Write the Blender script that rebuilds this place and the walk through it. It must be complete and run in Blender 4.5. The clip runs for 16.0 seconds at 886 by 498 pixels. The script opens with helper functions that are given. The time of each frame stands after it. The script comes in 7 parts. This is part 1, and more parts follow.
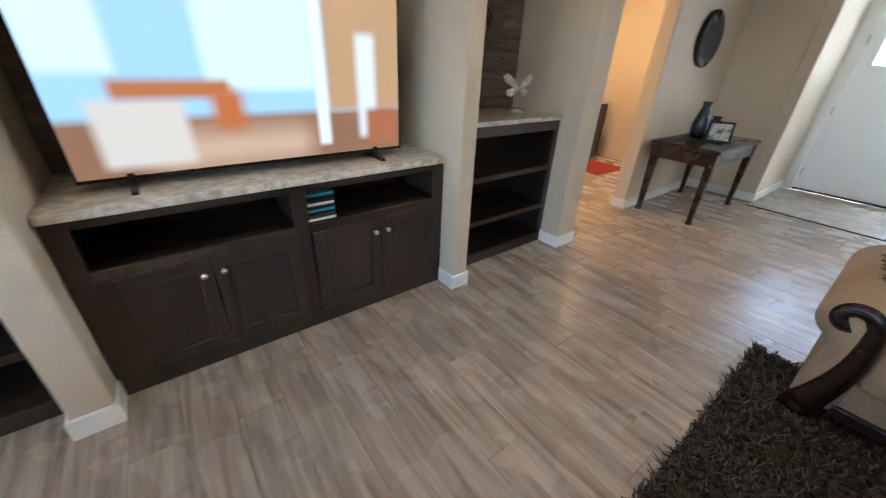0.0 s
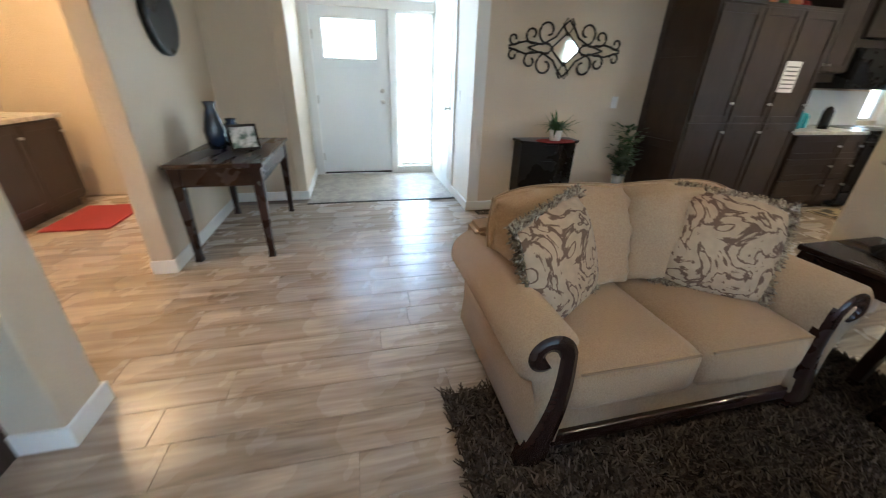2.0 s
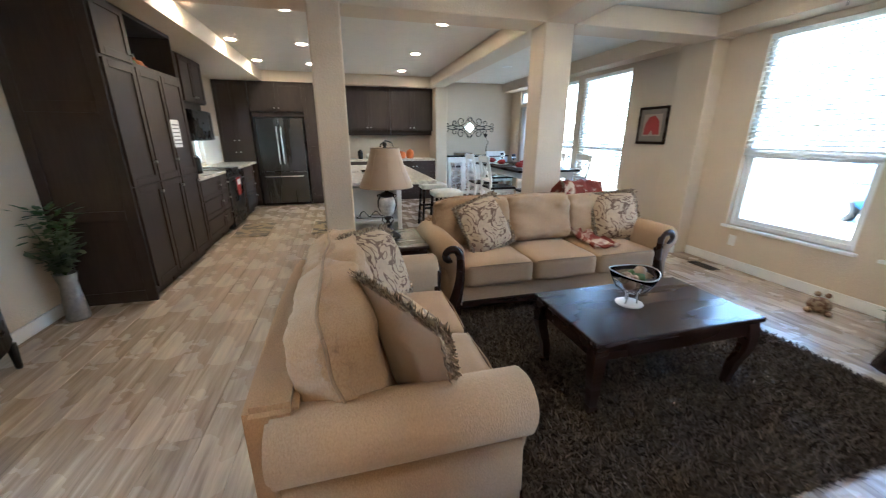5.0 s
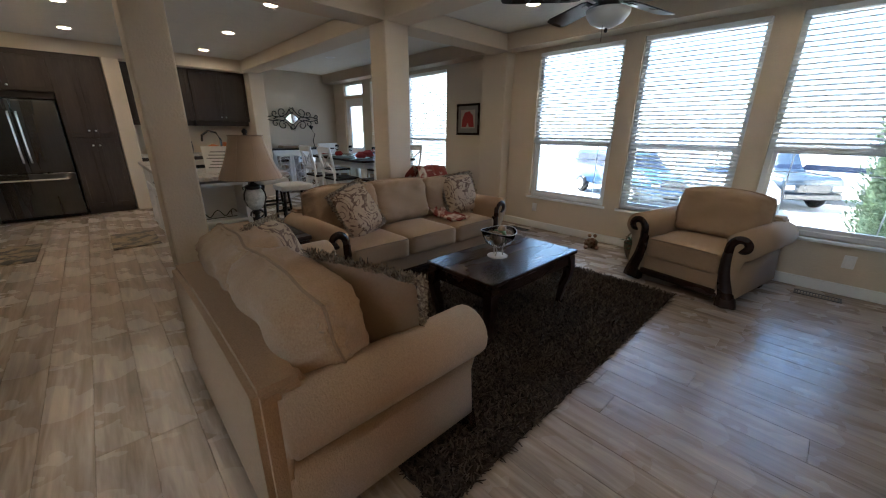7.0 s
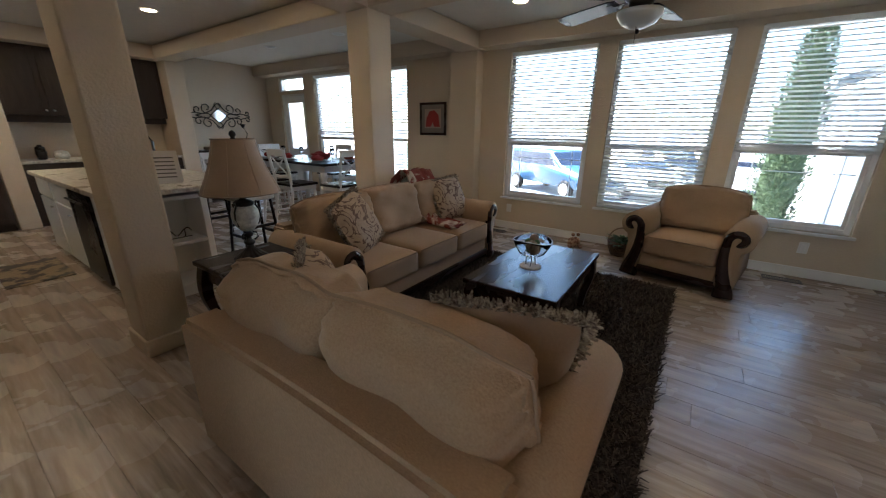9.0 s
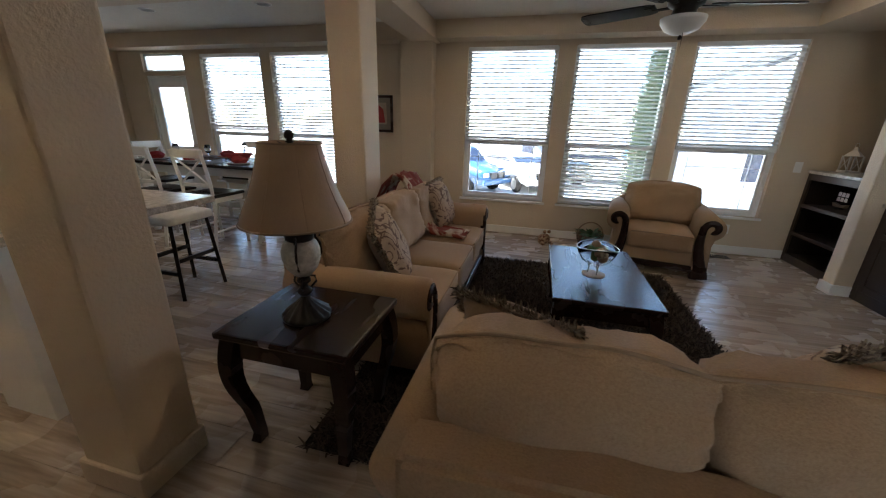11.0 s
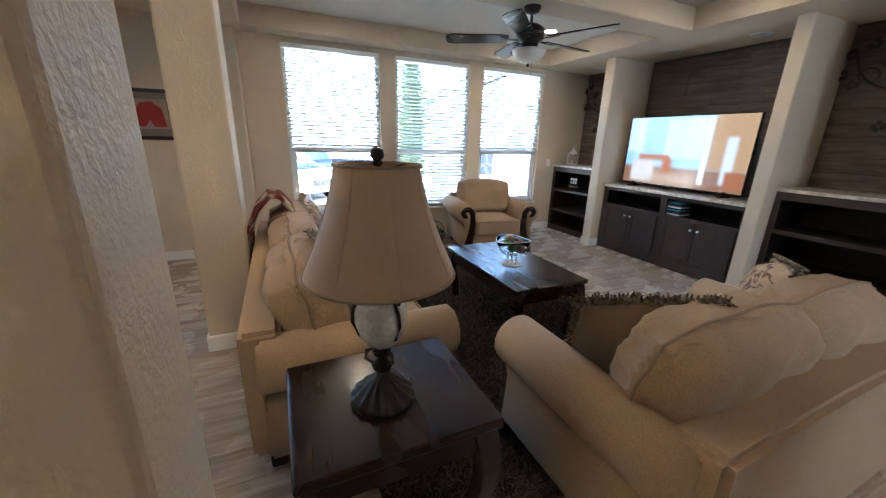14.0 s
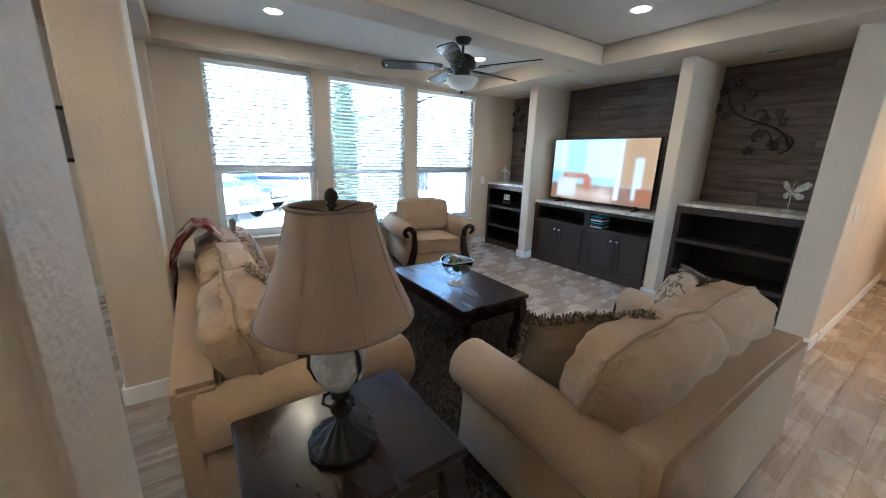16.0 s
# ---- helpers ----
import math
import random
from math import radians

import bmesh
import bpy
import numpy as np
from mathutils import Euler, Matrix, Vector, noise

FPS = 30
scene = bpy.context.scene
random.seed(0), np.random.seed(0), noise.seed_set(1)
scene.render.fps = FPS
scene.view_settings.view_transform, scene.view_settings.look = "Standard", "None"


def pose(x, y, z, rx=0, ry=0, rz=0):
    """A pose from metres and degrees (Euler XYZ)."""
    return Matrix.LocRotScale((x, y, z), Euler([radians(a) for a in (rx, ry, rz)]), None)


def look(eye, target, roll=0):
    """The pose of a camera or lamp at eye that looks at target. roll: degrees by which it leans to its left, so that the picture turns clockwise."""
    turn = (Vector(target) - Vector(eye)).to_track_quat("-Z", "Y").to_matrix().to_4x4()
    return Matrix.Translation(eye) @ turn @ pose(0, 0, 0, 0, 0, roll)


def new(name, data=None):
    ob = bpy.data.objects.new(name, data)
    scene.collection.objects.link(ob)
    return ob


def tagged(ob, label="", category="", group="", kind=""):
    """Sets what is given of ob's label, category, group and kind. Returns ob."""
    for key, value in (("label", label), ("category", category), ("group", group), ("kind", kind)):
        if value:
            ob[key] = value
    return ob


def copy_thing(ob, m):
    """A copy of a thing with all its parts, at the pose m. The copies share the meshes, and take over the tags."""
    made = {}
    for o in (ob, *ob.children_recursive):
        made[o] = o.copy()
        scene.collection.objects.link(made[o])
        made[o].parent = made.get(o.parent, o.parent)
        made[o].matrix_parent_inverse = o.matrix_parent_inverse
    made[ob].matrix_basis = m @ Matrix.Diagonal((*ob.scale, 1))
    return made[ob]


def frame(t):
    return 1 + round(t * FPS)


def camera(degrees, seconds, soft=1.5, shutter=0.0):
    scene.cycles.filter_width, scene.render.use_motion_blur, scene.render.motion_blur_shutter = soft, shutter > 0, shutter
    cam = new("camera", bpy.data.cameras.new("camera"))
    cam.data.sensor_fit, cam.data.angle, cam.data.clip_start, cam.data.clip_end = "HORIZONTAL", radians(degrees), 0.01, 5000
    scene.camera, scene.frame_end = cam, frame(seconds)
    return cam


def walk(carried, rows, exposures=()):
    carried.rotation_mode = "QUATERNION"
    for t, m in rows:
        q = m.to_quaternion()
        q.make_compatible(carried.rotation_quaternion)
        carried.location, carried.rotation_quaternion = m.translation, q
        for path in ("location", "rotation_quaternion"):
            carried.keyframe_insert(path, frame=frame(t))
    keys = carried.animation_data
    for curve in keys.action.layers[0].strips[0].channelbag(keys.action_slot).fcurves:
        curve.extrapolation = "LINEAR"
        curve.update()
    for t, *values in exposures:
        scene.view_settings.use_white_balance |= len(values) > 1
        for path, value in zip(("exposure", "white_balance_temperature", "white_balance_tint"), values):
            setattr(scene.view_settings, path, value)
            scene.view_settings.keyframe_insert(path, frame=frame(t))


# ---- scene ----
cam = camera(101.7, 16.0, soft=1.1, shutter=0.25)
PATH = [
    (0, (0.056, 0.005, 1.382), (1.151, 1.392, 0.444), 2.6),
    (0.5, (0.301, 0.108, 1.353), (1.657, 1.263, 0.443), 2.1),
    (1, (0.599, 0.215, 1.387), (2.136, 1.105, 0.468), 2.4),
    (1.5, (0.91, 0.349, 1.421), (2.671, 0.611, 0.509), 3.5),
    (2, (1.281, 0.445, 1.307), (3.034, 0.009, 0.449), 1.8),
    (2.5, (1.585, 0.592, 1.265), (3.103, -0.443, 0.474), 1.9),
    (3, (1.824, 0.665, 1.337), (2.862, -0.878, 0.6), 1.6),
    (3.5, (2.113, 0.615, 1.405), (2.728, -1.17, 0.746), 0.8),
    (4, (2.372, 0.654, 1.392), (2.691, -1.23, 0.799), 0.4),
    (4.5, (2.521, 0.732, 1.401), (2.392, -1.175, 0.813), 0.4),
    (5, (2.586, 0.825, 1.387), (2.098, -1.02, 0.789), 0.1),
    (5.2, (2.659, 0.881, 1.391), (2.015, -0.913, 0.786), 0.1),
    (7.5, (3.137, 0.767, 1.332), (1.801, -0.585, 0.71), 0.7),
    (8, (3.209, 0.511, 1.345), (1.857, -0.824, 0.721), 0.9),
    (8.5, (3.348, 0.335, 1.344), (1.909, -0.913, 0.734), 0.8),
    (9, (3.348, 0.095, 1.359), (1.782, -0.98, 0.734), 0.7),
    (9.5, (3.473, -0.25, 1.378), (1.802, -1.15, 0.749), 1.3),
    (12, (3.485, -1.675, 1.35), (1.599, -1.932, 0.737), 1.4),
    (12.5, (3.437, -1.902, 1.344), (1.531, -2.056, 0.757), 1.4),
    (13, (3.432, -2.075, 1.368), (1.522, -1.989, 0.783), 1.4),
    (13.5, (3.349, -2.209, 1.354), (1.495, -1.743, 0.767), 1.4),
    (14, (3.226, -2.3, 1.366), (1.484, -1.508, 0.785), 1.6),
    (14.5, (3.22, -2.41, 1.403), (1.565, -1.439, 0.84), 1.5),
    (15, (3.217, -2.471, 1.417), (1.601, -1.404, 0.916), 1.4),
    (15.5, (3.205, -2.446, 1.415), (1.605, -1.354, 0.918), 1.5),
    (16, (3.201, -2.347, 1.431), (1.606, -1.249, 0.932), 1.6),
]
EXPOSURES = [(0.0, 3.9, 5800, 3), (2.5, 4.1, 5500, -1), (5.0, 4.45, 5200, 0), (7.5, 2.85, 5700, 5), (9.5, 2.85, 5950, 6), (12.5, 2.95, 6200, 9), (14.0, 3.85, 5450, 4), (16.0, 3.95, 5000, 0)]
walk(cam, [(t, look(eye, target, roll)) for t, eye, target, roll in PATH], EXPOSURES)

# ---- world, sun and exposure ----
world = bpy.data.worlds.new("sky")
scene.world = world
world.use_nodes = True
wt = world.node_tree
sky = wt.nodes.new("ShaderNodeTexSky")
sky.sky_type, sky.sun_disc = "NISHITA", False
sky.sun_elevation, sky.sun_rotation = radians(52), radians(165)
wt.links.new(sky.outputs[0], wt.nodes["Background"].inputs[0])
wt.nodes["Background"].inputs[1].default_value = 0.15
sun = new("sun", bpy.data.lights.new("sun", "SUN"))
sun.data.energy, sun.data.angle, sun.data.color = 5.0, radians(0.5), (1, 0.95, 0.88)
sun.matrix_world = look((2, -8, 12), (0, 0, 0))

# daylight at the glazed openings beside and over the front door
for name, y, z, w, h, power in (("sidelight_daylight", -0.43, 1.08, 0.44, 1.88, 1.0), ("transom_daylight", 0.09, 2.29, 1.5, 0.2, 0.35), ("door_light_daylight", 0.41, 1.71, 0.62, 0.42, 0.3)):
    lamp = bpy.data.lights.new(name, "AREA")
    lamp.shape, lamp.size, lamp.size_y, lamp.energy, lamp.color = "RECTANGLE", w, h, power, (0.93, 0.97, 1.0)
    new(name, lamp).matrix_world = look((6.86, y, z), (0, y, z))

KITCHEN_W, LIVING_W, HALL_W = 0.24, 0.30, 1.8


# ---- materials ----
def mat(name, color, rough=0.6, metal=0.0, scale=40.0, vary=0.12, bump=0.15, stretch=(1, 1, 1), coarse=3.0, random_tone=0.0,
        emission=0.0, sheen=0.0, coat=0.0):
    m = bpy.data.materials.new(name)
    m.use_nodes = True
    nt = m.node_tree
    b = nt.nodes["Principled BSDF"]
    tc = nt.nodes.new("ShaderNodeTexCoord")
    mp = nt.nodes.new("ShaderNodeMapping")
    mp.inputs["Scale"].default_value = stretch
    nt.links.new(tc.outputs["Object"], mp.inputs[0])
    fine, big = nt.nodes.new("ShaderNodeTexNoise"), nt.nodes.new("ShaderNodeTexNoise")
    fine.inputs["Scale"].default_value, fine.inputs["Detail"].default_value = scale, 5
    big.inputs["Scale"].default_value, big.inputs["Detail"].default_value = coarse, 3
    for n in (fine, big):
        nt.links.new(mp.outputs[0], n.inputs["Vector"])
    add = nt.nodes.new("ShaderNodeMath")
    add.operation = "ADD"
    nt.links.new(fine.outputs[0], add.inputs[0]), nt.links.new(big.outputs[0], add.inputs[1])
    last = add
    if random_tone:
        info = nt.nodes.new("ShaderNodeObjectInfo")
        mul = nt.nodes.new("ShaderNodeMath")
        mul.operation = "MULTIPLY_ADD"
        mul.inputs[1].default_value = random_tone
        nt.links.new(info.outputs["Random"], mul.inputs[0]), nt.links.new(add.outputs[0], mul.inputs[2])
        last = mul
    ramp = nt.nodes.new("ShaderNodeMapRange")
    ramp.inputs["From Min"].default_value, ramp.inputs["From Max"].default_value = 0.6, 1.4 + random_tone
    ramp.inputs["To Min"].default_value, ramp.inputs["To Max"].default_value = 1 - vary, 1 + vary
    nt.links.new(last.outputs[0], ramp.inputs[0])
    mix = nt.nodes.new("ShaderNodeVectorMath")
    mix.operation = "SCALE"
    mix.inputs[0].default_value = color
    nt.links.new(ramp.outputs[0], mix.inputs["Scale"])
    nt.links.new(mix.outputs[0], b.inputs["Base Color"])
    rr = nt.nodes.new("ShaderNodeMapRange")
    rr.inputs["To Min"].default_value, rr.inputs["To Max"].default_value = max(rough - 0.08, 0.02), min(rough + 0.08, 1)
    nt.links.new(big.outputs[0], rr.inputs[0])
    nt.links.new(rr.outputs[0], b.inputs["Roughness"])
    b.inputs["Metallic"].default_value = metal
    b.inputs["Sheen Weight"].default_value = sheen
    b.inputs["Coat Weight"].default_value = coat
    b.inputs["Coat Roughness"].default_value = 0.15
    if bump:
        bp = nt.nodes.new("ShaderNodeBump")
        bp.inputs["Strength"].default_value, bp.inputs["Distance"].default_value = bump, 0.004
        nt.links.new(fine.outputs[0], bp.inputs["Height"]), nt.links.new(bp.outputs[0], b.inputs["Normal"])
    if emission:
        b.inputs["Emission Color"].default_value, b.inputs["Emission Strength"].default_value = (*color, 1), emission
    return m


def patterned(name, low, high, scale, rough=0.8, stretch=(1, 1, 1), kind="NOISE", lo=0.42, hi=0.58, bump=0.2, random_tone=0.0, distortion=0.0, coat=0.0):
    """Two colours mixed by a noise or a wave."""
    m = mat(name, (1, 1, 1), rough, bump=0, coat=coat)
    nt = m.node_tree
    b = nt.nodes["Principled BSDF"]
    tc, mp = nt.nodes.new("ShaderNodeTexCoord"), nt.nodes.new("ShaderNodeMapping")
    mp.inputs["Scale"].default_value = stretch
    nt.links.new(tc.outputs["Object"], mp.inputs[0])
    vec = mp.outputs[0]
    info = nt.nodes.new("ShaderNodeObjectInfo")
    if random_tone:
        off = nt.nodes.new("ShaderNodeVectorMath")
        off.operation = "MULTIPLY_ADD"
        off.inputs[1].default_value = (37, 53, 11)
        nt.links.new(info.outputs["Random"], off.inputs[0]), nt.links.new(vec, off.inputs[2])
        vec = off.outputs[0]
    if kind == "NOISE":
        tex = nt.nodes.new("ShaderNodeTexNoise")
        tex.inputs["Scale"].default_value, tex.inputs["Detail"].default_value, tex.inputs["Distortion"].default_value = scale, 6, distortion
        out = tex.outputs[0]
    elif kind == "WAVE":
        tex = nt.nodes.new("ShaderNodeTexWave")
        tex.inputs["Scale"].default_value, tex.inputs["Distortion"].default_value, tex.inputs["Detail"].default_value = scale, distortion, 3
        out = tex.outputs["Fac"]
    else:
        tex = nt.nodes.new("ShaderNodeTexVoronoi")
        tex.inputs["Scale"].default_value = scale
        out = tex.outputs["Distance"]
    nt.links.new(vec, tex.inputs["Vector"])
    ramp = nt.nodes.new("ShaderNodeValToRGB")
    ramp.color_ramp.elements[0].position, ramp.color_ramp.elements[1].position = lo, hi
    ramp.color_ramp.elements[0].color, ramp.color_ramp.elements[1].color = (*low, 1), (*high, 1)
    nt.links.new(out, ramp.inputs[0])
    fine = nt.nodes.new("ShaderNodeTexNoise")
    fine.inputs["Scale"].default_value, fine.inputs["Detail"].default_value = scale * 4, 4
    nt.links.new(vec, fine.inputs["Vector"])
    rng = nt.nodes.new("ShaderNodeMapRange")
    rng.inputs["To Min"].default_value, rng.inputs["To Max"].default_value = 0.72, 1.28
    nt.links.new(fine.outputs[0], rng.inputs[0])
    tone = rng.outputs[0]
    if random_tone:
        ma = nt.nodes.new("ShaderNodeMath")
        ma.operation = "MULTIPLY_ADD"
        ma.inputs[1].default_value = random_tone
        nt.links.new(info.outputs["Random"], ma.inputs[0]), nt.links.new(rng.outputs[0], ma.inputs[2])
        tone = ma.outputs[0]
    mul = nt.nodes.new("ShaderNodeVectorMath")
    mul.operation = "SCALE"
    nt.links.new(ramp.outputs[0], mul.inputs[0]), nt.links.new(tone, mul.inputs["Scale"])
    nt.links.new(mul.outputs[0], b.inputs["Base Color"])
    if bump:
        bp = nt.nodes.new("ShaderNodeBump")
        bp.inputs["Strength"].default_value, bp.inputs["Distance"].default_value = bump, 0.004
        nt.links.new(out, bp.inputs["Height"]), nt.links.new(bp.outputs[0], b.inputs["Normal"])
    return m


def glass_mat(name, tint=(1, 1, 1), rough=0.0):
    m = bpy.data.materials.new(name)
    m.use_nodes = True
    b = m.node_tree.nodes["Principled BSDF"]
    b.inputs["Base Color"].default_value = (*tint, 1)
    b.inputs["Transmission Weight"].default_value, b.inputs["Roughness"].default_value, b.inputs["IOR"].default_value = 1, rough, 1.45
    return m


M_WALL = mat("beige_wall_paint", (0.61, 0.505, 0.378), 0.7, scale=75, vary=0.03, bump=1.0, coarse=1.2)
M_WHITEWALL = mat("entry_wall_paint", (0.76, 0.73, 0.68), 0.6, scale=140, vary=0.03, bump=0.3, coarse=1.2)
M_CEIL = mat("textured_ceiling_paint", (0.68, 0.64, 0.57), 0.8, scale=26, vary=0.04, bump=1.0, coarse=8)
M_BASE = mat("white_trim_paint", (0.80, 0.785, 0.76), 0.4, scale=60, vary=0.02, bump=0.05)
M_PLANK = patterned("greyed_oak_vinyl", (0.225, 0.174, 0.134), (0.425, 0.350, 0.283), 3.0, 0.27, (6.5, 0.55, 1), lo=0.30, hi=0.66, bump=0.12, random_tone=0.22, distortion=0.8)
M_SUBFLOOR = mat("plank_joint", (0.22, 0.175, 0.14), 0.9)
M_TILE = patterned("entry_stone_vinyl", (0.26, 0.23, 0.19), (0.38, 0.34, 0.29), 6, 0.5)
M_CAB = mat("espresso_cabinet_wood", (0.048, 0.032, 0.025), 0.40, scale=50, vary=0.22, bump=0.08, stretch=(1, 1, 0.12), coarse=6)
# espresso wood darkened further: the recess shade of the open units sits in its colour
M_CABIN = mat("shade_toned_cabinet_inside", (0.020, 0.0145, 0.0115), 0.6, vary=0.15, scale=30)
M_NICKEL = mat("brushed_nickel", (0.62, 0.60, 0.57), 0.3, 1.0, scale=80, vary=0.05, bump=0.03)
M_STONE = patterned("speckled_counter", (0.42, 0.37, 0.32), (0.68, 0.63, 0.56), 24, 0.3, lo=0.35, hi=0.6, bump=0.03, coat=0.3)
M_BOARD = patterned("weathered_wall_board", (0.055, 0.040, 0.032), (0.15, 0.115, 0.092), 3.0, 0.7, (0.9, 1, 7), lo=0.3, hi=0.66, random_tone=0.35, bump=0.25, distortion=0.6)
M_FABRIC = patterned("tan_chenille", (0.325, 0.212, 0.120), (0.405, 0.268, 0.155), 170, 0.95, (1, 1, 0.7), lo=0.32, hi=0.68, bump=0.5)
M_FABRIC.node_tree.nodes["Principled BSDF"].inputs["Sheen Weight"].default_value = 0.1
M_PIPING = mat("tan_piping", (0.28, 0.195, 0.12), 0.9, scale=200, bump=0.3)
M_WOODDK = mat("dark_mahogany_gloss", (0.024, 0.011, 0.008), 0.27, scale=40, vary=0.25, bump=0.03, stretch=(0.2, 1, 1), coat=0.15, coarse=5)
M_BLACK = mat("black_lacquer", (0.014, 0.012, 0.011), 0.28, scale=40, vary=0.3, bump=0.03)
M_RUG = patterned("brown_shag", (0.012, 0.009, 0.007), (0.085, 0.066, 0.052), 38, 0.95, lo=0.35, hi=0.68, bump=1.0)
M_PILE = mat("shag_strands", (0.060, 0.046, 0.036), 0.9, scale=30, vary=0.2, bump=0, coarse=3)
_nt = M_PILE.node_tree
_geo, _mr = _nt.nodes.new("ShaderNodeNewGeometry"), _nt.nodes.new("ShaderNodeMapRange")
_mr.inputs["To Min"].default_value, _mr.inputs["To Max"].default_value = 0.3, 1.9
_nt.links.new(_geo.outputs["Random Per Island"], _mr.inputs[0])
_nt.links.new(_mr.outputs[0], next(n for n in _nt.nodes if n.bl_idname == "ShaderNodeVectorMath").inputs["Scale"])
M_DAMASK = patterned("paisley_cushion", (0.125, 0.070, 0.040), (0.40, 0.285, 0.182), 6.5, 0.85, lo=0.10, hi=0.20, distortion=1.2, bump=0.3)
# woven outlines: thin dark contours on a tan ground
_nt = M_DAMASK.node_tree
_ramp = next(n for n in _nt.nodes if n.bl_idname == "ShaderNodeValToRGB")
_src = _ramp.inputs[0].links[0].from_socket
_mul, _ping = _nt.nodes.new("ShaderNodeMath"), _nt.nodes.new("ShaderNodeMath")
_mul.operation, _ping.operation = "MULTIPLY", "PINGPONG"
_mul.inputs[1].default_value, _ping.inputs[1].default_value = 6.0, 0.5
_nt.links.new(_src, _mul.inputs[0]), _nt.links.new(_mul.outputs[0], _ping.inputs[0]), _nt.links.new(_ping.outputs[0], _ramp.inputs[0])
M_FRINGE = patterned("fringe", (0.10, 0.065, 0.045), (0.40, 0.32, 0.22), 60, 0.95, lo=0.35, hi=0.62, bump=0.8)
M_CUSHBACK = mat("plain_brown_cushion", (0.27, 0.185, 0.115), 0.8, scale=90, vary=0.08, bump=0.3, sheen=0.3)
M_SHADE = mat("tan_silk_shade", (0.37, 0.245, 0.145), 0.6, scale=120, vary=0.06, bump=0.1, stretch=(1, 1, 0.05), sheen=0.3)
M_IRON = mat("dark_bronze_iron", (0.030, 0.026, 0.023), 0.42, 0.6, scale=60, vary=0.3, bump=0.1)
M_URN = patterned("crackled_ivory_glaze", (0.46, 0.44, 0.38), (0.66, 0.64, 0.58), 14, 0.3, bump=0.05, coat=0.5)
M_WHITE = mat("white_furniture_paint", (0.76, 0.75, 0.72), 0.42, scale=50, vary=0.03, bump=0.04)
M_DOOR = mat("white_door_paint", (0.84, 0.85, 0.85), 0.4, scale=40, vary=0.02, bump=0.03)
M_VINYL = mat("white_vinyl_frame", (0.80, 0.80, 0.79), 0.35, scale=40, vary=0.02, bump=0.02)
M_SLAT = mat("white_blind_slat", (0.82, 0.82, 0.80), 0.5, scale=40, vary=0.02, bump=0.02)
M_GLASS = glass_mat("clear_pane", (0.97, 0.99, 1))
M_THINGLASS = glass_mat("thin_bowl_glass", (0.97, 0.98, 0.98))
M_THINGLASS.node_tree.nodes["Principled BSDF"].inputs["IOR"].default_value = 1.12
# light that soaks through the thin slats
_nt = M_SLAT.node_tree
_tr, _mx = _nt.nodes.new("ShaderNodeBsdfTranslucent"), _nt.nodes.new("ShaderNodeMixShader")
_tr.inputs[0].default_value, _mx.inputs[0].default_value = (0.9, 0.9, 0.88, 1), 0.5
_out = next(n for n in _nt.nodes if n.bl_idname == "ShaderNodeOutputMaterial")
_nt.links.new(_nt.nodes["Principled BSDF"].outputs[0], _mx.inputs[1]), _nt.links.new(_tr.outputs[0], _mx.inputs[2])
_nt.links.new(_mx.outputs[0], _out.inputs[0])
M_FROST = glass_mat("obscure_pane", (0.95, 0.97, 0.98), 0.35)
M_MIRROR = mat("mirror", (0.92, 0.92, 0.92), 0.02, 1.0, vary=0.0, bump=0)
M_STEEL = mat("dark_stainless", (0.10, 0.095, 0.09), 0.28, 0.9, scale=120, vary=0.1, stretch=(1, 1, 0.05), bump=0.03)
M_LEAF = mat("green_leaf", (0.055, 0.115, 0.032), 0.5, scale=20, vary=0.35, bump=0.2)
M_LEAFPALE = mat("dusty_leaf", (0.16, 0.20, 0.12), 0.6, scale=20, vary=0.35, bump=0.2)
M_RED = mat("red_cloth", (0.30, 0.025, 0.022), 0.85, scale=80, vary=0.2)
M_ORANGE = mat("orange_glaze", (0.55, 0.16, 0.04), 0.4, vary=0.2)
M_TEAL = mat("teal_enamel", (0.03, 0.30, 0.36), 0.35, vary=0.1)
M_NAVY = mat("navy_glaze", (0.018, 0.024, 0.045), 0.2, vary=0.2, coat=0.4)
M_PAPER = mat("white_paper", (0.80, 0.78, 0.76), 0.7, vary=0.02, bump=0.0)
M_INK = mat("grey_print", (0.18, 0.17, 0.17), 0.8, bump=0)
M_LIGHT = mat("lit_lens", (1.0, 0.90, 0.76), 0.5, bump=0, vary=0, emission=2.5)
M_FROSTBOWL = mat("frosted_glass_bowl", (0.72, 0.72, 0.69), 0.3, vary=0.03, bump=0)

for _m, _s in ((M_BLACK, 0.25), (M_WOODDK, 0.35), (M_CAB, 0.35), (M_CABIN, 0.2), (M_PILE, 0.1), (M_RUG, 0.1)):
    _m.node_tree.nodes["Principled BSDF"].inputs["Specular IOR Level"].default_value = _s


# ---- mesh helpers ----
def box(bm, lo, hi, bevel=0.0, seg=1):
    made = bmesh.ops.create_cube(bm, size=1.0)["verts"]
    for v in made:
        v.co = Vector([(a + b) / 2 + c * (b - a) for a, b, c in zip(lo, hi, v.co)])
    if bevel:
        edges = {e for v in made for e in v.link_edges}
        bmesh.ops.bevel(bm, geom=list(edges), offset=bevel, segments=seg, affect="EDGES", profile=0.5)
    return bm


def boxes(*items, bevel=0.0, seg=1):
    bm = bmesh.new()
    for lo, hi in items:
        box(bm, lo, hi, bevel, seg)
    return bm


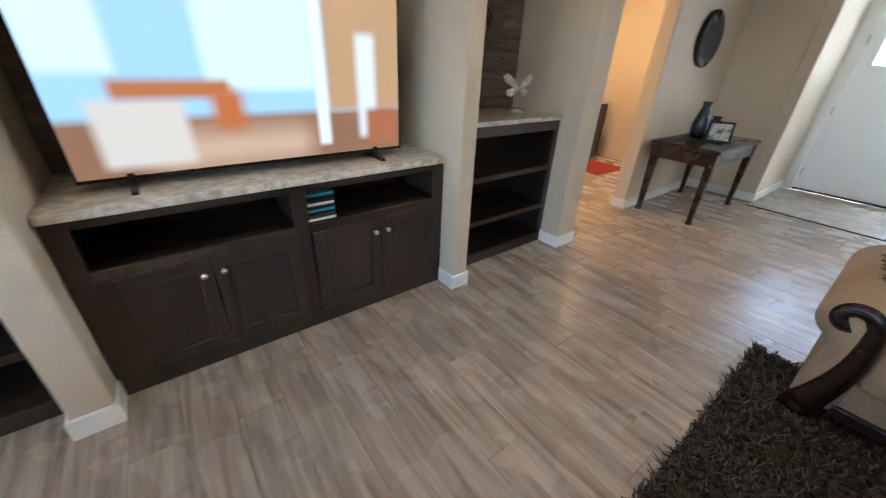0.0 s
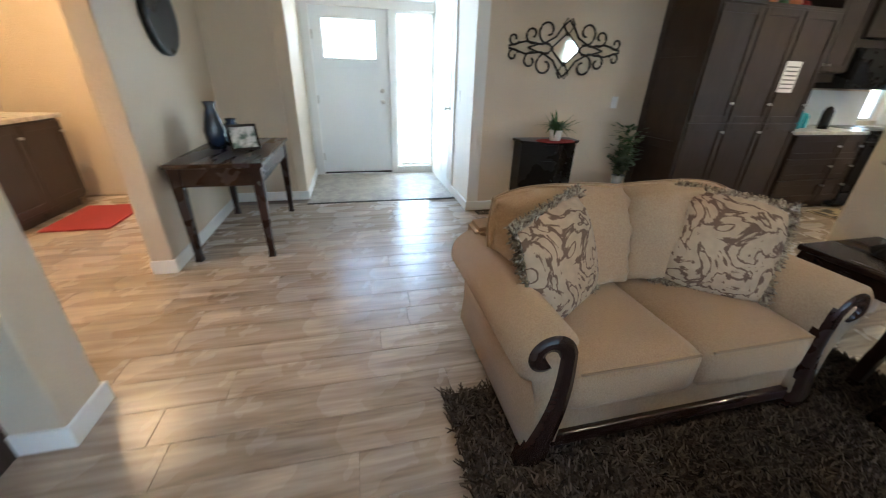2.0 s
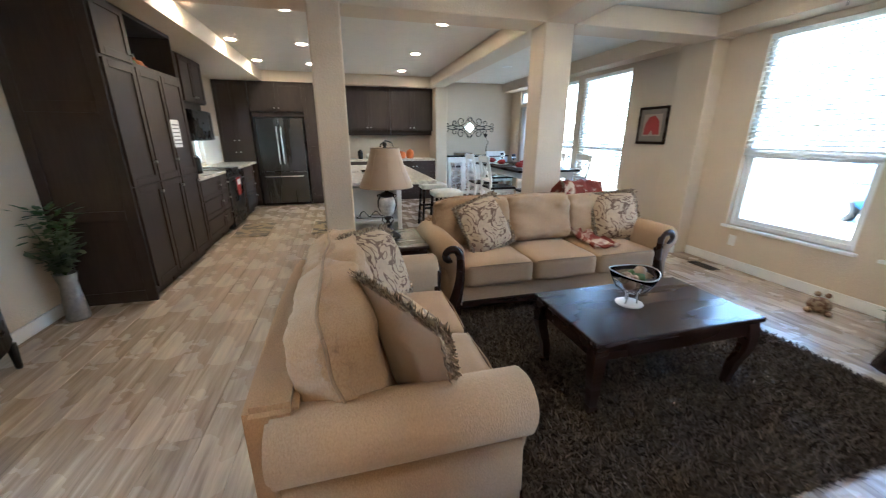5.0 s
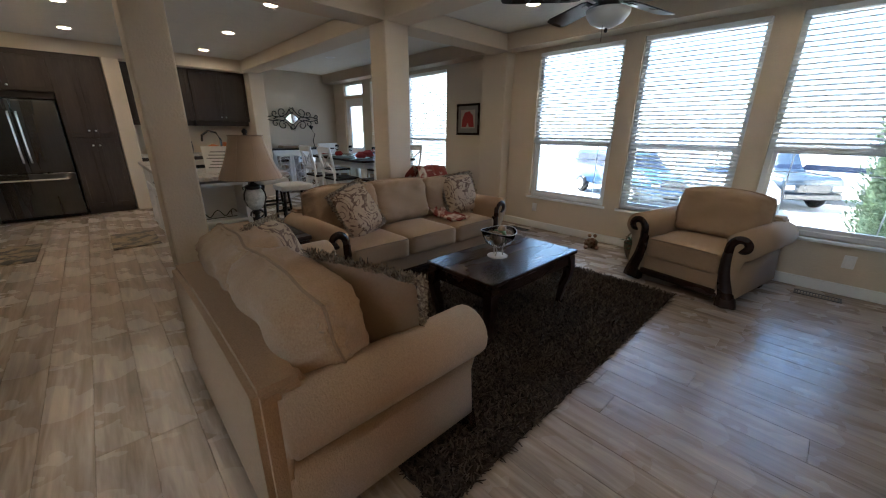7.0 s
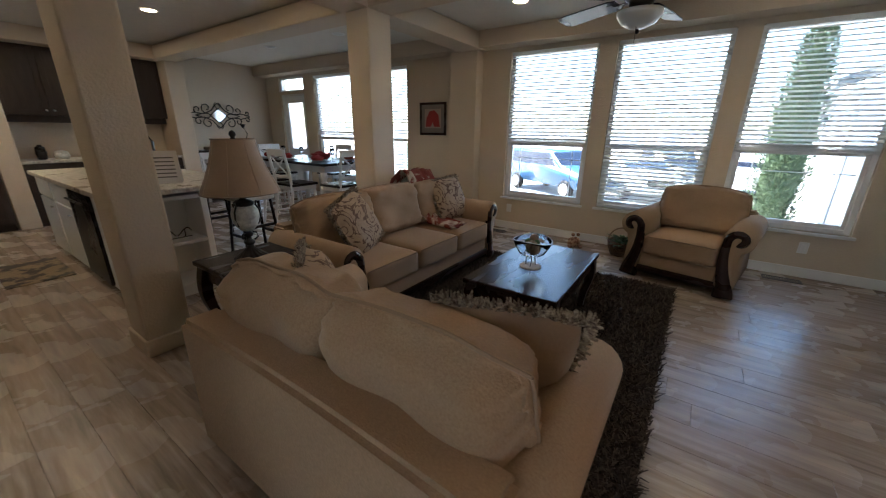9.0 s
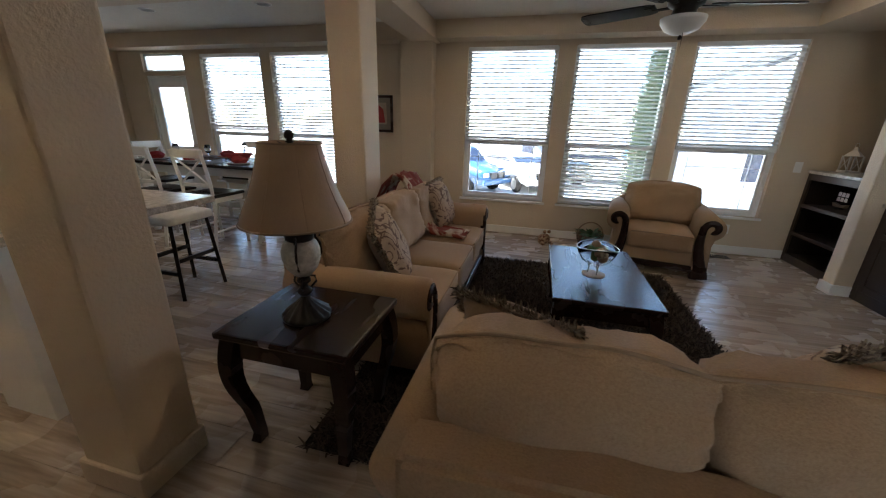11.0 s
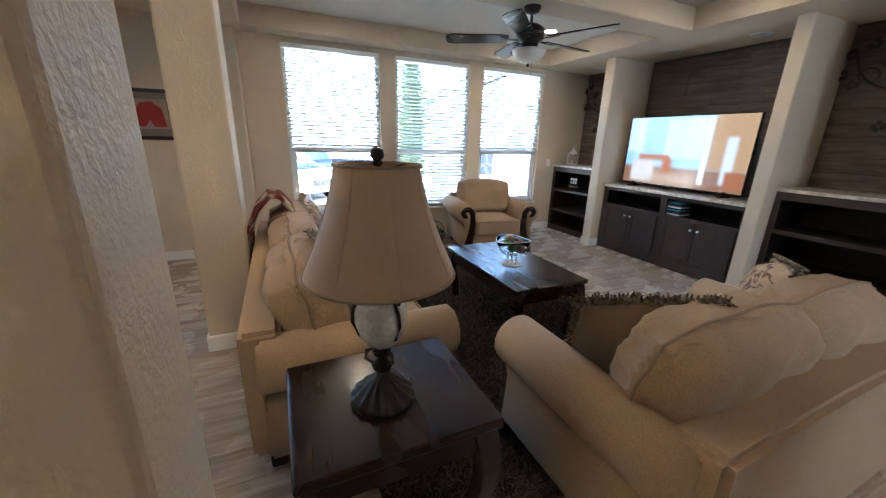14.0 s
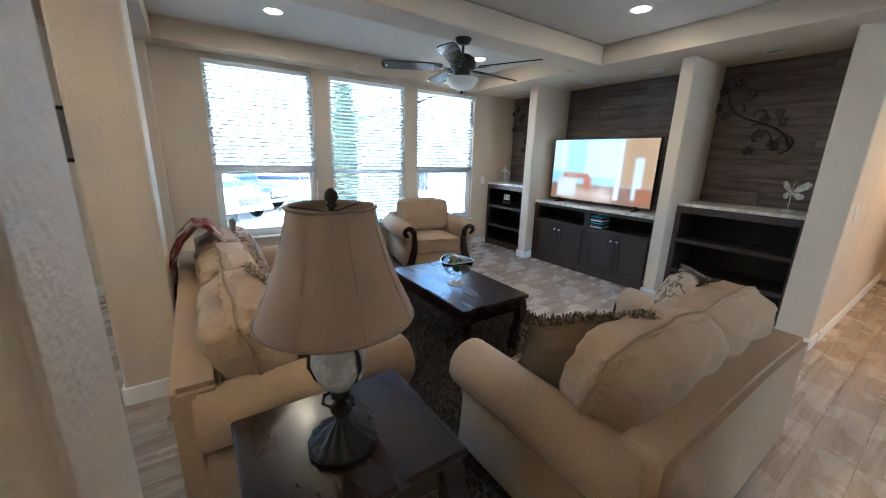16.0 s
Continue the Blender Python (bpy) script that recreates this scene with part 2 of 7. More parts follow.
def lathe(profile, sides=24):
    """A turned body from (radius, height) pairs."""
    bm = bmesh.new()
    rings = [[bm.verts.new((r * math.cos(a), r * math.sin(a), z)) for a in (2 * math.pi * k / sides for k in range(sides))] for r, z in profile]
    for lower, upper in zip(rings, rings[1:]):
        for k in range(sides):
            bm.faces.new((lower[k], lower[(k + 1) % sides], upper[(k + 1) % sides], upper[k]))
    for ring, flip in ((rings[0], True), (rings[-1], False)):
        if (ring[0].co.xy).length > 1e-4:
            bm.faces.new(ring[::-1] if flip else ring)
    bmesh.ops.remove_doubles(bm, verts=bm.verts, dist=1e-5)
    return bm


def tube(bm, path, radius, sides=8, radii=None):
    """A round bar along a path."""
    pts = [Vector(p) for p in path]
    rings = []
    for i, p in enumerate(pts):
        d = (pts[min(i + 1, len(pts) - 1)] - pts[max(i - 1, 0)]).normalized()
        side = d.cross(Vector((0, 0, 1)) if abs(d.z) < 0.9 else Vector((1, 0, 0))).normalized()
        up = side.cross(d)
        r = radii[i] if radii else radius
        rings.append([bm.verts.new(p + r * (math.cos(a) * side + math.sin(a) * up)) for a in (2 * math.pi * k / sides for k in range(sides))])
    for a, b in zip(rings, rings[1:]):
        for k in range(sides):
            bm.faces.new((a[k], a[(k + 1) % sides], b[(k + 1) % sides], b[k]))
    bm.faces.new(rings[0][::-1]), bm.faces.new(rings[-1])
    return bm


def spiral(cx, cz, r0, r1, a0, a1, n=18, y=0.0):
    return [(cx + (r0 + (r1 - r0) * k / n) * math.cos(a0 + (a1 - a0) * k / n), y, cz + (r0 + (r1 - r0) * k / n) * math.sin(a0 + (a1 - a0) * k / n)) for k in range(n + 1)]


def prism(bm, outline, d0, d1, axis="y"):
    """A flat outline of (a, z) pairs drawn out from d0 to d1 along y or x."""
    put = (lambda a, z, d: (a, d, z)) if axis == "y" else (lambda a, z, d: (d, a, z)) if axis == "x" else (lambda a, b, d: (a, b, d))
    f = [bm.verts.new(put(a, z, d0)) for a, z in outline]
    b = [bm.verts.new(put(a, z, d1)) for a, z in outline]
    bm.faces.new(f), bm.faces.new(b[::-1])
    for k in range(len(f)):
        j = (k + 1) % len(f)
        bm.faces.new((f[j], f[k], b[k], b[j]))
    bmesh.ops.recalc_face_normals(bm, faces=bm.faces)
    return bm


def puff(w, d, h, round_xy=4.0, cuts=10, top=1.0, wobble=0.0, seed=0, corner=0.12, crease=0.0):
    """A stuffed cushion, w by d by h about the origin."""
    bm = bmesh.new()
    bmesh.ops.create_cube(bm, size=2.0)
    bmesh.ops.subdivide_edges(bm, edges=bm.edges, cuts=cuts, use_grid_fill=True)
    for v in bm.verts:
        x, y, z = v.co
        k = 1 - corner * (x * x * y * y)
        thin = max(0.0, (1 - abs(x) ** round_xy)) ** 0.45 * max(0.0, (1 - abs(y) ** round_xy)) ** 0.45
        zz = z * (0.22 + 0.78 * thin)
        pull = 1 - 0.06 * abs(z) ** 2
        n = wobble * noise.noise(Vector((x * 1.7 + seed, y * 1.7, z * 1.3 + seed)))
        n += crease * noise.noise(Vector((x * 5 + seed, y * 9, z * 2))) * (abs(y) ** 2 + abs(x) ** 4)
        v.co = (x * k * pull * w / 2, y * k * pull * d / 2, (zz * (top if zz > 0 else 1)) * h / 2 + n)
    return bm


def block(w, d, h, r=0.3, cuts=8, wobble=0.0, seed=0):
    """A firm upholstered block with soft edges."""
    bm = bmesh.new()
    bmesh.ops.create_cube(bm, size=2.0)
    bmesh.ops.subdivide_edges(bm, edges=bm.edges, cuts=cuts, use_grid_fill=True)
    small = min(w, d, h) / 2 * r
    half = Vector((w / 2, d / 2, h / 2))
    for v in bm.verts:
        p = Vector([c * s for c, s in zip(v.co, half)])
        core = Vector([max(-s + small, min(s - small, c)) for c, s in zip(p, half)])
        away = p - core
        if away.length > 1e-6:
            p = core + away.normalized() * min(small, max(abs(a) for a in away) if away.length else 0)
        crown = 0.02 * (1 - v.co.x ** 2) * (1 - v.co.y ** 2) * (1 if v.co.z > 0.9 else 0)
        p.z += crown + wobble * noise.noise(Vector((v.co.x * 2 + seed, v.co.y * 2, v.co.z + seed)))
        v.co = p
    return bm


def moved(bm, m):
    bmesh.ops.transform(bm, matrix=m, verts=bm.verts)
    return bm


def part(name, bm, material, parent=None, label="", smooth=False):
    me = bpy.data.meshes.new(name)
    bm.to_mesh(me), bm.free()
    me.materials.append(material)
    if smooth:
        me.polygons.foreach_set("use_smooth", [True] * len(me.polygons))
    ob = new(name, me)
    if parent:
        ob.parent = parent
    return tagged(ob, label)


def thing(name, label, category, m=None, group=""):
    ob = new(name)
    ob.empty_display_size = 0.1
    if m:
        ob.matrix_world = m
    return tagged(ob, label, category, group)


def structure(name, bm, material, label=""):
    return tagged(part(name, bm, material), label, "", "", "structure")


def box_thing(name, lo, hi, material, label, category, bevel=0.004):
    return tagged(part(name, boxes((lo, hi), bevel=bevel), material), label, category)


# ---- plan ----
WX, TY, BY, EX = -1.46, 1.56, -7.90, 4.88       # window wall, pier fronts, kitchen back wall, entry wall
SOFFIT, CEIL = 2.38, 2.57
PIERS = [(-0.50, -0.36), (1.375, 1.495), (2.49, 2.71)]
SHELF_TOP, CONSOLE_TOP = 1.035, 0.865

# floor
floor = structure("floor", boxes(((-1.7, -8.1, -0.12), (6.9, 5.2, -0.006))), M_SUBFLOOR, "greyed oak vinyl plank floor")
structure("entry_floor", boxes(((5.35, -0.70, -0.005), (6.70, 1.0, 0.004)), bevel=0.002), M_TILE, "beige stone-look sheet floor at the front door")
structure("threshold", boxes(((5.32, -0.70, -0.004), (5.35, 1.0, 0.008)), bevel=0.003), M_IRON, "dark metal floor edge strip")
# window wall with its openings
WIN = [(-2.16, -1.07, 0.46, 2.325), (-0.875, 0.17, 0.46, 2.325), (0.36, 1.39, 0.46, 2.325)]
DIN = [(-5.05, -3.94, 0.44, 2.32), (-6.29, -5.22, 0.44, 2.32)]
GDOOR = (-7.42, -6.60, 0.0, 2.03)
GTRANS = (-7.42, -6.60, 2.08, 2.34)


def wall_with_holes(name, axis, at, thick, a0, a1, z1, holes, material, label):
    """A wall along x or y, cut by openings (a0, a1, z0, z1)."""
    bm = bmesh.new()
    cuts = sorted({a0, a1, *[h[0] for h in holes], *[h[1] for h in holes]})
    for p, q in zip(cuts, cuts[1:]):
        mid = (p + q) / 2
        solid = [(0.0, z1)]
        for h in sorted((h for h in holes if h[0] <= mid <= h[1]), key=lambda h: h[2]):
            lo, hi = solid.pop()
            solid += [(lo, h[2]), (h[3], hi)]
        for lo, hi in solid:
            if hi - lo > 1e-4:
                if axis == "y":
                    box(bm, (min(at, at + thick), p, lo), (max(at, at + thick), q, hi))
                else:
                    box(bm, (p, min(at, at + thick), lo), (q, max(at, at + thick), hi))
    bmesh.ops.remove_doubles(bm, verts=bm.verts, dist=1e-5)
    return structure(name, bm, material, label)


wall_with_holes("wall_west", "y", WX, -0.16, BY - 0.16, 2.4, 2.75, WIN + DIN + [GDOOR, GTRANS], M_WALL, "beige painted wall with tall windows")
DOOR, SIDE, TRAN = (-0.08, 0.88, 0.0, 2.06), (-0.69, -0.175, 0.10, 2.07), (-0.69, 0.88, 2.16, 2.42)
wall_with_holes("wall_entry", "y", 6.68, 0.15, -0.82, 1.12, 2.75, [DOOR, SIDE, TRAN], M_WHITEWALL, "pale wall round the front door")
structure("wall_entry_side", boxes(((EX, -0.82, 0), (6.68, -0.70, 2.75))), M_WHITEWALL, "pale side wall of the entry")
structure("wall_chest", boxes(((EX, -2.85, 0), (EX + 0.12, -0.82, 2.75))), M_WALL, "beige wall behind the black chest")
structure("wall_kitchen_east", boxes(((EX, BY, 0), (EX + 0.12, -6.3, 2.75)), ((EX, -6.3, 0), (EX + 0.12, -5.95, 0.95)), ((EX, -6.3, 2.0), (EX + 0.12, -5.95, 2.75)), ((EX, -5.95, 0), (EX + 0.12, -2.85, 2.75))), M_WALL, "beige kitchen wall with a small window")
structure("wall_table_side", boxes(((5.52, 1.00, 0), (6.83, 1.12, 2.75)), ((5.52, 1.12, 0), (5.64, 1.80, 2.75)), bevel=0.008), M_WALL, "beige wall behind the hall table")
structure("wall_clock", boxes(((3.90, 1.74, 0), (5.52, 1.88, 2.75)), bevel=0.008), M_WALL, "beige wall with the round clock")
structure("wall_south", boxes(((WX - 0.16, BY - 0.16, 0), (EX + 0.12, BY, 2.75))), M_WALL, "beige kitchen and dining end wall")
structure("wall_hall_west", boxes(((2.59, 2.34, 0), (2.71, 5.0, 2.75))), M_WALL, "beige hall wall")
structure("wall_hall_end", boxes(((2.56, 5.0, 0), (6.2, 5.12, 2.75))), M_WALL, "beige hall end wall")
structure("wall_utility_east", boxes(((6.0, 1.94, 0), (6.12, 5.0, 2.75))), M_WALL, "beige utility room wall")
structure("wall_north", boxes(((WX - 0.16, 2.26, 0), (2.59, 2.40, 2.75))), M_WALL, "wall behind the built-in shelves")
# piers of the media wall
for i, (a, b) in enumerate(PIERS):
    structure("pier_%d" % (i + 1), boxes(((a, TY, 0), (b, 2.26 if i < 2 else 2.34, SOFFIT + 0.1)), bevel=0.012, seg=2), M_WALL, "beige rounded-corner pier of the media wall")
# ceiling, soffits, beams
structure("ceiling", boxes(((-1.7, -8.1, CEIL), (6.9, 5.2, CEIL + 0.1))), M_CEIL, "pale knock-down textured ceiling")
structure("soffit_window", boxes(((WX, BY, SOFFIT), (-1.20, TY - 0.3, CEIL))), M_WALL, "beige dropped soffit along the windows")
structure("soffit_media", boxes(((WX, TY - 0.3, SOFFIT - 0.004), (2.72, 2.26, CEIL - 0.004))), M_WALL, "beige dropped soffit over the media wall")
structure("beam_long", boxes(((0.43, BY, SOFFIT - 0.008), (0.745, TY - 0.3, CEIL - 0.008)), bevel=0.01), M_WALL, "beige boxed ceiling beam")
structure("beam_cross", boxes(((WX, -2.84, SOFFIT - 0.012), (0.43, -2.51, CEIL - 0.012)), ((0.745, -2.84, SOFFIT - 0.012), (2.80, -2.51, CEIL - 0.012))), M_WALL, "beige boxed cross beam between the posts")
structure("soffit_east", boxes(((2.68, -2.84, SOFFIT), (EX, 1.74, CEIL - 0.001)), ((EX, -0.70, SOFFIT + 0.04), (5.52, 1.80, CEIL - 0.002)), ((4.0, BY, SOFFIT), (EX, -2.84, CEIL - 0.001))), M_WALL, "beige dropped ceiling by the entry")
structure("pilaster", boxes(((WX, -3.0, 0), (-1.28, -2.57, SOFFIT)), bevel=0.012, seg=2), M_WALL, "beige pilaster under the cross beam")
post = structure("post_1", boxes(((2.54, -2.76, 0), (2.79, -2.475, SOFFIT + 0.02)), bevel=0.014, seg=2), M_WALL, "beige square post with rounded corners")
structure("post_2", boxes(((0.44, -2.81, 0), (0.74, -2.53, SOFFIT + 0.02)), bevel=0.014, seg=2), M_WALL, "beige square post with rounded corners")


# ---- trim and windows ----
def baseboard(name, lo, hi):
    structure(name, boxes((lo, hi), bevel=0.004), M_BASE, "white painted baseboard")


baseboard("baseboard_west", (WX, -6.58, 0), (WX + 0.016, -3.0, 0.10))
baseboard("baseboard_window", (WX, -2.57, 0), (WX + 0.016, 1.80, 0.10))
baseboard("baseboard_pilaster", (-1.28, -3.0, 0), (-1.264, -2.57, 0.10))
baseboard("baseboard_chest", (EX - 0.016, -2.68, 0), (EX, -0.70, 0.10))
baseboard("baseboard_entry_side", (EX - 0.016, -0.70, 0), (6.68, -0.684, 0.10))
baseboard("baseboard_table", (5.504, 0.984, 0), (5.52, 1.724, 0.10))
baseboard("baseboard_table_return", (5.52, 0.984, 0), (6.68, 1.0, 0.10))
baseboard("baseboard_clock", (3.90, 1.724, 0), (5.504, 1.74, 0.10))
baseboard("baseboard_clock_end", (3.884, 1.724, 0), (3.90, 1.88, 0.10))
baseboard("baseboard_hall", (2.71, 1.82, 0), (2.726, 5.0, 0.10))
for i, (x0, x1, y0, y1) in enumerate([(2.54, 2.79, -2.76, -2.475), (0.44, 0.74, -2.81, -2.53)]):
    structure("baseboard_post_%d" % (i + 1), boxes(((x0 - 0.014, y0 - 0.014, 0), (x1 + 0.014, y1 + 0.014, 0.11)), bevel=0.005), M_BASE if i else M_WALL, "baseboard wrapped round the post")
for i, (a, b) in enumerate(PIERS):
    structure("baseboard_pier_%d" % (i + 1), boxes(((a - 0.012, TY - 0.014, 0), (b + 0.012, TY + 0.2, 0.10)), bevel=0.004), M_BASE, "white baseboard round the pier")


def window(index, y0, y1, z0, z1, lowered):
    """A single-hung vinyl window in the west wall with a blind let down to the height `lowered`."""
    root = tagged(new("window_%d" % index), "white vinyl window with a raised slatted blind", "window", "windows of the west wall", "structure")
    f = 0.045
    x0, x1 = WX - 0.12, WX - 0.05
    part("window_frame", boxes(((x0, y0, z0), (x1, y0 + f, z1)), ((x0, y1 - f, z0), (x1, y1, z1)), ((x0, y0 + f, z0), (x1, y1 - f, z0 + f)), ((x0, y0 + f, z1 - f), (x1, y1 - f, z1)), bevel=0.004), M_VINYL, root)
    mid = z0 + (z1 - z0) * 0.40
    part("meeting_rail", boxes(((x0 + 0.01, y0 + f, mid - 0.03), (x1 - 0.005, y1 - f, mid + 0.025)), bevel=0.003), M_VINYL, root)
    low = boxes(((x0 + 0.02, y0 + f, z0 + f), (x1 - 0.012, y0 + f + 0.03, mid - 0.03)), ((x0 + 0.02, y1 - f - 0.03, z0 + f), (x1 - 0.012, y1 - f, mid - 0.03)), ((x0 + 0.02, y0 + f + 0.03, z0 + f), (x1 - 0.012, y1 - f - 0.03, z0 + f + 0.035)), bevel=0.002)
    part("sash", low, M_VINYL, root)
    grille = bmesh.new()
    for gy in (y0 + 0.19, y1 - 0.19):
        box(grille, (x0 + 0.030, gy - 0.005, z0 + f), (x0 + 0.036, gy + 0.005, mid - 0.03))
    box(grille, (x0 + 0.030, y0 + f, mid - 0.20), (x0 + 0.036, y1 - f, mid - 0.19))
    part("grille", grille, M_VINYL, root)
    for lo, hi in ((z0 + f, mid - 0.03), (mid + 0.025, z1 - f)):
        p = part("pane", boxes(((x0 + 0.044, y0 + f, lo), (x0 + 0.048, y1 - f, hi))), M_GLASS, root)
        p.visible_shadow = False
    part("window_sill", boxes(((WX - 0.05, y0 - 0.03, z0 - 0.028), (WX + 0.035, y1 + 0.03, z0)), bevel=0.005), M_BASE, root)
    # blind
    bl = tagged(new("window_blind"), "white slatted blind " + ("lowered over the whole window" if lowered < z0 + 0.2 else "drawn halfway up"), "blind", "window blinds")
    bl.location = (WX - 0.022, (y0 + y1) / 2, z1)
    w = (y1 - y0) / 2 - 0.012
    part("headrail", boxes(((-0.022, -w, -0.045), (0.022, w, -0.002)), bevel=0.003), M_SLAT, bl)
    step = 0.043
    n = int((z1 - lowered - 0.08) / step)
    slat = None
    for k in range(n):
        z = -0.07 - k * step
        if slat is None:
            bm = boxes(((-0.024, -w, -0.0013), (0.024, w, 0.0013)))
            slat = part("slat", bm, M_SLAT, bl)
            data = slat.data
        else:
            slat = new("slat", data)
            slat.parent = bl
        slat.location, slat.rotation_euler = (0, 0, z), (0, radians(24), 0)
    if lowered > z0 + 0.2:
        stack = part("slat_stack", boxes(*[((-0.024, -w, lowered - z1 + 0.018 + 0.006 * k), (0.024, w, lowered - z1 + 0.022 + 0.006 * k)) for k in range(9)]), M_SLAT, bl)
        tagged(stack, "", "", "", "stuff")
    part("bottom_rail", boxes(((-0.024, -w, lowered - z1), (0.024, w, lowered - z1 + 0.016)), bevel=0.003), M_SLAT, bl)
    cords = bmesh.new()
    for cy in (-w + 0.12, 0, w - 0.12):
        tube(cords, [(0.025, cy, -0.04), (0.025, cy, lowered - z1)], 0.0012, 4)
    part("ladder_cord", cords, M_SLAT, bl)
    return root


window(1, *WIN[0], 1.20)
window(2, *WIN[1], 0.49)
window(3, *WIN[2], 1.20)
window(4, *DIN[0], 0.49)
window(5, *DIN[1], 1.25)


# ---- front door ----
def front_door():
    d = tagged(new("door_1"), "white front door with a small glazed light", "door", "", "structure")
    d.location = (6.71, 0.40, 0)
    y0, y1, z1 = -0.4795, 0.4795, 2.0595
    gy0, gy1, gz0, gz1 = -0.31, 0.33, 1.50, 1.93
    part("leaf", boxes(((0, y0, 0.02), (0.045, y1, gz0)), ((0, y0, gz1), (0.045, y1, z1)), ((0, y0, gz0), (0.045, gy0, gz1)), ((0, gy1, gz0), (0.045, y1, gz1))), M_DOOR, d)
    part("light_frame", boxes(((-0.012, gy0 - 0.03, gz0 - 0.03), (0, gy1 + 0.03, gz0)), ((-0.012, gy0 - 0.03, gz1), (0, gy1 + 0.03, gz1 + 0.03)), ((-0.012, gy0 - 0.03, gz0), (0, gy0, gz1)), ((-0.012, gy1, gz0), (0, gy1 + 0.03, gz1)), bevel=0.004), M_DOOR, d)
    p = part("pane", boxes(((0.018, gy0, gz0), (0.024, gy1, gz1))), M_FROST, d)
    p.visible_shadow = False
    part("handle", moved(lathe([(0.027, 0), (0.027, 0.008), (0.010, 0.012), (0.010, 0.045), (0.026, 0.05), (0.028, 0.07), (0.015, 0.08), (0, 0.08)], 16), pose(0, -0.385, 0.98, 0, -90, 0)), M_NICKEL, d, smooth=True)
    part("deadbolt", moved(lathe([(0.03, 0), (0.03, 0.012), (0.012, 0.016), (0.012, 0.03), (0, 0.03)], 16), pose(0, -0.385, 1.12, 0, -90, 0)), M_NICKEL, d, smooth=True)
    part("sweep", boxes(((-0.006, y0, 0.006), (0.04, y1, 0.03))), M_BLACK, d)
    for z in (0.25, 1.0, 1.75):
        part("hinge", boxes(((-0.006, 0.455, z - 0.05), (-0.001, 0.478, z + 0.05))), M_NICKEL, d)
    structure("door_casing", boxes(((6.665, 0.88, 0), (6.68, 0.97, 2.15)), ((6.665, -0.165, 0), (6.69, -0.08, 2.06)), ((6.665, -0.684, 2.06), (6.68, 0.88, 2.15)), ((6.665, -0.684, 0), (6.68, -0.165, 0.10)), bevel=0.003), M_BASE, "white casing round the front door")
    s = tagged(new("window_6"), "bright obscure-glass sidelight", "window", "", "structure")
    s.location = (6.72, -0.4325, 0)
    part("window_frame", boxes(((0, -0.2575, 0.10), (0.05, -0.222, 2.07)), ((0, 0.222, 0.10), (0.05, 0.2575, 2.07)), ((0, -0.222, 0.10), (0.05, 0.222, 0.14)), ((0, -0.222, 2.03), (0.05, 0.222, 2.07)), bevel=0.003), M_VINYL, s)
    p = part("pane", boxes(((0.02, -0.222, 0.14), (0.026, 0.222, 2.03))), M_FROST, s)
    p.visible_shadow = False
    s = tagged(new("window_7"), "long glazed transom over the front door", "window", "", "structure")
    s.location = (6.72, 0.095, 2.16)
    part("window_frame", boxes(((0, -0.785, 0), (0.05, 0.785, 0.03)), ((0, -0.785, 0.23), (0.05, 0.785, 0.26)), ((0, -0.785, 0.03), (0.05, -0.76, 0.23)), ((0, 0.76, 0.03), (0.05, 0.785, 0.23)), bevel=0.003), M_VINYL, s)
    p = part("pane", boxes(((0.02, -0.76, 0.03), (0.026, 0.76, 0.23))), M_FROST, s)
    p.visible_shadow = False


front_door()


# ---- upholstered suite ----
def scroll(bm, x, y, flip):
    """The carved S-shaped wooden facing of an arm front; x is the arm's inner side, flip its outward way."""
    mid = []
    keys = [Vector((0.095, 0.02)), Vector((0.085, 0.16)), Vector((0.010, 0.24)), Vector((0.024, 0.42)), Vector((0.030, 0.525))]
    for k in range(25):
        u, pts = k / 24, keys[:]
        while len(pts) > 1:
            pts = [p.lerp(q, u) for p, q in zip(pts, pts[1:])]
        mid.append((x + flip * (pts[0].x + 0.006), pts[0].y, 0.034 * (1 - u) ** 1.5 + 0.030))
    for k in range(1, 25):
        a = math.pi - k / 24 * 1.55 * math.pi
        r = 0.070 * (1 - 0.72 * (k / 24) ** 1.1)
        mid.append((x + flip * (0.110 + r * math.cos(a)), 0.525 + r * math.sin(a), 0.031 - 0.004 * k / 24))
    left, right = [], []
    for k, (a, z, w) in enumerate(mid):
        p, q = mid[max(k - 1, 0)], mid[min(k + 1, len(mid) - 1)]
        d = Vector((q[0] - p[0], q[1] - p[1])).normalized()
        left.append((a - d.y * w, z + d.x * w)), right.append((a + d.y * w, z - d.x * w))
    rows = [[bm.verts.new((c[0], yy, c[1])) for c, yy in ((l, y + 0.03), (l, y - 0.008), ((0.5 * (l[0] + r[0]), 0.5 * (l[1] + r[1])), y - 0.022), (r, y - 0.008), (r, y + 0.03))] for l, r in zip(left, right)]
    for u, v in zip(rows, rows[1:]):
        for k in range(4):
            bm.faces.new((u[k], u[k + 1], v[k + 1], v[k]))
    bm.faces.new(rows[0][::-1]), bm.faces.new(rows[-1])
    bmesh.ops.recalc_face_normals(bm, faces=bm.faces)
    return bm


def arm_profile(flip, x, z0=0.10):
    pts = [(0, z0), (0, 0.50)]
    cx, cz, r = 0.105, 0.525, 0.112
    for k in range(15):
        a = math.pi - 0.35 - k / 14 * (1.32 * math.pi)
        pts.append((cx + r * math.cos(a), cz + r * math.sin(a)))
    pts += [(0.13, 0.42), (0.135, 0.30), (0.15, z0)]
    return [(x + flip * a, z) for a, z in pts]


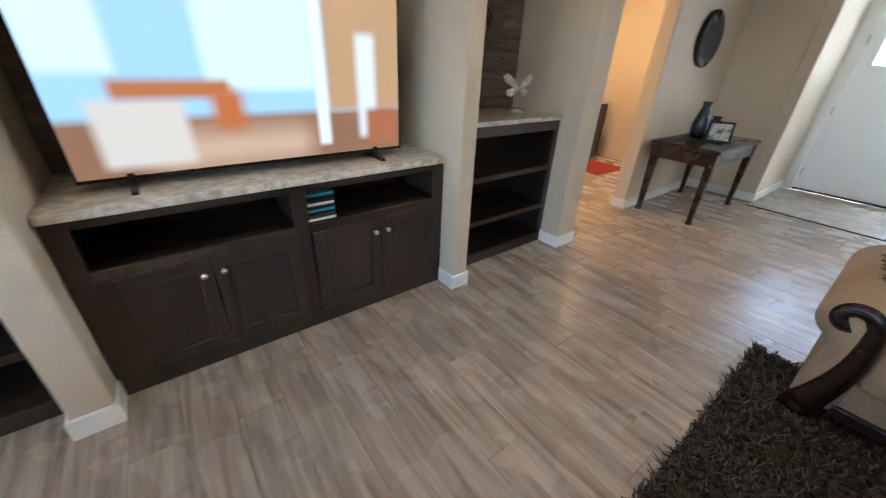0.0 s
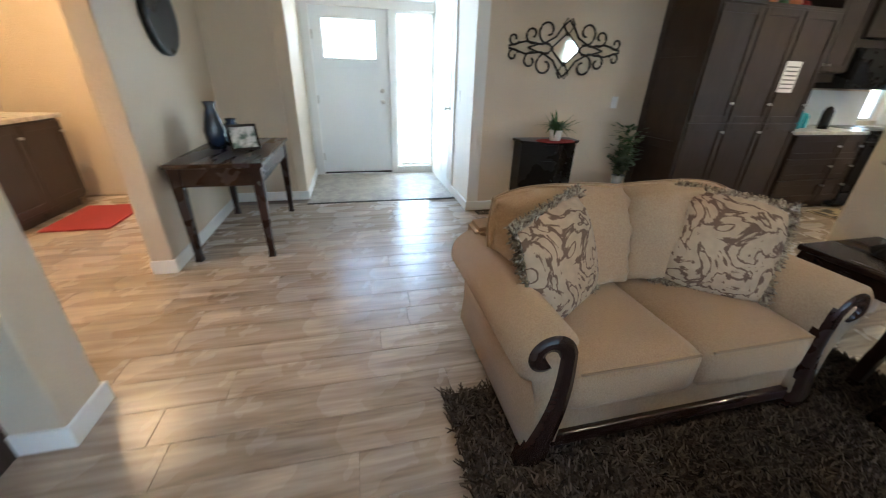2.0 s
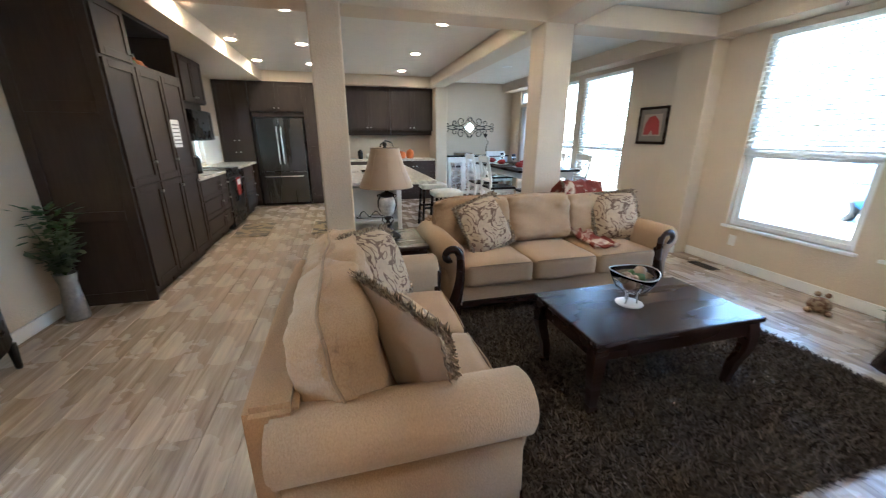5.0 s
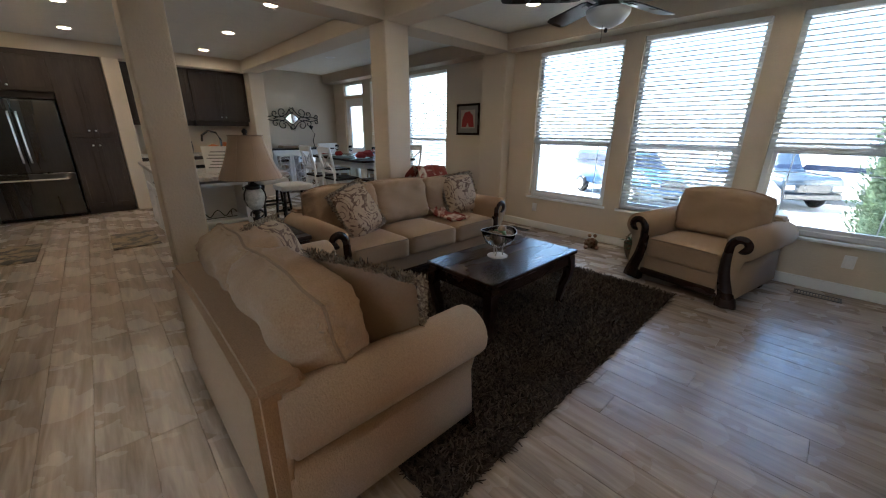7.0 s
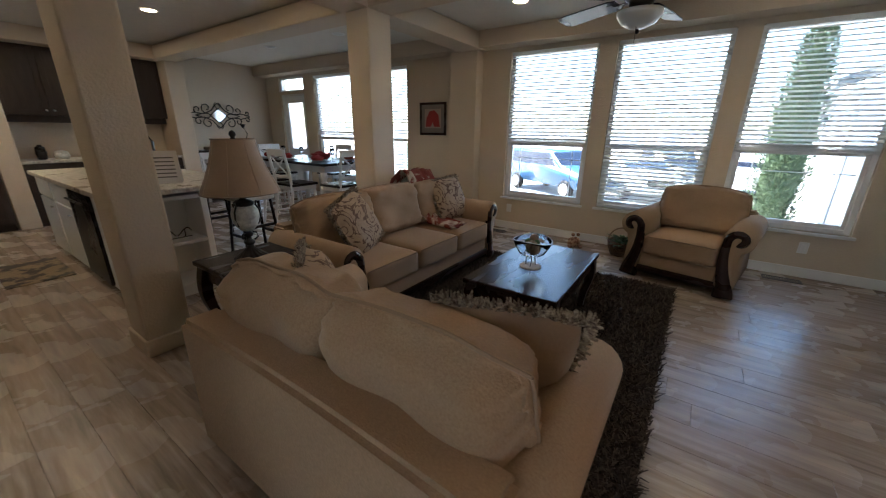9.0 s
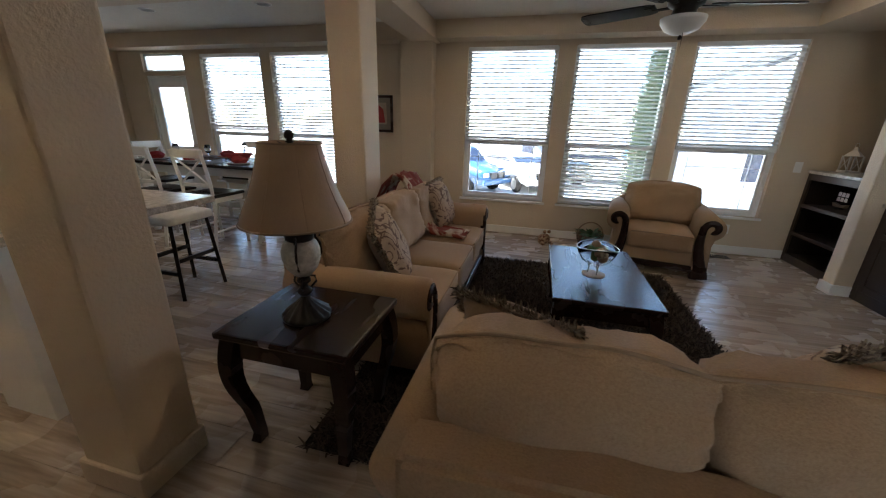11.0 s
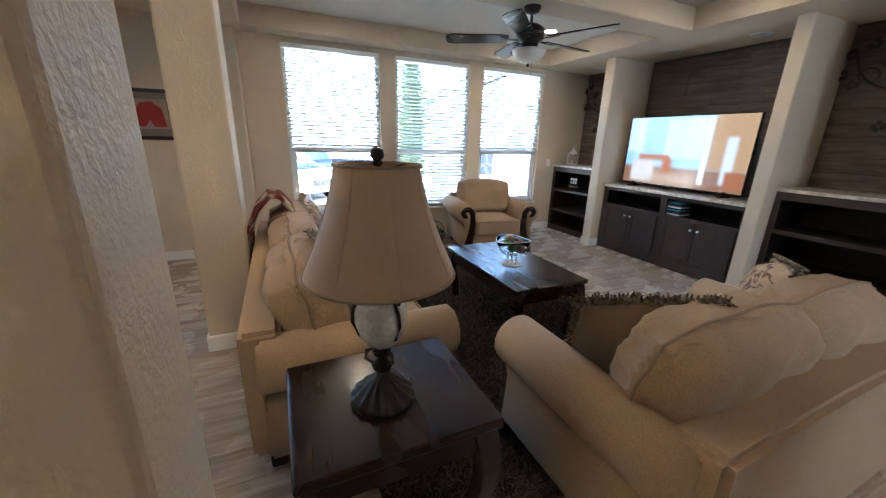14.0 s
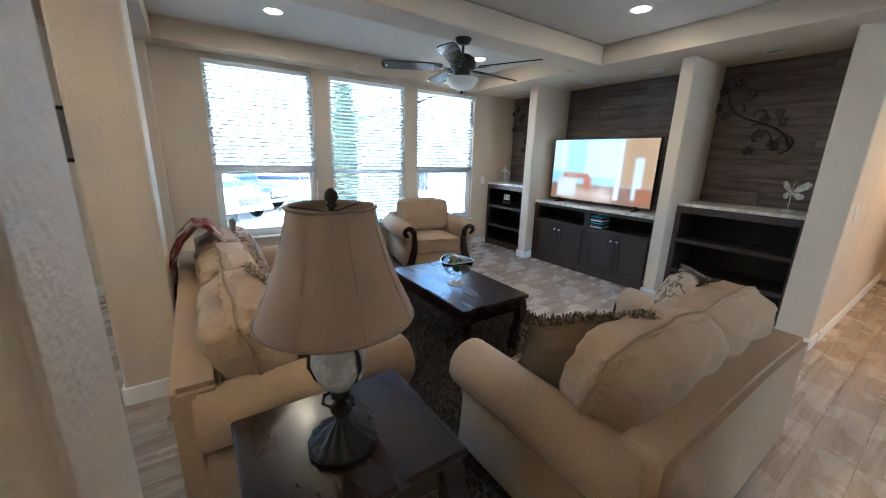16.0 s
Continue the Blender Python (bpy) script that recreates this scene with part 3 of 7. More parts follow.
def settee(name, label, category, width, seats, m, depth=0.90, camel=0.0, group="living room suite"):
    """A rolled-arm settee, front towards local -y, its back at +depth/2."""
    t = thing(name, label, category, m, group)
    f, b = -depth / 2, depth / 2
    inner = width / 2 - 0.19
    part("base_frame", boxes(((-inner - 0.03, f + 0.06, 0.10), (inner + 0.03, b - 0.03, 0.27)), bevel=0.012, seg=2), M_FABRIC, t)
    part("front_rail", boxes(((-inner - 0.02, f + 0.035, 0.075), (inner + 0.02, f + 0.065, 0.135)), bevel=0.008, seg=2), M_WOODDK, t, "carved dark wood front rail")
    back = prism(bmesh.new(), [(-inner - 0.12, 0.10), (inner + 0.12, 0.10)] + [(inner + 0.12 - (2 * inner + 0.24) * k / 14, 0.665 + camel * math.sin(math.pi * k / 14)) for k in range(15)], b - 0.15, b, "y")
    bmesh.ops.bevel(back, geom=[e for e in back.edges if not e.is_manifold or e.calc_face_angle(0) > 0.5], offset=0.02, segments=2, affect="EDGES", clamp_overlap=True)
    part("outside_back", back, M_FABRIC, t)
    for flip in (-1, 1):
        arm = prism(bmesh.new(), arm_profile(flip, flip * inner), f + 0.03, b - 0.06, "y")
        bmesh.ops.bevel(arm, geom=[e for e in arm.edges if e.calc_face_angle(0) > 0.9], offset=0.014, segments=2, affect="EDGES")
        part("arm", arm, M_FABRIC, t, smooth=True)
        part("arm_facing", scroll(bmesh.new(), flip * inner, f + 0.035, flip), M_WOODDK, t, "carved dark wood scroll facing", True)
        for y, tall in ((f + 0.08, 0.10), (b - 0.09, 0.10)):
            part("foot", moved(boxes(((-0.035, -0.035, 0), (0.035, 0.035, tall)), bevel=0.012, seg=2), pose(flip * (inner + 0.05), y, 0)), M_WOODDK, t, "dark wooden foot")
    sw = 2 * inner / seats
    for k in range(seats):
        x = -inner + sw * (k + 0.5)
        seat = part("seat_cushion", moved(block(sw - 0.006, depth - 0.20, 0.19, 0.42, 8, 0.008, k), pose(x, f + 0.02 + (depth - 0.20) / 2, 0.345)), M_FABRIC, t, smooth=True)
        rim = bmesh.new()
        tube(rim, [(x - sw / 2 + 0.03, f + 0.030, 0.425), (x, f + 0.022, 0.432), (x + sw / 2 - 0.03, f + 0.030, 0.425)], 0.0055, 6)
        part("piping", rim, M_PIPING, seat)
        h = 0.465 + camel * 0.7
        lean = pose(x + (0.035 * ((k == seats - 1) - (k == 0))), b - 0.275, 0.43 + h / 2 - 0.02, 76, 0, 0)
        outer = -1 if k == 0 else 0
        outer2 = 1 if k == seats - 1 else 0
        cw = sw + 0.14

        def shaped(v):
            u = v.x / (cw / 2)
            low = 0.045 * (max(0.0, outer * u) ** 3 + max(0.0, outer2 * u) ** 3)
            if v.y > 0:
                v.y -= low * v.y / (h / 2)
            return v

        bc = puff(cw, h, 0.29, 7.0, 24, 1.0, 0.024, k * 3 + seats, 0.06, 0.022)
        for v in bc.verts:
            v.co = shaped(v.co)
        cushion = part("back_cushion", moved(bc, lean), M_FABRIC, t, smooth=True)
        ring = []
        for j in range(56):
            q = j / 14
            e, side = q % 1 * 2 - 1, int(q)
            u, w = ((e, 1), (1, -e), (-e, -1), (-1, e))[side]
            kk = 1 - 0.06 * u * u * w * w
            ring.append(lean @ shaped(Vector((u * kk * cw / 2 * 1.004, w * kk * h / 2 * 1.004, 0.020 * noise.noise(Vector((u * 1.7 + k * 3 + seats, w * 1.7, k * 3 + seats)))))))
        seam = tube(bmesh.new(), ring + ring[:1], 0.006, 6)
        part("piping", seam, M_PIPING, cushion)
    return t


loveseat = settee("loveseat", "tan chenille two-seat rolled-arm loveseat on the rug", "sofa", 1.47, 2, pose(2.468, -0.75, 0, 0, 0, -90), depth=0.90, camel=0.03)
sofa = settee("sofa", "tan chenille three-seat rolled-arm sofa behind the coffee table", "sofa", 2.16, 3, pose(0.875, -2.05, 0, 0, 0, 180), depth=0.90)
armchair = settee("armchair", "tan chenille rolled-arm armchair by the windows", "armchair", 0.98, 1, pose(-0.83, 0.17, 0, 0, 0, 79), depth=0.92)


def throw_pillow(name, label, m, front, back, fringe=True, size=0.46):
    t = thing(name, label, "pillow", m, "throw pillows")
    p = puff(size, size, 0.17, 3.2, 10, 1.0, 0.008, len(label))
    p.normal_update()
    for f in p.faces:
        f.material_index = 0 if f.calc_center_median().z >= 0 else 1
    cover = part("cover", p, front, t, smooth=True)
    cover.data.materials.append(back)
    if fringe:
        bm = bmesh.new()
        rnd = random.Random(len(label))
        h = size / 2
        for side in range(4):
            for k in range(80):
                a = -h + 2 * h * k / 79
                for layer in range(4):
                    o = Vector((a, h * 0.93, 0)) + Vector((rnd.uniform(-0.01, 0.01), 0, rnd.uniform(-0.012, 0.012)))
                    tip = o + Vector((rnd.uniform(-0.012, 0.012), 0.036 * rnd.uniform(0.6, 1.1), rnd.uniform(-0.02, 0.02)))
                    rot = Matrix.Rotation(side * math.pi / 2, 3, "Z")
                    q = rot @ Vector((1, 0, 0)) * 0.006
                    o, tip = rot @ o, rot @ tip
                    bm.faces.new([bm.verts.new(c) for c in (o - q, o + q, tip + q * 0.4 + Vector((0, 0, 0.004)), tip - q * 0.4)])
        part("fringe", bm, M_FRINGE, t, "thick brown and cream fringe")
    return t


def facing(x, y, z, nx, ny, nz, spin=0):
    """A pose whose local z looks along (nx, ny, nz)."""
    return Matrix.Translation((x, y, z)) @ Vector((nx, ny, nz)).to_track_quat("Z", "Y").to_matrix().to_4x4() @ pose(0, 0, 0, 0, 0, spin)


throw_pillow("throw_pillow", "fringed pillow, paisley front and brown back, in the loveseat corner", facing(2.42, -0.32, 0.655, -0.90, -0.50, 0.32, 8), M_DAMASK, M_CUSHBACK)
throw_pillow("throw_pillow", "brown paisley fringed pillow at the far loveseat arm", facing(2.44, -1.14, 0.655, -0.80, 0.52, 0.42, -6), M_DAMASK, M_CUSHBACK)
throw_pillow("throw_pillow", "cream scroll-patterned pillow with brown back on the sofa by the lamp", facing(1.45, -2.03, 0.65, -0.25, 0.85, 0.42, 14), M_DAMASK, M_CUSHBACK)
throw_pillow("throw_pillow", "cream scroll-patterned pillow on the sofa by the windows", facing(0.10, -2.06, 0.65, 0.10, 0.90, 0.38, 4), M_DAMASK, M_CUSHBACK)


# ---- tables ----
def curved_leg(h, foot, bend=0.03):
    bm = bmesh.new()
    n, rings = 14, []
    for k in range(n + 1):
        s = k / n
        half = 0.036 - 0.017 * s + (0.006 if s > 0.93 else 0)
        off = bend * (math.sin(min(1, s * 1.5) * math.pi) * 0.9 - 1.1 * s * s + (0.35 if s > 0.93 else 0))
        z = h * (1 - s)
        rings.append([bm.verts.new((off * foot[0] + a * half, off * foot[1] + b * half, z)) for a, b in ((-1, -1), (1, -1), (1, 1), (-1, 1))])
    for u, v in zip(rings, rings[1:]):
        for k in range(4):
            bm.faces.new((u[k], u[(k + 1) % 4], v[(k + 1) % 4], v[k]))
    bm.faces.new(rings[0]), bm.faces.new(rings[-1][::-1])
    bmesh.ops.recalc_face_normals(bm, faces=bm.faces)
    return bm


def leg_table(name, label, category, w, d, h, m, material, apron=0.09, over=0.03, bend=0.018):
    t = thing(name, label, category, m)
    part("tabletop", boxes(((-w / 2, -d / 2, h - 0.032), (w / 2, d / 2, h)), bevel=0.009, seg=2), material, t)
    a, b = w / 2 - over, d / 2 - over
    part("apron", boxes(((-a, -b, h - 0.032 - apron), (a, -b + 0.022, h - 0.034)), ((-a, b - 0.022, h - 0.032 - apron), (a, b, h - 0.034)), ((-a, -b + 0.022, h - 0.032 - apron), (-a + 0.022, b - 0.022, h - 0.034)), ((a - 0.022, -b + 0.022, h - 0.032 - apron), (a, b - 0.022, h - 0.034)), bevel=0.002), material, t)
    for sx in (-1, 1):
        for sy in (-1, 1):
            part("leg", moved(curved_leg(h - 0.034, (sx, sy), bend), pose(sx * (a - 0.024), sy * (b - 0.024), 0)), material, t)
    return t


coffee = leg_table("coffee_table", "glossy dark mahogany coffee table with curved legs", "table", 1.055, 0.605, 0.445, pose(0.99, -0.708, 0.02), M_WOODDK, bend=0.02)
endtable = leg_table("end_table", "glossy dark mahogany end table between the sofas", "table", 0.505, 0.585, 0.583, pose(2.262, -2.05, 0), M_WOODDK, bend=0.028)
halltable = leg_table("hall_table", "dark wooden hall table against the beige wall", "table", 1.18, 0.62, 0.735, pose(4.60, 1.39, 0), M_WOODDK, apron=0.13, bend=0.0)

# rug
rug = tagged(part("shag_rug", boxes(((-0.30, -2.05, 0.002), (2.43, 0.13, 0.016)), bevel=0.004), M_RUG), "dark brown shag area rug under the seating", "rug")


def pile():
    rnd = np.random.default_rng(4)
    n = 42000
    x, y = rnd.uniform(-0.31, 2.44, n), rnd.uniform(-2.05, 0.14, n)
    a, tilt, h = rnd.uniform(0, 6.283, n), rnd.uniform(0.2, 1.0, n), rnd.uniform(0.014, 0.026, n)
    w = 0.005
    side = np.stack([-np.sin(a) * w, np.cos(a) * w, 0 * a], 1)
    root = np.stack([x, y, 0 * x + 0.013], 1)
    tip = root + np.stack([np.cos(a) * tilt * 0.045, np.sin(a) * tilt * 0.045, h], 1)
    verts = np.stack([root - side, root + side, tip + side * 0.5, tip - side * 0.5], 1).reshape(-1, 3)
    me = bpy.data.meshes.new("pile")
    me.from_pydata(verts.tolist(), [], np.arange(4 * n).reshape(-1, 4).tolist())
    me.materials.append(M_PILE)
    ob = new("pile", me)
    ob.parent = rug
    tagged(ob, "", "", "", "stuff")


pile()


# ---- media wall ----
def shelf_unit(name, label, x0, x1, top=SHELF_TOP, shelves=(0.345, 0.668)):
    t = thing(name, label, "shelf", pose((x0 + x1) / 2, 1.735, 0), "built-in shelf units")
    w = (x1 - x0) / 2
    d = 0.49
    for s in (-1, 1):
        # inside faces take the darker tone that carries the recess shade
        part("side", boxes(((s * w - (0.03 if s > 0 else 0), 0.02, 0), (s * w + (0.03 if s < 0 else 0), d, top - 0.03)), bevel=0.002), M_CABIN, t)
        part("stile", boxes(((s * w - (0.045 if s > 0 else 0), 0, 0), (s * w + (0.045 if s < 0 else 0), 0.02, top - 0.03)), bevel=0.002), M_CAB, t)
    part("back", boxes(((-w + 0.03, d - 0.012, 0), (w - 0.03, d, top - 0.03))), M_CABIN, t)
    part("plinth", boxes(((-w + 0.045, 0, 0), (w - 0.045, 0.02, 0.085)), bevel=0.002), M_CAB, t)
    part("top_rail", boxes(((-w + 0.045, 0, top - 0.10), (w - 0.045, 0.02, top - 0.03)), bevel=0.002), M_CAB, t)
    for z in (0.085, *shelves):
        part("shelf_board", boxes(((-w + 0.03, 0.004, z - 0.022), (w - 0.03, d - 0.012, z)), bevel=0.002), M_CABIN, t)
        if z > 0.1:
            part("shelf_edge", boxes(((-w + 0.045, -0.001, z - 0.034), (w - 0.045, 0.004, z + 0.004)), bevel=0.0015), M_CAB, t)
    tagged(part("countertop", boxes(((x0 + 0.001, 1.72, top - 0.03), (x1 - 0.001, 2.245, top)), bevel=0.005, seg=2), M_STONE), "speckled stone-look shelf top", "countertop")


shelf_unit("shelf_unit", "espresso built-in open shelf unit beside the window", -1.45, -0.50)
shelf_unit("shelf_unit", "espresso built-in open shelf unit beside the hall", 1.495, 2.49)


def media_console():
    x0, x1, y = -0.355, 1.37, 1.70
    t = thing("media_console", "espresso built-in media cabinet with four doors", "cabinet", pose((x0 + x1) / 2, y, 0))
    w = (x1 - x0) / 2
    H = CONSOLE_TOP - 0.035
    for a in (-w, w - 0.02):
        # cabinet inside, with its shade put into the colour
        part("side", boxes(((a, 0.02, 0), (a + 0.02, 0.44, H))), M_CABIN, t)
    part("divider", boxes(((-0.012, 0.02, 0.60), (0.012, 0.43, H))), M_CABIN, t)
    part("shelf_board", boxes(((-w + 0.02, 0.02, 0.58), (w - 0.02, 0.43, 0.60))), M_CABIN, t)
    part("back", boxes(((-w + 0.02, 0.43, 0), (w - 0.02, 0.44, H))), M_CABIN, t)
    for a, b in ((-w, -w + 0.07), (-0.035, 0.035), (w - 0.07, w)):
        part("stile", boxes(((a, 0, 0), (b, 0.02, H)), bevel=0.0015), M_CAB, t)
    for a, b in ((-w + 0.07, -0.035), (0.035, w - 0.07)):
        for lo, hi in ((0, 0.10), (0.57, 0.615), (H - 0.04, H)):
            part("rail", boxes(((a, 0, lo), (b, 0.02, hi)), bevel=0.0015), M_CAB, t)
    dw = (w - 0.105) / 2
    for k, x in enumerate((-w + 0.07, -w + 0.07 + dw, 0.035, 0.035 + dw)):
        shaker_door(t, x + 0.003, x + dw - 0.003, 0.105, 0.575, knob_right=k % 2 == 0)
    tagged(part("countertop", boxes(((x0 - 0.004, 1.675, H), (x1 + 0.004, 2.26, H + 0.035)), bevel=0.005, seg=2), M_STONE), "speckled stone-look media counter under the television", "countertop")


def shaker_door(parent, x0, x1, z0, z1, knob_right=True, y=0.0, rail=0.055, knob_z=None, pull=False):
    d = part("door", boxes(((x0 + 0.002, y - 0.010, z0 + 0.002), (x1 - 0.002, y - 0.001, z1 - 0.002))), M_CAB, parent)
    for a in (x0, x1 - rail):
        part("stile", boxes(((a, y - 0.020, z0), (a + rail, y - 0.0102, z1)), bevel=0.002), M_CAB, d)
    for a in (z0, z1 - rail):
        part("rail", boxes(((x0 + rail, y - 0.020, a), (x1 - rail, y - 0.0102, a + rail)), bevel=0.002), M_CAB, d)
    kx = x1 - 0.035 if knob_right else x0 + 0.035
    kz = (z1 - 0.07) if knob_z is None else knob_z
    part("knob", moved(lathe([(0.006, 0), (0.006, 0.014), (0.013, 0.018), (0.014, 0.026), (0, 0.03)], 12), pose(kx, y - 0.020, kz, 90, 0, 0)), M_NICKEL, d, "brushed nickel knob", True)
    return d


media_console()
# boarded niche backs
for i, (a, b, z0) in enumerate([(-1.45, -0.50, SHELF_TOP), (-0.36, 1.375, CONSOLE_TOP), (1.495, 2.49, SHELF_TOP)]):
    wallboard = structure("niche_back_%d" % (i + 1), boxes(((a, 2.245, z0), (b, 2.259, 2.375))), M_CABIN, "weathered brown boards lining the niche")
    rnd, z, k = random.Random(i), z0 + 0.003, 0
    while z < 2.355:
        h = min(0.135, 2.376 - z)
        x = a
        while x < b - 0.01:
            L = min(rnd.choice((0.5, 0.8, 1.1)), b - x)
            if b - x - L < 0.15:
                L = b - x
            part("board", boxes(((x + 0.001, 2.232 + rnd.uniform(0, 0.003), z), (x + L - 0.001, 2.245, z + h - 0.003)), bevel=0.0015), M_BOARD, wallboard)
            x += L
        z += 0.135


def television():
    t = thing("television", "large flat television showing a bright room, on the media counter", "television", pose(0.465, 1.875, CONSOLE_TOP))
    w, h, z = 0.705, 0.79, 0.038
    part("bezel", boxes(((-w, -0.012, z), (w, 0.03, z + 0.012)), ((-w, -0.012, z + h - 0.008), (w, 0.03, z + h)), ((-w, -0.012, z + 0.012), (-w + 0.008, 0.03, z + h - 0.008)), ((w - 0.008, -0.012, z + 0.012), (w, 0.03, z + h - 0.008)), ((-w + 0.008, 0.004, z + 0.012), (w - 0.008, 0.03, z + h - 0.008)), bevel=0.001), M_BLACK, t)
    scr = part("screen", boxes(((-w + 0.008, -0.006, z + 0.012), (w - 0.008, 0.003, z + h - 0.008))), screen_material(), t, "lit screen with a blurred interior picture")
    for s in (-1, 1):
        part("stand_foot", prism(bmesh.new(), [(-0.11, 0), (0.11, 0), (0.10, 0.012), (0.02, 0.03), (0.012, 0.06), (-0.012, 0.06), (-0.02, 0.03), (-0.10, 0.012)], s * 0.54 - 0.012, s * 0.54 + 0.012, "x"), M_BLACK, t)


def screen_material():
    """The picture on the screen: pale walls, a window, a brown floor and furniture, as soft patches."""
    m = bpy.data.materials.new("lit_screen")
    m.use_nodes = True
    nt = m.node_tree
    b = nt.nodes["Principled BSDF"]
    tc, sep = nt.nodes.new("ShaderNodeTexCoord"), nt.nodes.new("ShaderNodeSeparateXYZ")
    nt.links.new(tc.outputs["Object"], sep.inputs[0])
    color = nt.nodes.new("ShaderNodeRGB")
    color.outputs[0].default_value = (0.42, 0.66, 0.88, 1)
    last = color.outputs[0]

    def soft(out, lo, hi, edge):
        r1, r2, mul = nt.nodes.new("ShaderNodeMapRange"), nt.nodes.new("ShaderNodeMapRange"), nt.nodes.new("ShaderNodeMath")
        mul.operation = "MULTIPLY"
        for r, a, c in ((r1, lo - edge, lo + edge), (r2, hi + edge, hi - edge)):
            r.inputs["From Min"].default_value, r.inputs["From Max"].default_value = a, c
            nt.links.new(out, r.inputs[0])
        nt.links.new(r1.outputs[0], mul.inputs[0]), nt.links.new(r2.outputs[0], mul.inputs[1])
        return mul.outputs[0]

    for x0, x1, z0, z1, edge, col in SCREEN_PATCHES:
        mul, mix = nt.nodes.new("ShaderNodeMath"), nt.nodes.new("ShaderNodeMix")
        mul.operation, mix.data_type = "MULTIPLY", "RGBA"
        nt.links.new(soft(sep.outputs[0], x0, x1, edge), mul.inputs[0]), nt.links.new(soft(sep.outputs[2], z0, z1, edge), mul.inputs[1])
        nt.links.new(mul.outputs[0], mix.inputs[0]), nt.links.new(last, mix.inputs[6])
        mix.inputs[7].default_value = (*col, 1)
        last = mix.outputs[2]
    b.inputs["Base Color"].default_value, b.inputs["Roughness"].default_value = (0.01, 0.01, 0.01, 1), 0.15
    nt.links.new(last, b.inputs["Emission Color"])
    b.inputs["Emission Strength"].default_value = 0.08
    return m


SCREEN_PATCHES = [
    (-0.8, 0.8, 0.0, 0.26, 0.02, (0.30, 0.15, 0.09)),
    (-0.45, 0.20, 0.05, 0.20, 0.06, (0.62, 0.42, 0.30)),
    (0.30, 0.72, 0.26, 0.85, 0.02, (0.55, 0.33, 0.18)),
    (-0.20, 0.24, 0.36, 0.80, 0.02, (0.75, 0.92, 1.0)),
    (-0.70, -0.48, 0.42, 0.82, 0.02, (0.75, 0.85, 0.92)),
    (-0.60, -0.30, 0.08, 0.33, 0.02, (0.72, 0.64, 0.58)),
    (-0.52, -0.12, 0.33, 0.40, 0.02, (0.50, 0.18, 0.07)),
    (-0.20, -0.08, 0.20, 0.36, 0.03, (0.55, 0.16, 0.05)),
    (0.24, 0.30, 0.10, 0.80, 0.012, (0.85, 0.85, 0.85)),
    (0.46, 0.56, 0.12, 0.60, 0.02, (0.80, 0.82, 0.88)),
    (0.50, 0.68, 0.08, 0.26, 0.02, (0.42, 0.15, 0.07)),
]
television()


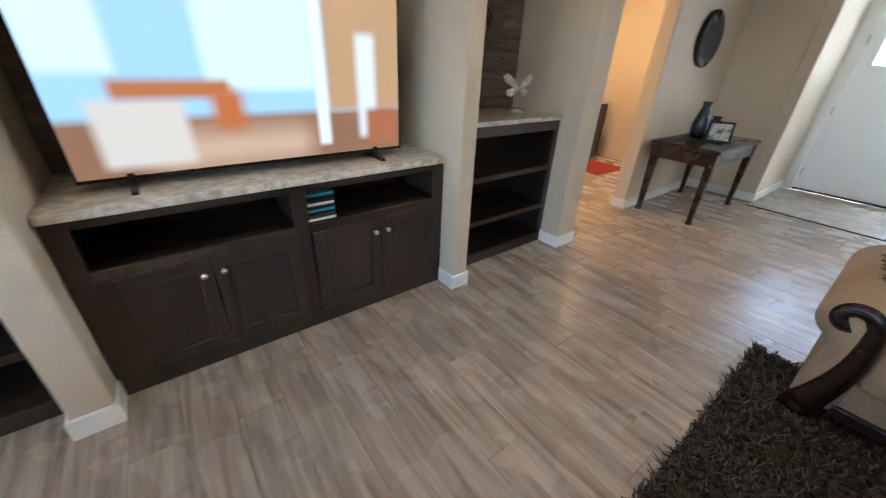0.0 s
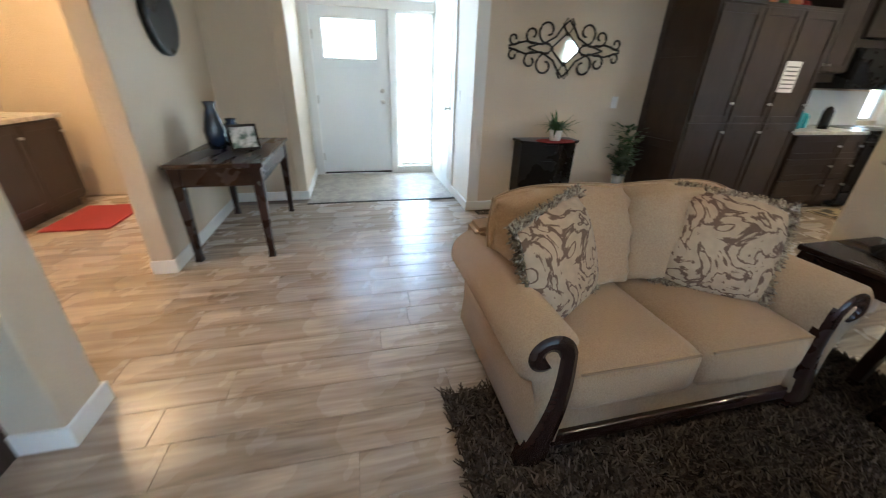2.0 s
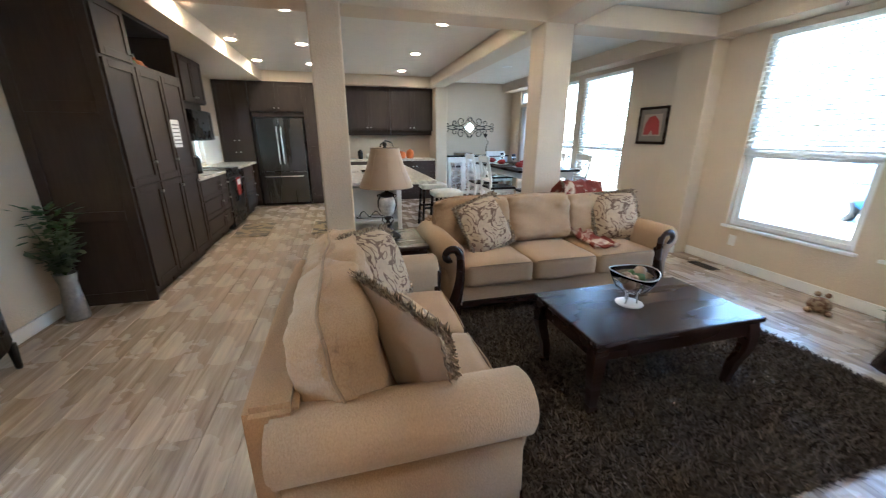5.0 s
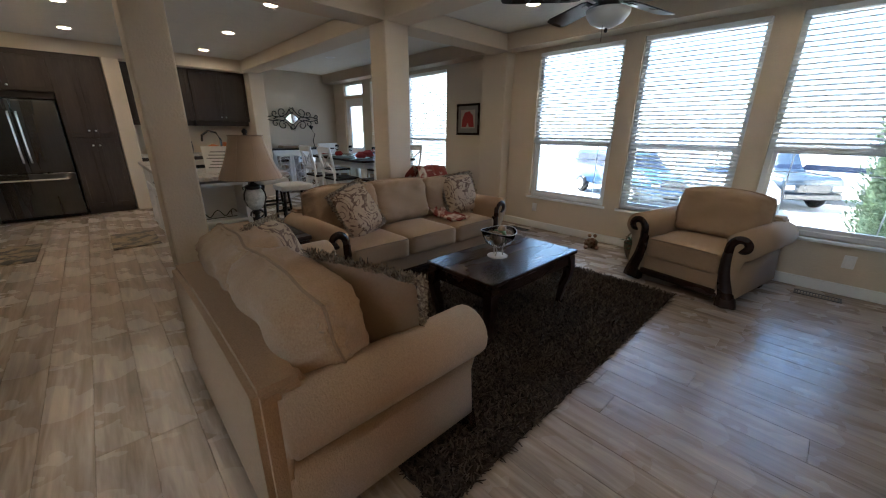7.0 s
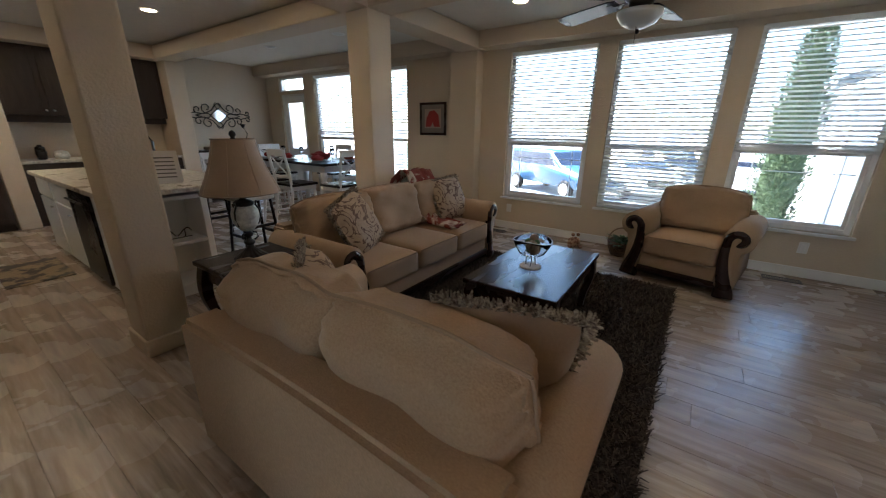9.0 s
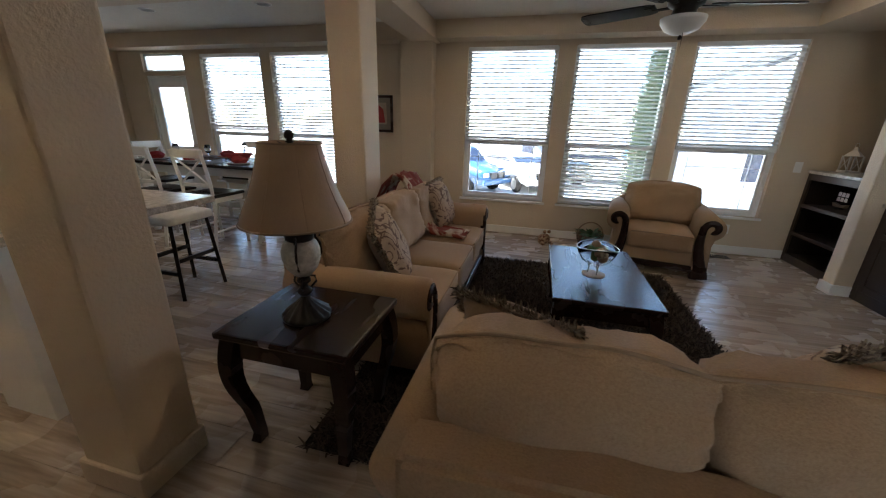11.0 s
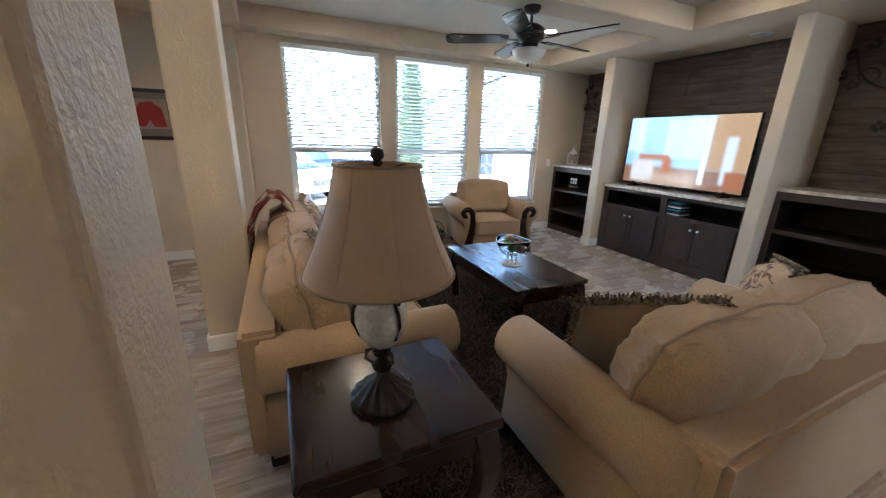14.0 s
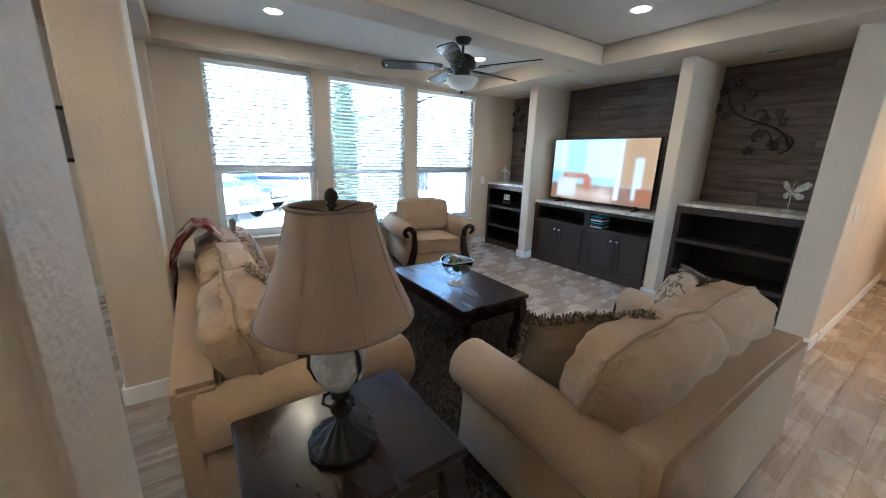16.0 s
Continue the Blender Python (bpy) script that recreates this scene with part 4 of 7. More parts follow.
# ---- lamp on the end table ----
def table_lamp():
    t = thing("table_lamp", "bronze scroll table lamp with a glazed urn and tan bell shade", "lamp", pose(2.285, -2.065, 0.583))
    foot = lathe([(0.098, 0), (0.100, 0.012), (0.092, 0.022), (0.070, 0.040), (0.040, 0.066), (0.022, 0.085), (0.018, 0.10)], 84)
    for v in foot.verts:
        a = math.atan2(v.co.y, v.co.x)
        if 0.013 < v.co.z < 0.08:
            v.co.xy *= 1 + 0.10 * math.cos(14 * a + 60 * v.co.z)
    part("base", foot, M_IRON, t, smooth=True)
    part("stem", lathe([(0.018, 0.095), (0.03, 0.11), (0.032, 0.122), (0.016, 0.135), (0.014, 0.15), (0.028, 0.16), (0.028, 0.172), (0.012, 0.185)], 16), M_IRON, t, smooth=True)
    part("urn", lathe([(0.012, 0.185), (0.035, 0.192), (0.062, 0.225), (0.075, 0.265), (0.076, 0.30), (0.066, 0.330), (0.045, 0.345)], 28), M_URN, t, "crackled ivory glazed urn", True)
    part("collar", lathe([(0.050, 0.342), (0.056, 0.350), (0.056, 0.362), (0.042, 0.372), (0.018, 0.380), (0.014, 0.44), (0.006, 0.46), (0.006, 0.70)], 24), M_IRON, t, smooth=True)
    for k in range(3):
        a = 2 * math.pi * k / 3 + 0.4
        pts = [(0.030, 0.13), (0.052, 0.15), (0.046, 0.175), (0.026, 0.180), (0.030, 0.205), (0.066, 0.232), (0.083, 0.275), (0.080, 0.315), (0.062, 0.345), (0.066, 0.365), (0.084, 0.362), (0.080, 0.345)]
        part("scroll_arm", tube(bmesh.new(), [(r * math.cos(a), r * math.sin(a), z) for r, z in pts], 0.005, 6), M_IRON, t, smooth=True)
    prof = [(0.208, 0.420), (0.202, 0.445), (0.172, 0.51), (0.144, 0.58), (0.122, 0.655), (0.110, 0.708), (0.110, 0.718)]
    sh = lathe(prof + [(r - 0.003, z) for r, z in prof[::-1]], 40)
    for f in [f for f in sh.faces if len(f.verts) > 4]:
        sh.faces.remove(f)
    shade = part("shade", sh, M_SHADE, t, "tan silk bell shade", True)
    for z, r in ((0.422, 0.209), (0.716, 0.112)):
        part("trim_ring", tube(bmesh.new(), [(r * math.cos(2 * math.pi * k / 40), r * math.sin(2 * math.pi * k / 40), z) for k in range(41)], 0.004, 6), M_CUSHBACK, shade)
    for k in range(8):
        a = 2 * math.pi * k / 8
        part("seam", tube(bmesh.new(), [((r + 0.001) * math.cos(a), (r + 0.001) * math.sin(a), z) for r, z in prof], 0.0011, 5), M_SHADE, shade)
    spider = bmesh.new()
    for k in range(3):
        a = 2 * math.pi * k / 3
        tube(spider, [(0, 0, 0.70), (0.112 * math.cos(a), 0.112 * math.sin(a), 0.715)], 0.002, 5)
    part("spider", spider, M_IRON, t)
    part("finial", lathe([(0.006, 0.70), (0.010, 0.715), (0.016, 0.720), (0.010, 0.726), (0.019, 0.738), (0.016, 0.752), (0.006, 0.762), (0, 0.764)], 14), M_IRON, t, "dark carved finial", True)


table_lamp()


# ---- recessed lights ----
def downlight(x, y, z, power, lit=True, tint=(1.0, 0.72, 0.46)):
    t = thing("recessed_light", "white recessed ceiling light" + (", lit" if lit else ", small, over the niche"), "ceiling light", pose(x, y, z), "recessed lights")
    ring = lathe([(0.062, -0.001), (0.066, -0.008), (0.080, -0.008), (0.088, -0.001)], 24)
    for f in [f for f in ring.faces if len(f.verts) > 4]:
        ring.faces.remove(f)
    part("trim", ring, M_BASE, t, smooth=True)
    part("lens", lathe([(0.0, -0.003), (0.063, -0.003)], 24), M_LIGHT if lit else M_FROSTBOWL, t)
    if power:
        lamp = bpy.data.lights.new("bulb", "AREA")
        lamp.shape, lamp.size, lamp.energy, lamp.color = "DISK", 0.12, power, tint
        ob = new("bulb", lamp)
        ob.parent, ob.location = t, (0, 0, -0.012)


for x, y in [(3.05, -3.48), (3.92, -3.42), (3.89, -4.92), (3.86, -6.30), (3.04, -4.95), (3.03, -6.40), (1.43, -3.56), (1.44, -5.15), (1.42, -6.68)]:
    downlight(x, y, CEIL, KITCHEN_W)
for x, y in [(-0.45, -1.63), (-0.51, 0.66), (1.43, 0.66), (1.43, -1.63)]:
    downlight(x, y, CEIL, LIVING_W)
for x, y in [(-0.36, -4.19), (-0.33, -5.75)]:
    downlight(x, y, CEIL, 0, False)
for x, y in [(-0.95, 1.9), (0.14, 1.89), (0.97, 1.89), (1.96, 1.89)]:
    downlight(x, y, SOFFIT - 0.004, 0, False)
downlight(3.3, 3.0, CEIL, HALL_W, True, (1.0, 0.60, 0.28))
downlight(4.9, 3.0, CEIL, HALL_W, True, (1.0, 0.60, 0.28))


# ---- ceiling fan ----
def ceiling_fan():
    t = thing("ceiling_fan", "dark bronze five-blade ceiling fan with a frosted bowl light", "ceiling fan", pose(0.549, -0.375, -0.012))
    part("canopy", lathe([(0.0, 2.391), (0.065, 2.391), (0.068, 2.372), (0.05, 2.342), (0.014, 2.332)][::-1], 24), M_IRON, t, smooth=True)
    part("downrod", lathe([(0.011, 2.255), (0.011, 2.336)], 12), M_IRON, t, smooth=True)
    part("motor", lathe([(0.03, 2.270), (0.06, 2.260), (0.105, 2.230), (0.112, 2.185), (0.10, 2.150), (0.07, 2.135), (0.065, 2.100), (0.085, 2.090), (0.085, 2.080)][::-1], 32), M_IRON, t, smooth=True)
    part("light_bowl", lathe([(0.0, 1.985), (0.05, 1.990), (0.10, 2.015), (0.128, 2.055), (0.132, 2.080)], 32), M_FROSTBOWL, t, "frosted white glass bowl", True)
    part("finial", lathe([(0, 1.957), (0.010, 1.961), (0.012, 1.973), (0.006, 1.985)], 12), M_IRON, t, smooth=True)
    part("pull_chain", tube(bmesh.new(), [(0.05, 0, 1.990), (0.05, 0, 1.905), (0.05, 0, 1.900)], 0.0016, 5), M_IRON, t)
    for k in range(5):
        a = radians(25 + 72 * k)
        rot = Matrix.Rotation(a, 4, "Z")
        out = [(0.17, -0.045), (0.22, -0.06), (0.60, -0.072), (0.655, -0.062), (0.67, -0.03), (0.67, 0.03), (0.655, 0.062), (0.60, 0.072), (0.22, 0.06), (0.17, 0.045)]
        bm = prism(bmesh.new(), out, -0.004, 0.004, "z")
        b = part("blade", moved(bm, rot @ pose(0, 0, 2.160, 0, 0, 0) @ pose(0, 0, 0, 13, 0, 0)), M_BLACK, t, "dark wooden blade")
        part("bracket", moved(boxes(((0.09, -0.014, -0.012), (0.21, 0.014, -0.005)), ((0.19, -0.04, -0.011), (0.235, 0.04, -0.005)), bevel=0.003), rot @ pose(0, 0, 2.158, 13, 0, 0)), M_IRON, b)


ceiling_fan()


# ---- wall art ----
def scroll_mirror(name, label, m, w=1.2, h=0.52):
    """A wrought-iron panel of spirals round a small diamond mirror, lying in local xz, its back at y = 0."""
    t = thing(name, label, "wall art", m, "wrought-iron scroll mirrors")
    a, b = w / 2, h / 2
    bm = bmesh.new()
    r = 0.0095
    for sx in (-1, 1):
        for sz in (-1, 1):
            def F(pts):
                return [(sx * x, y, sz * z) for x, y, z in pts]
            tube(bm, F(spiral(a * 0.34, b * 0.55, b * 0.42, b * 0.12, -1.9, 4.6, 24, -0.012)), r, 6)
            tube(bm, F(spiral(a * 0.60, b * 0.42, b * 0.30, b * 0.09, -2.2, 4.2, 20, -0.012)), r, 6)
            tube(bm, F(spiral(a * 0.90, b * 0.26, b * 0.22, b * 0.07, -2.8, 3.6, 18, -0.012)), r, 6)
            tube(bm, F([(0.0, -0.012, b * 0.92), (a * 0.10, -0.012, b * 0.70), (a * 0.20, -0.012, b * 0.38), (a * 0.42, -0.012, b * 0.12), (a * 0.70, -0.012, b * 0.20), (a * 0.98, -0.012, b * 0.03)]), r, 6)
            tube(bm, F([(a * 0.22, -0.012, 0), (a * 0.34, -0.012, b * 0.20), (a * 0.52, -0.012, b * 0.10), (a * 0.66, -0.012, 0)]), r * 0.9, 6)
            tube(bm, F([(0, -0.012, b * 0.42), (a * 0.10, -0.012, b * 0.80), (a * 0.04, -0.012, b * 0.98)]), r * 0.9, 6)
    part("ironwork", bm, M_IRON, t, smooth=True)
    d = [(0, b * 0.50), (a * 0.24, 0), (0, -b * 0.50), (-a * 0.24, 0)]
    part("mirror_rim", prism(bmesh.new(), [(x * 1.16, z * 1.16) for x, z in d], -0.010, -0.002, "y"), M_IRON, t)
    part("mirror", prism(bmesh.new(), d, -0.013, -0.0102, "y"), M_MIRROR, t, "diamond mirror")


scroll_mirror("scroll_mirror", "black wrought-iron scroll panel with a diamond mirror", pose(EX - 0.004, -1.60, 1.585, 0, 0, 90) @ pose(0, 0, 0, 0, 0, 180))
scroll_mirror("scroll_mirror", "black wrought-iron scroll panel over the dining sideboard", pose(-0.38, BY + 0.004, 1.58, 0, 0, 180), 1.25, 0.50)


def vine_art(name, label, m):
    t = thing(name, label, "wall art", m, "metal vine wall art")
    bm = bmesh.new()
    stem = [(0.26 - 0.62 * s + 0.05 * math.sin(s * 7), -0.012, -0.30 + 0.66 * s + 0.06 * math.sin(s * 5 + 1)) for s in [k / 24 for k in range(25)]]
    tube(bm, stem, 0.009, 6)
    for cx, cz, rr, a0, a1 in [(0.20, -0.20, 0.10, -1.6, 3.8), (0.02, -0.16, 0.10, -0.5, 4.6), (-0.02, 0.05, 0.09, -2.0, 3.4), (-0.22, 0.12, 0.085, -0.4, 4.8), (-0.12, 0.26, 0.06, -2, 3)]:
        tube(bm, spiral(cx, cz, rr, rr * 0.3, a0, a1, 18, -0.012), 0.007, 6)
    part("stems", bm, M_IRON, t, smooth=True)
    rnd = random.Random(3)
    for cx, cz in [(-0.34, 0.30), (-0.22, 0.36), (-0.36, 0.14), (-0.28, 0.06), (-0.12, 0.22), (0.04, 0.02), (0.14, 0.06), (0.18, -0.02), (0.02, -0.12), (-0.04, -0.28), (0.14, -0.22)]:
        fl = bmesh.new()
        for k in range(5):
            a = 2 * math.pi * k / 5 + rnd.random()
            prism(fl, [(cx + 0.028 * math.cos(a) + 0.020 * math.cos(b), cz + 0.028 * math.sin(a) + 0.020 * math.sin(b)) for b in [2 * math.pi * j / 7 for j in range(7)]], -0.022 - 0.002 * k, -0.018 - 0.002 * k, "y")
        part("flower", fl, M_IRON, t)


vine_art("vine_wall_art", "dark metal flowering vine on the boarded niche", pose(1.87, 2.232, 1.84))
vine_art("vine_wall_art", "dark metal flowering vine on the narrow boarded niche", pose(-1.13, 2.232, 1.84))


def framed_picture(name, label, m, w, h, face):
    t = thing(name, label, "picture", m)
    a, b, f = w / 2, h / 2, 0.035
    part("frame", boxes(((-a, -0.022, -b), (-a + f, 0, b)), ((a - f, -0.022, -b), (a, 0, b)), ((-a + f, -0.022, -b), (a - f, 0, -b + f)), ((-a + f, -0.022, b - f), (a - f, 0, b)), bevel=0.004), M_WOODDK, t)
    part("mat_board", boxes(((-a + f, -0.010, -b + f), (a - f, -0.002, b - f))), mat("sage_mat", (0.20, 0.165, 0.135), 0.8), t)
    part("print", boxes(((-a + 0.095, -0.0125, -b + 0.105), (a - 0.095, -0.0102, b - 0.095))), mat("faded_print", (0.38, 0.29, 0.23), 0.8), t)
    part("motif", prism(bmesh.new(), [(-a + 0.115, -b + 0.125), (-a + 0.105 + 0.03, 0.02), (-0.06, b - 0.13), (0.03, b - 0.115), (a - 0.14, 0.06), (a - 0.115, -b + 0.125), (0.03, -b + 0.125), (0.0, -0.05), (-0.04, -b + 0.125)], -0.015, -0.0127, "y"), face, t)
    return t


framed_picture("framed_picture", "dark framed print of a red arched shape", pose(WX + 0.001, -3.42, 1.525, 0, 0, 90), 0.50, 0.48, M_RED)


def wall_plate(x, y, z, rz, outlet=False):
    t = thing("wall_outlet" if outlet else "light_switch", "white plastic wall plate", "outlet" if outlet else "switch", pose(x, y, z, 0, 0, rz))
    part("plate", boxes(((-0.038, -0.006, -0.058), (0.038, 0, 0.058)), bevel=0.003), M_BASE, t)
    part("rocker", boxes(((-0.016, -0.010, -0.032), (0.016, -0.006, 0.032)), bevel=0.002), M_BASE, t)


wall_plate(EX, -2.27, 1.12, 90 + 180)
wall_plate(5.38, -0.70, 1.13, 180)
wall_plate(2.71, 1.80, 1.09, 90)
wall_plate(WX, 1.62, 1.06, 90)
wall_plate(WX, -2.05, 0.30, 90, True)
wall_plate(WX, 1.10, 0.30, 90, True)


# closet door on the entry's side wall
def closet_door():
    d = tagged(new("door_2"), "white panelled closet door in the entry", "door", "", "structure")
    d.location = (5.98, -0.70, 0)
    part("leaf", boxes(((-0.36, 0.0, 0.01), (0.36, 0.022, 2.03))), M_DOOR, d)
    for z0, z1 in ((0.15, 0.85), (1.0, 1.9)):
        for sx in (-1, 1):
            x0, x1 = sorted((sx * 0.05, sx * 0.30))
            part("panel", boxes(((x0, 0.022, z0), (x1, 0.030, z1)), bevel=0.006, seg=2), M_DOOR, d)
    part("handle", moved(lathe([(0.025, 0), (0.025, 0.008), (0.009, 0.012), (0.009, 0.04), (0.025, 0.05), (0.022, 0.068), (0, 0.072)], 14), pose(-0.30, 0.022, 0.98, -90, 0, 0)), M_NICKEL, d, smooth=True)
    part("casing", boxes(((-0.45, 0, 0), (-0.365, 0.018, 2.10)), ((0.365, 0, 0), (0.45, 0.018, 2.10)), ((-0.365, 0, 2.035), (0.365, 0.018, 2.10)), bevel=0.003), M_BASE, d)


closet_door()


# ---- clock and hall table things ----
clock = thing("wall_clock", "large round black-rimmed wall clock", "clock", pose(4.665, 1.74, 1.645))
part("rim", moved(lathe([(0.20, 0), (0.25, 0), (0.255, 0.03), (0.235, 0.045), (0.205, 0.04)], 40), pose(0, 0, 0, 90, 0, 0)), M_BLACK, clock, smooth=True)
part("face", moved(lathe([(0.0, 0.012), (0.21, 0.012)], 40), pose(0, 0, 0, 90, 0, 0)), mat("clock_face", (0.30, 0.27, 0.23), 0.6), clock)
for k in range(12):
    part("numeral", moved(boxes(((-0.007, -0.016, 0.15), (0.007, -0.0125, 0.19))), pose(0, 0, 0, 0, 30 * k, 0)), M_BLACK, clock)
for ang, L in ((60, 0.10), (-35, 0.14)):
    part("clock_hand", moved(boxes(((-0.004, -0.020, -0.02), (0.004, -0.017, L))), pose(0, 0, 0, 0, ang, 0)), M_BLACK, clock)
tagged(part("vase", moved(lathe([(0.0, 0), (0.055, 0), (0.075, 0.06), (0.08, 0.14), (0.055, 0.24), (0.036, 0.31), (0.045, 0.355), (0.04, 0.355), (0.03, 0.31)], 20), pose(4.62, 1.52, 0.735)), M_NAVY, smooth=True), "tall glossy navy vase on the hall table", "vase")
tagged(part("vase", moved(lathe([(0.0, 0), (0.06, 0), (0.085, 0.07), (0.07, 0.15), (0.035, 0.19), (0.045, 0.215), (0.03, 0.20)], 20), pose(4.78, 1.44, 0.735)), M_NAVY, smooth=True), "short rounded navy vase on the hall table", "vase")
fr = thing("photo_frame", "small black photo frame standing on the hall table", "picture frame", pose(4.52, 1.29, 0.735, -14, 0, -62))
part("frame", boxes(((-0.11, -0.01, 0), (-0.09, 0.01, 0.20)), ((0.09, -0.01, 0), (0.11, 0.01, 0.20)), ((-0.09, -0.01, 0), (0.09, 0.01, 0.02)), ((-0.09, -0.01, 0.18), (0.09, 0.01, 0.20)), bevel=0.002), M_BLACK, fr)
part("photo", boxes(((-0.09, -0.004, 0.02), (0.09, 0.004, 0.18))), patterned("photo", (0.10, 0.16, 0.14), (0.60, 0.62, 0.62), 14, 0.3, lo=0.4, hi=0.55, bump=0), fr)
part("easel_back", moved(boxes(((-0.02, 0, 0), (0.02, 0.004, 0.17))), pose(0, 0.055, 0, 18, 0, 0)), M_BLACK, fr)


# ---- black chest and plants by the entry ----
def bow_chest():
    t = thing("bow_front_chest", "black lacquered bow-front chest against the beige wall", "chest", pose(EX - 0.02, -1.47, 0, 0, 0, -90))
    # local: back at y = 0, front bows towards -y
    w, d, H = 0.30, 0.30, 0.77
    bow = [(-w + 2 * w * k / 16, -d * (0.62 + 0.38 * math.sin(math.pi * k / 16))) for k in range(17)]
    def slab(z0, z1, grow):
        out = [(x * (1 + grow / w), y - grow) for x, y in bow] + [(w + grow, 0), (-w - grow, 0)]
        return prism(bmesh.new(), out, z0, z1, "z")
    part("body", slab(0.17, H - 0.025, 0), M_BLACK, t)
    part("top", slab(H - 0.025, H, 0.018), M_BLACK, t)
    for z0, z1 in ((0.60, 0.74), (0.20, 0.58)):
        out = [(x * 0.86, y - 0.008) for x, y in bow[1:-1]]
        out += [(x * 0.86, y + 0.01) for x, y in bow[1:-1][::-1]]
        dr = part("drawer" if z0 > 0.5 else "door", prism(bmesh.new(), out, z0, z1, "z"), M_BLACK, t)
        part("pull", moved(lathe([(0.004, 0), (0.004, 0.012), (0.012, 0.018), (0, 0.026)], 10), pose(0, -d - 0.006, (z0 + z1) / 2, 90, 0, 0)), M_IRON, dr, smooth=True)
    for x, y in ((-w + 0.03, -0.04), (w - 0.03, -0.04), (-w + 0.06, -d * 0.72), (w - 0.06, -d * 0.72)):
        part("leg", moved(lathe([(0.014, 0), (0.018, 0.02), (0.026, 0.17)], 10), pose(x, y, 0)), M_BLACK, t, smooth=True)


bow_chest()
cloth = tagged(part("table_cloth", prism(bmesh.new(), [(4.60 + 0.13 * math.cos(a) * 1.0, -1.49 + 0.20 * math.sin(a)) for a in [2 * math.pi * k / 20 for k in range(20)]], 0.771, 0.776, "z"), M_RED), "dark red round cloth on the chest", "cloth")


def leaf_mesh(bm, base, way, length, width, droop=0.0):
    """One bent leaf blade."""
    way = Vector(way).normalized()
    side = way.cross(Vector((0, 0, 1)))
    side = side.normalized() if side.length > 1e-3 else Vector((1, 0, 0))
    rows = []
    for k in range(5):
        s = k / 4
        c = Vector(base) + way * length * s + Vector((0, 0, -droop * s * s))
        w = width * math.sin(math.pi * (0.12 + 0.86 * s)) / 2
        rows.append((bm.verts.new(c - side * w), bm.verts.new(c + side * w)))
    for a, b in zip(rows, rows[1:]):
        bm.faces.new((a[0], a[1], b[1], b[0]))


pot = thing("potted_plant", "small green plant in a white pot on the black chest", "plant", pose(4.62, -1.49, 0.777))
part("pot", lathe([(0.0, 0), (0.05, 0), (0.065, 0.10), (0.060, 0.10), (0.052, 0.085), (0, 0.085)], 20), M_WHITE, pot, smooth=True)
bm = bmesh.new()
rnd = random.Random(5)
for k in range(70):
    a = rnd.uniform(0, 6.28)
    leaf_mesh(bm, (0.02 * math.cos(a), 0.02 * math.sin(a), 0.085), (math.cos(a), math.sin(a), rnd.uniform(0.5, 2.2)), rnd.uniform(0.14, 0.29), 0.026, rnd.uniform(0.03, 0.16))
part("leaves", bm, M_LEAF, pot)

plant = thing("floor_plant", "silk eucalyptus plant in a grey metal vase on the floor", "plant", pose(4.72, -2.40, 0))
part("vase", lathe([(0.0, 0), (0.07, 0), (0.075, 0.02), (0.055, 0.30), (0.07, 0.38), (0.062, 0.38), (0.05, 0.34), (0, 0.34)], 20), mat("galvanised_metal", (0.34, 0.35, 0.35), 0.5, 0.6, vary=0.2), plant, smooth=True)
bm, st = bmesh.new(), bmesh.new()
for k in range(26):
    a, r, top = rnd.uniform(0, 6.28), rnd.uniform(0.06, 0.19), rnd.uniform(0.52, 0.82)
    path = [(0, 0, 0.36), (r * 0.5 * math.cos(a), r * 0.5 * math.sin(a), 0.36 + (top - 0.36) * 0.6), (r * math.cos(a), r * math.sin(a), top)]
    tube(st, path, 0.003, 5)
    for j in range(16):
        s = rnd.uniform(0.2, 1)
        p = Vector(path[0]).lerp(Vector(path[2]), s)
        b = rnd.uniform(0, 6.28)
        leaf_mesh(bm, p, (math.cos(b), math.sin(b), rnd.uniform(-0.3, 0.8)), rnd.uniform(0.055, 0.085), 0.046, 0.01)
part("stems", st, M_LEAF, plant)
part("leaves", bm, M_LEAFPALE, plant, "dusty pale green leaves")
dark = bmesh.new()
for k in range(70):
    a, b = rnd.uniform(0, 6.28), rnd.uniform(0, 0.15)
    leaf_mesh(dark, (b * math.cos(a), b * math.sin(a), rnd.uniform(0.66, 0.90)), (math.cos(a), math.sin(a), rnd.uniform(-0.2, 1)), 0.07, 0.04, 0.01)
part("top_leaves", dark, M_LEAF, plant)


def floor_vent(x, y, rz):
    t = thing("floor_vent", "brown metal floor register", "vent", pose(x, y, 0.0, 0, 0, rz), "floor registers")
    part("frame", boxes(((-0.15, -0.06, 0), (0.15, -0.045, 0.005)), ((-0.15, 0.045, 0), (0.15, 0.06, 0.005)), ((-0.15, -0.045, 0), (-0.135, 0.045, 0.005)), ((0.135, -0.045, 0), (0.15, 0.045, 0.005)), bevel=0.001), M_IRON, t)
    for k in range(14):
        part("slat", boxes(((-0.13 + 0.0195 * k, -0.045, 0), (-0.13 + 0.0195 * k + 0.008, 0.045, 0.004))), M_IRON, t)


floor_vent(-1.22, -2.12, 90), floor_vent(-1.27, 0.98, 90), floor_vent(4.78, -0.93, 90)


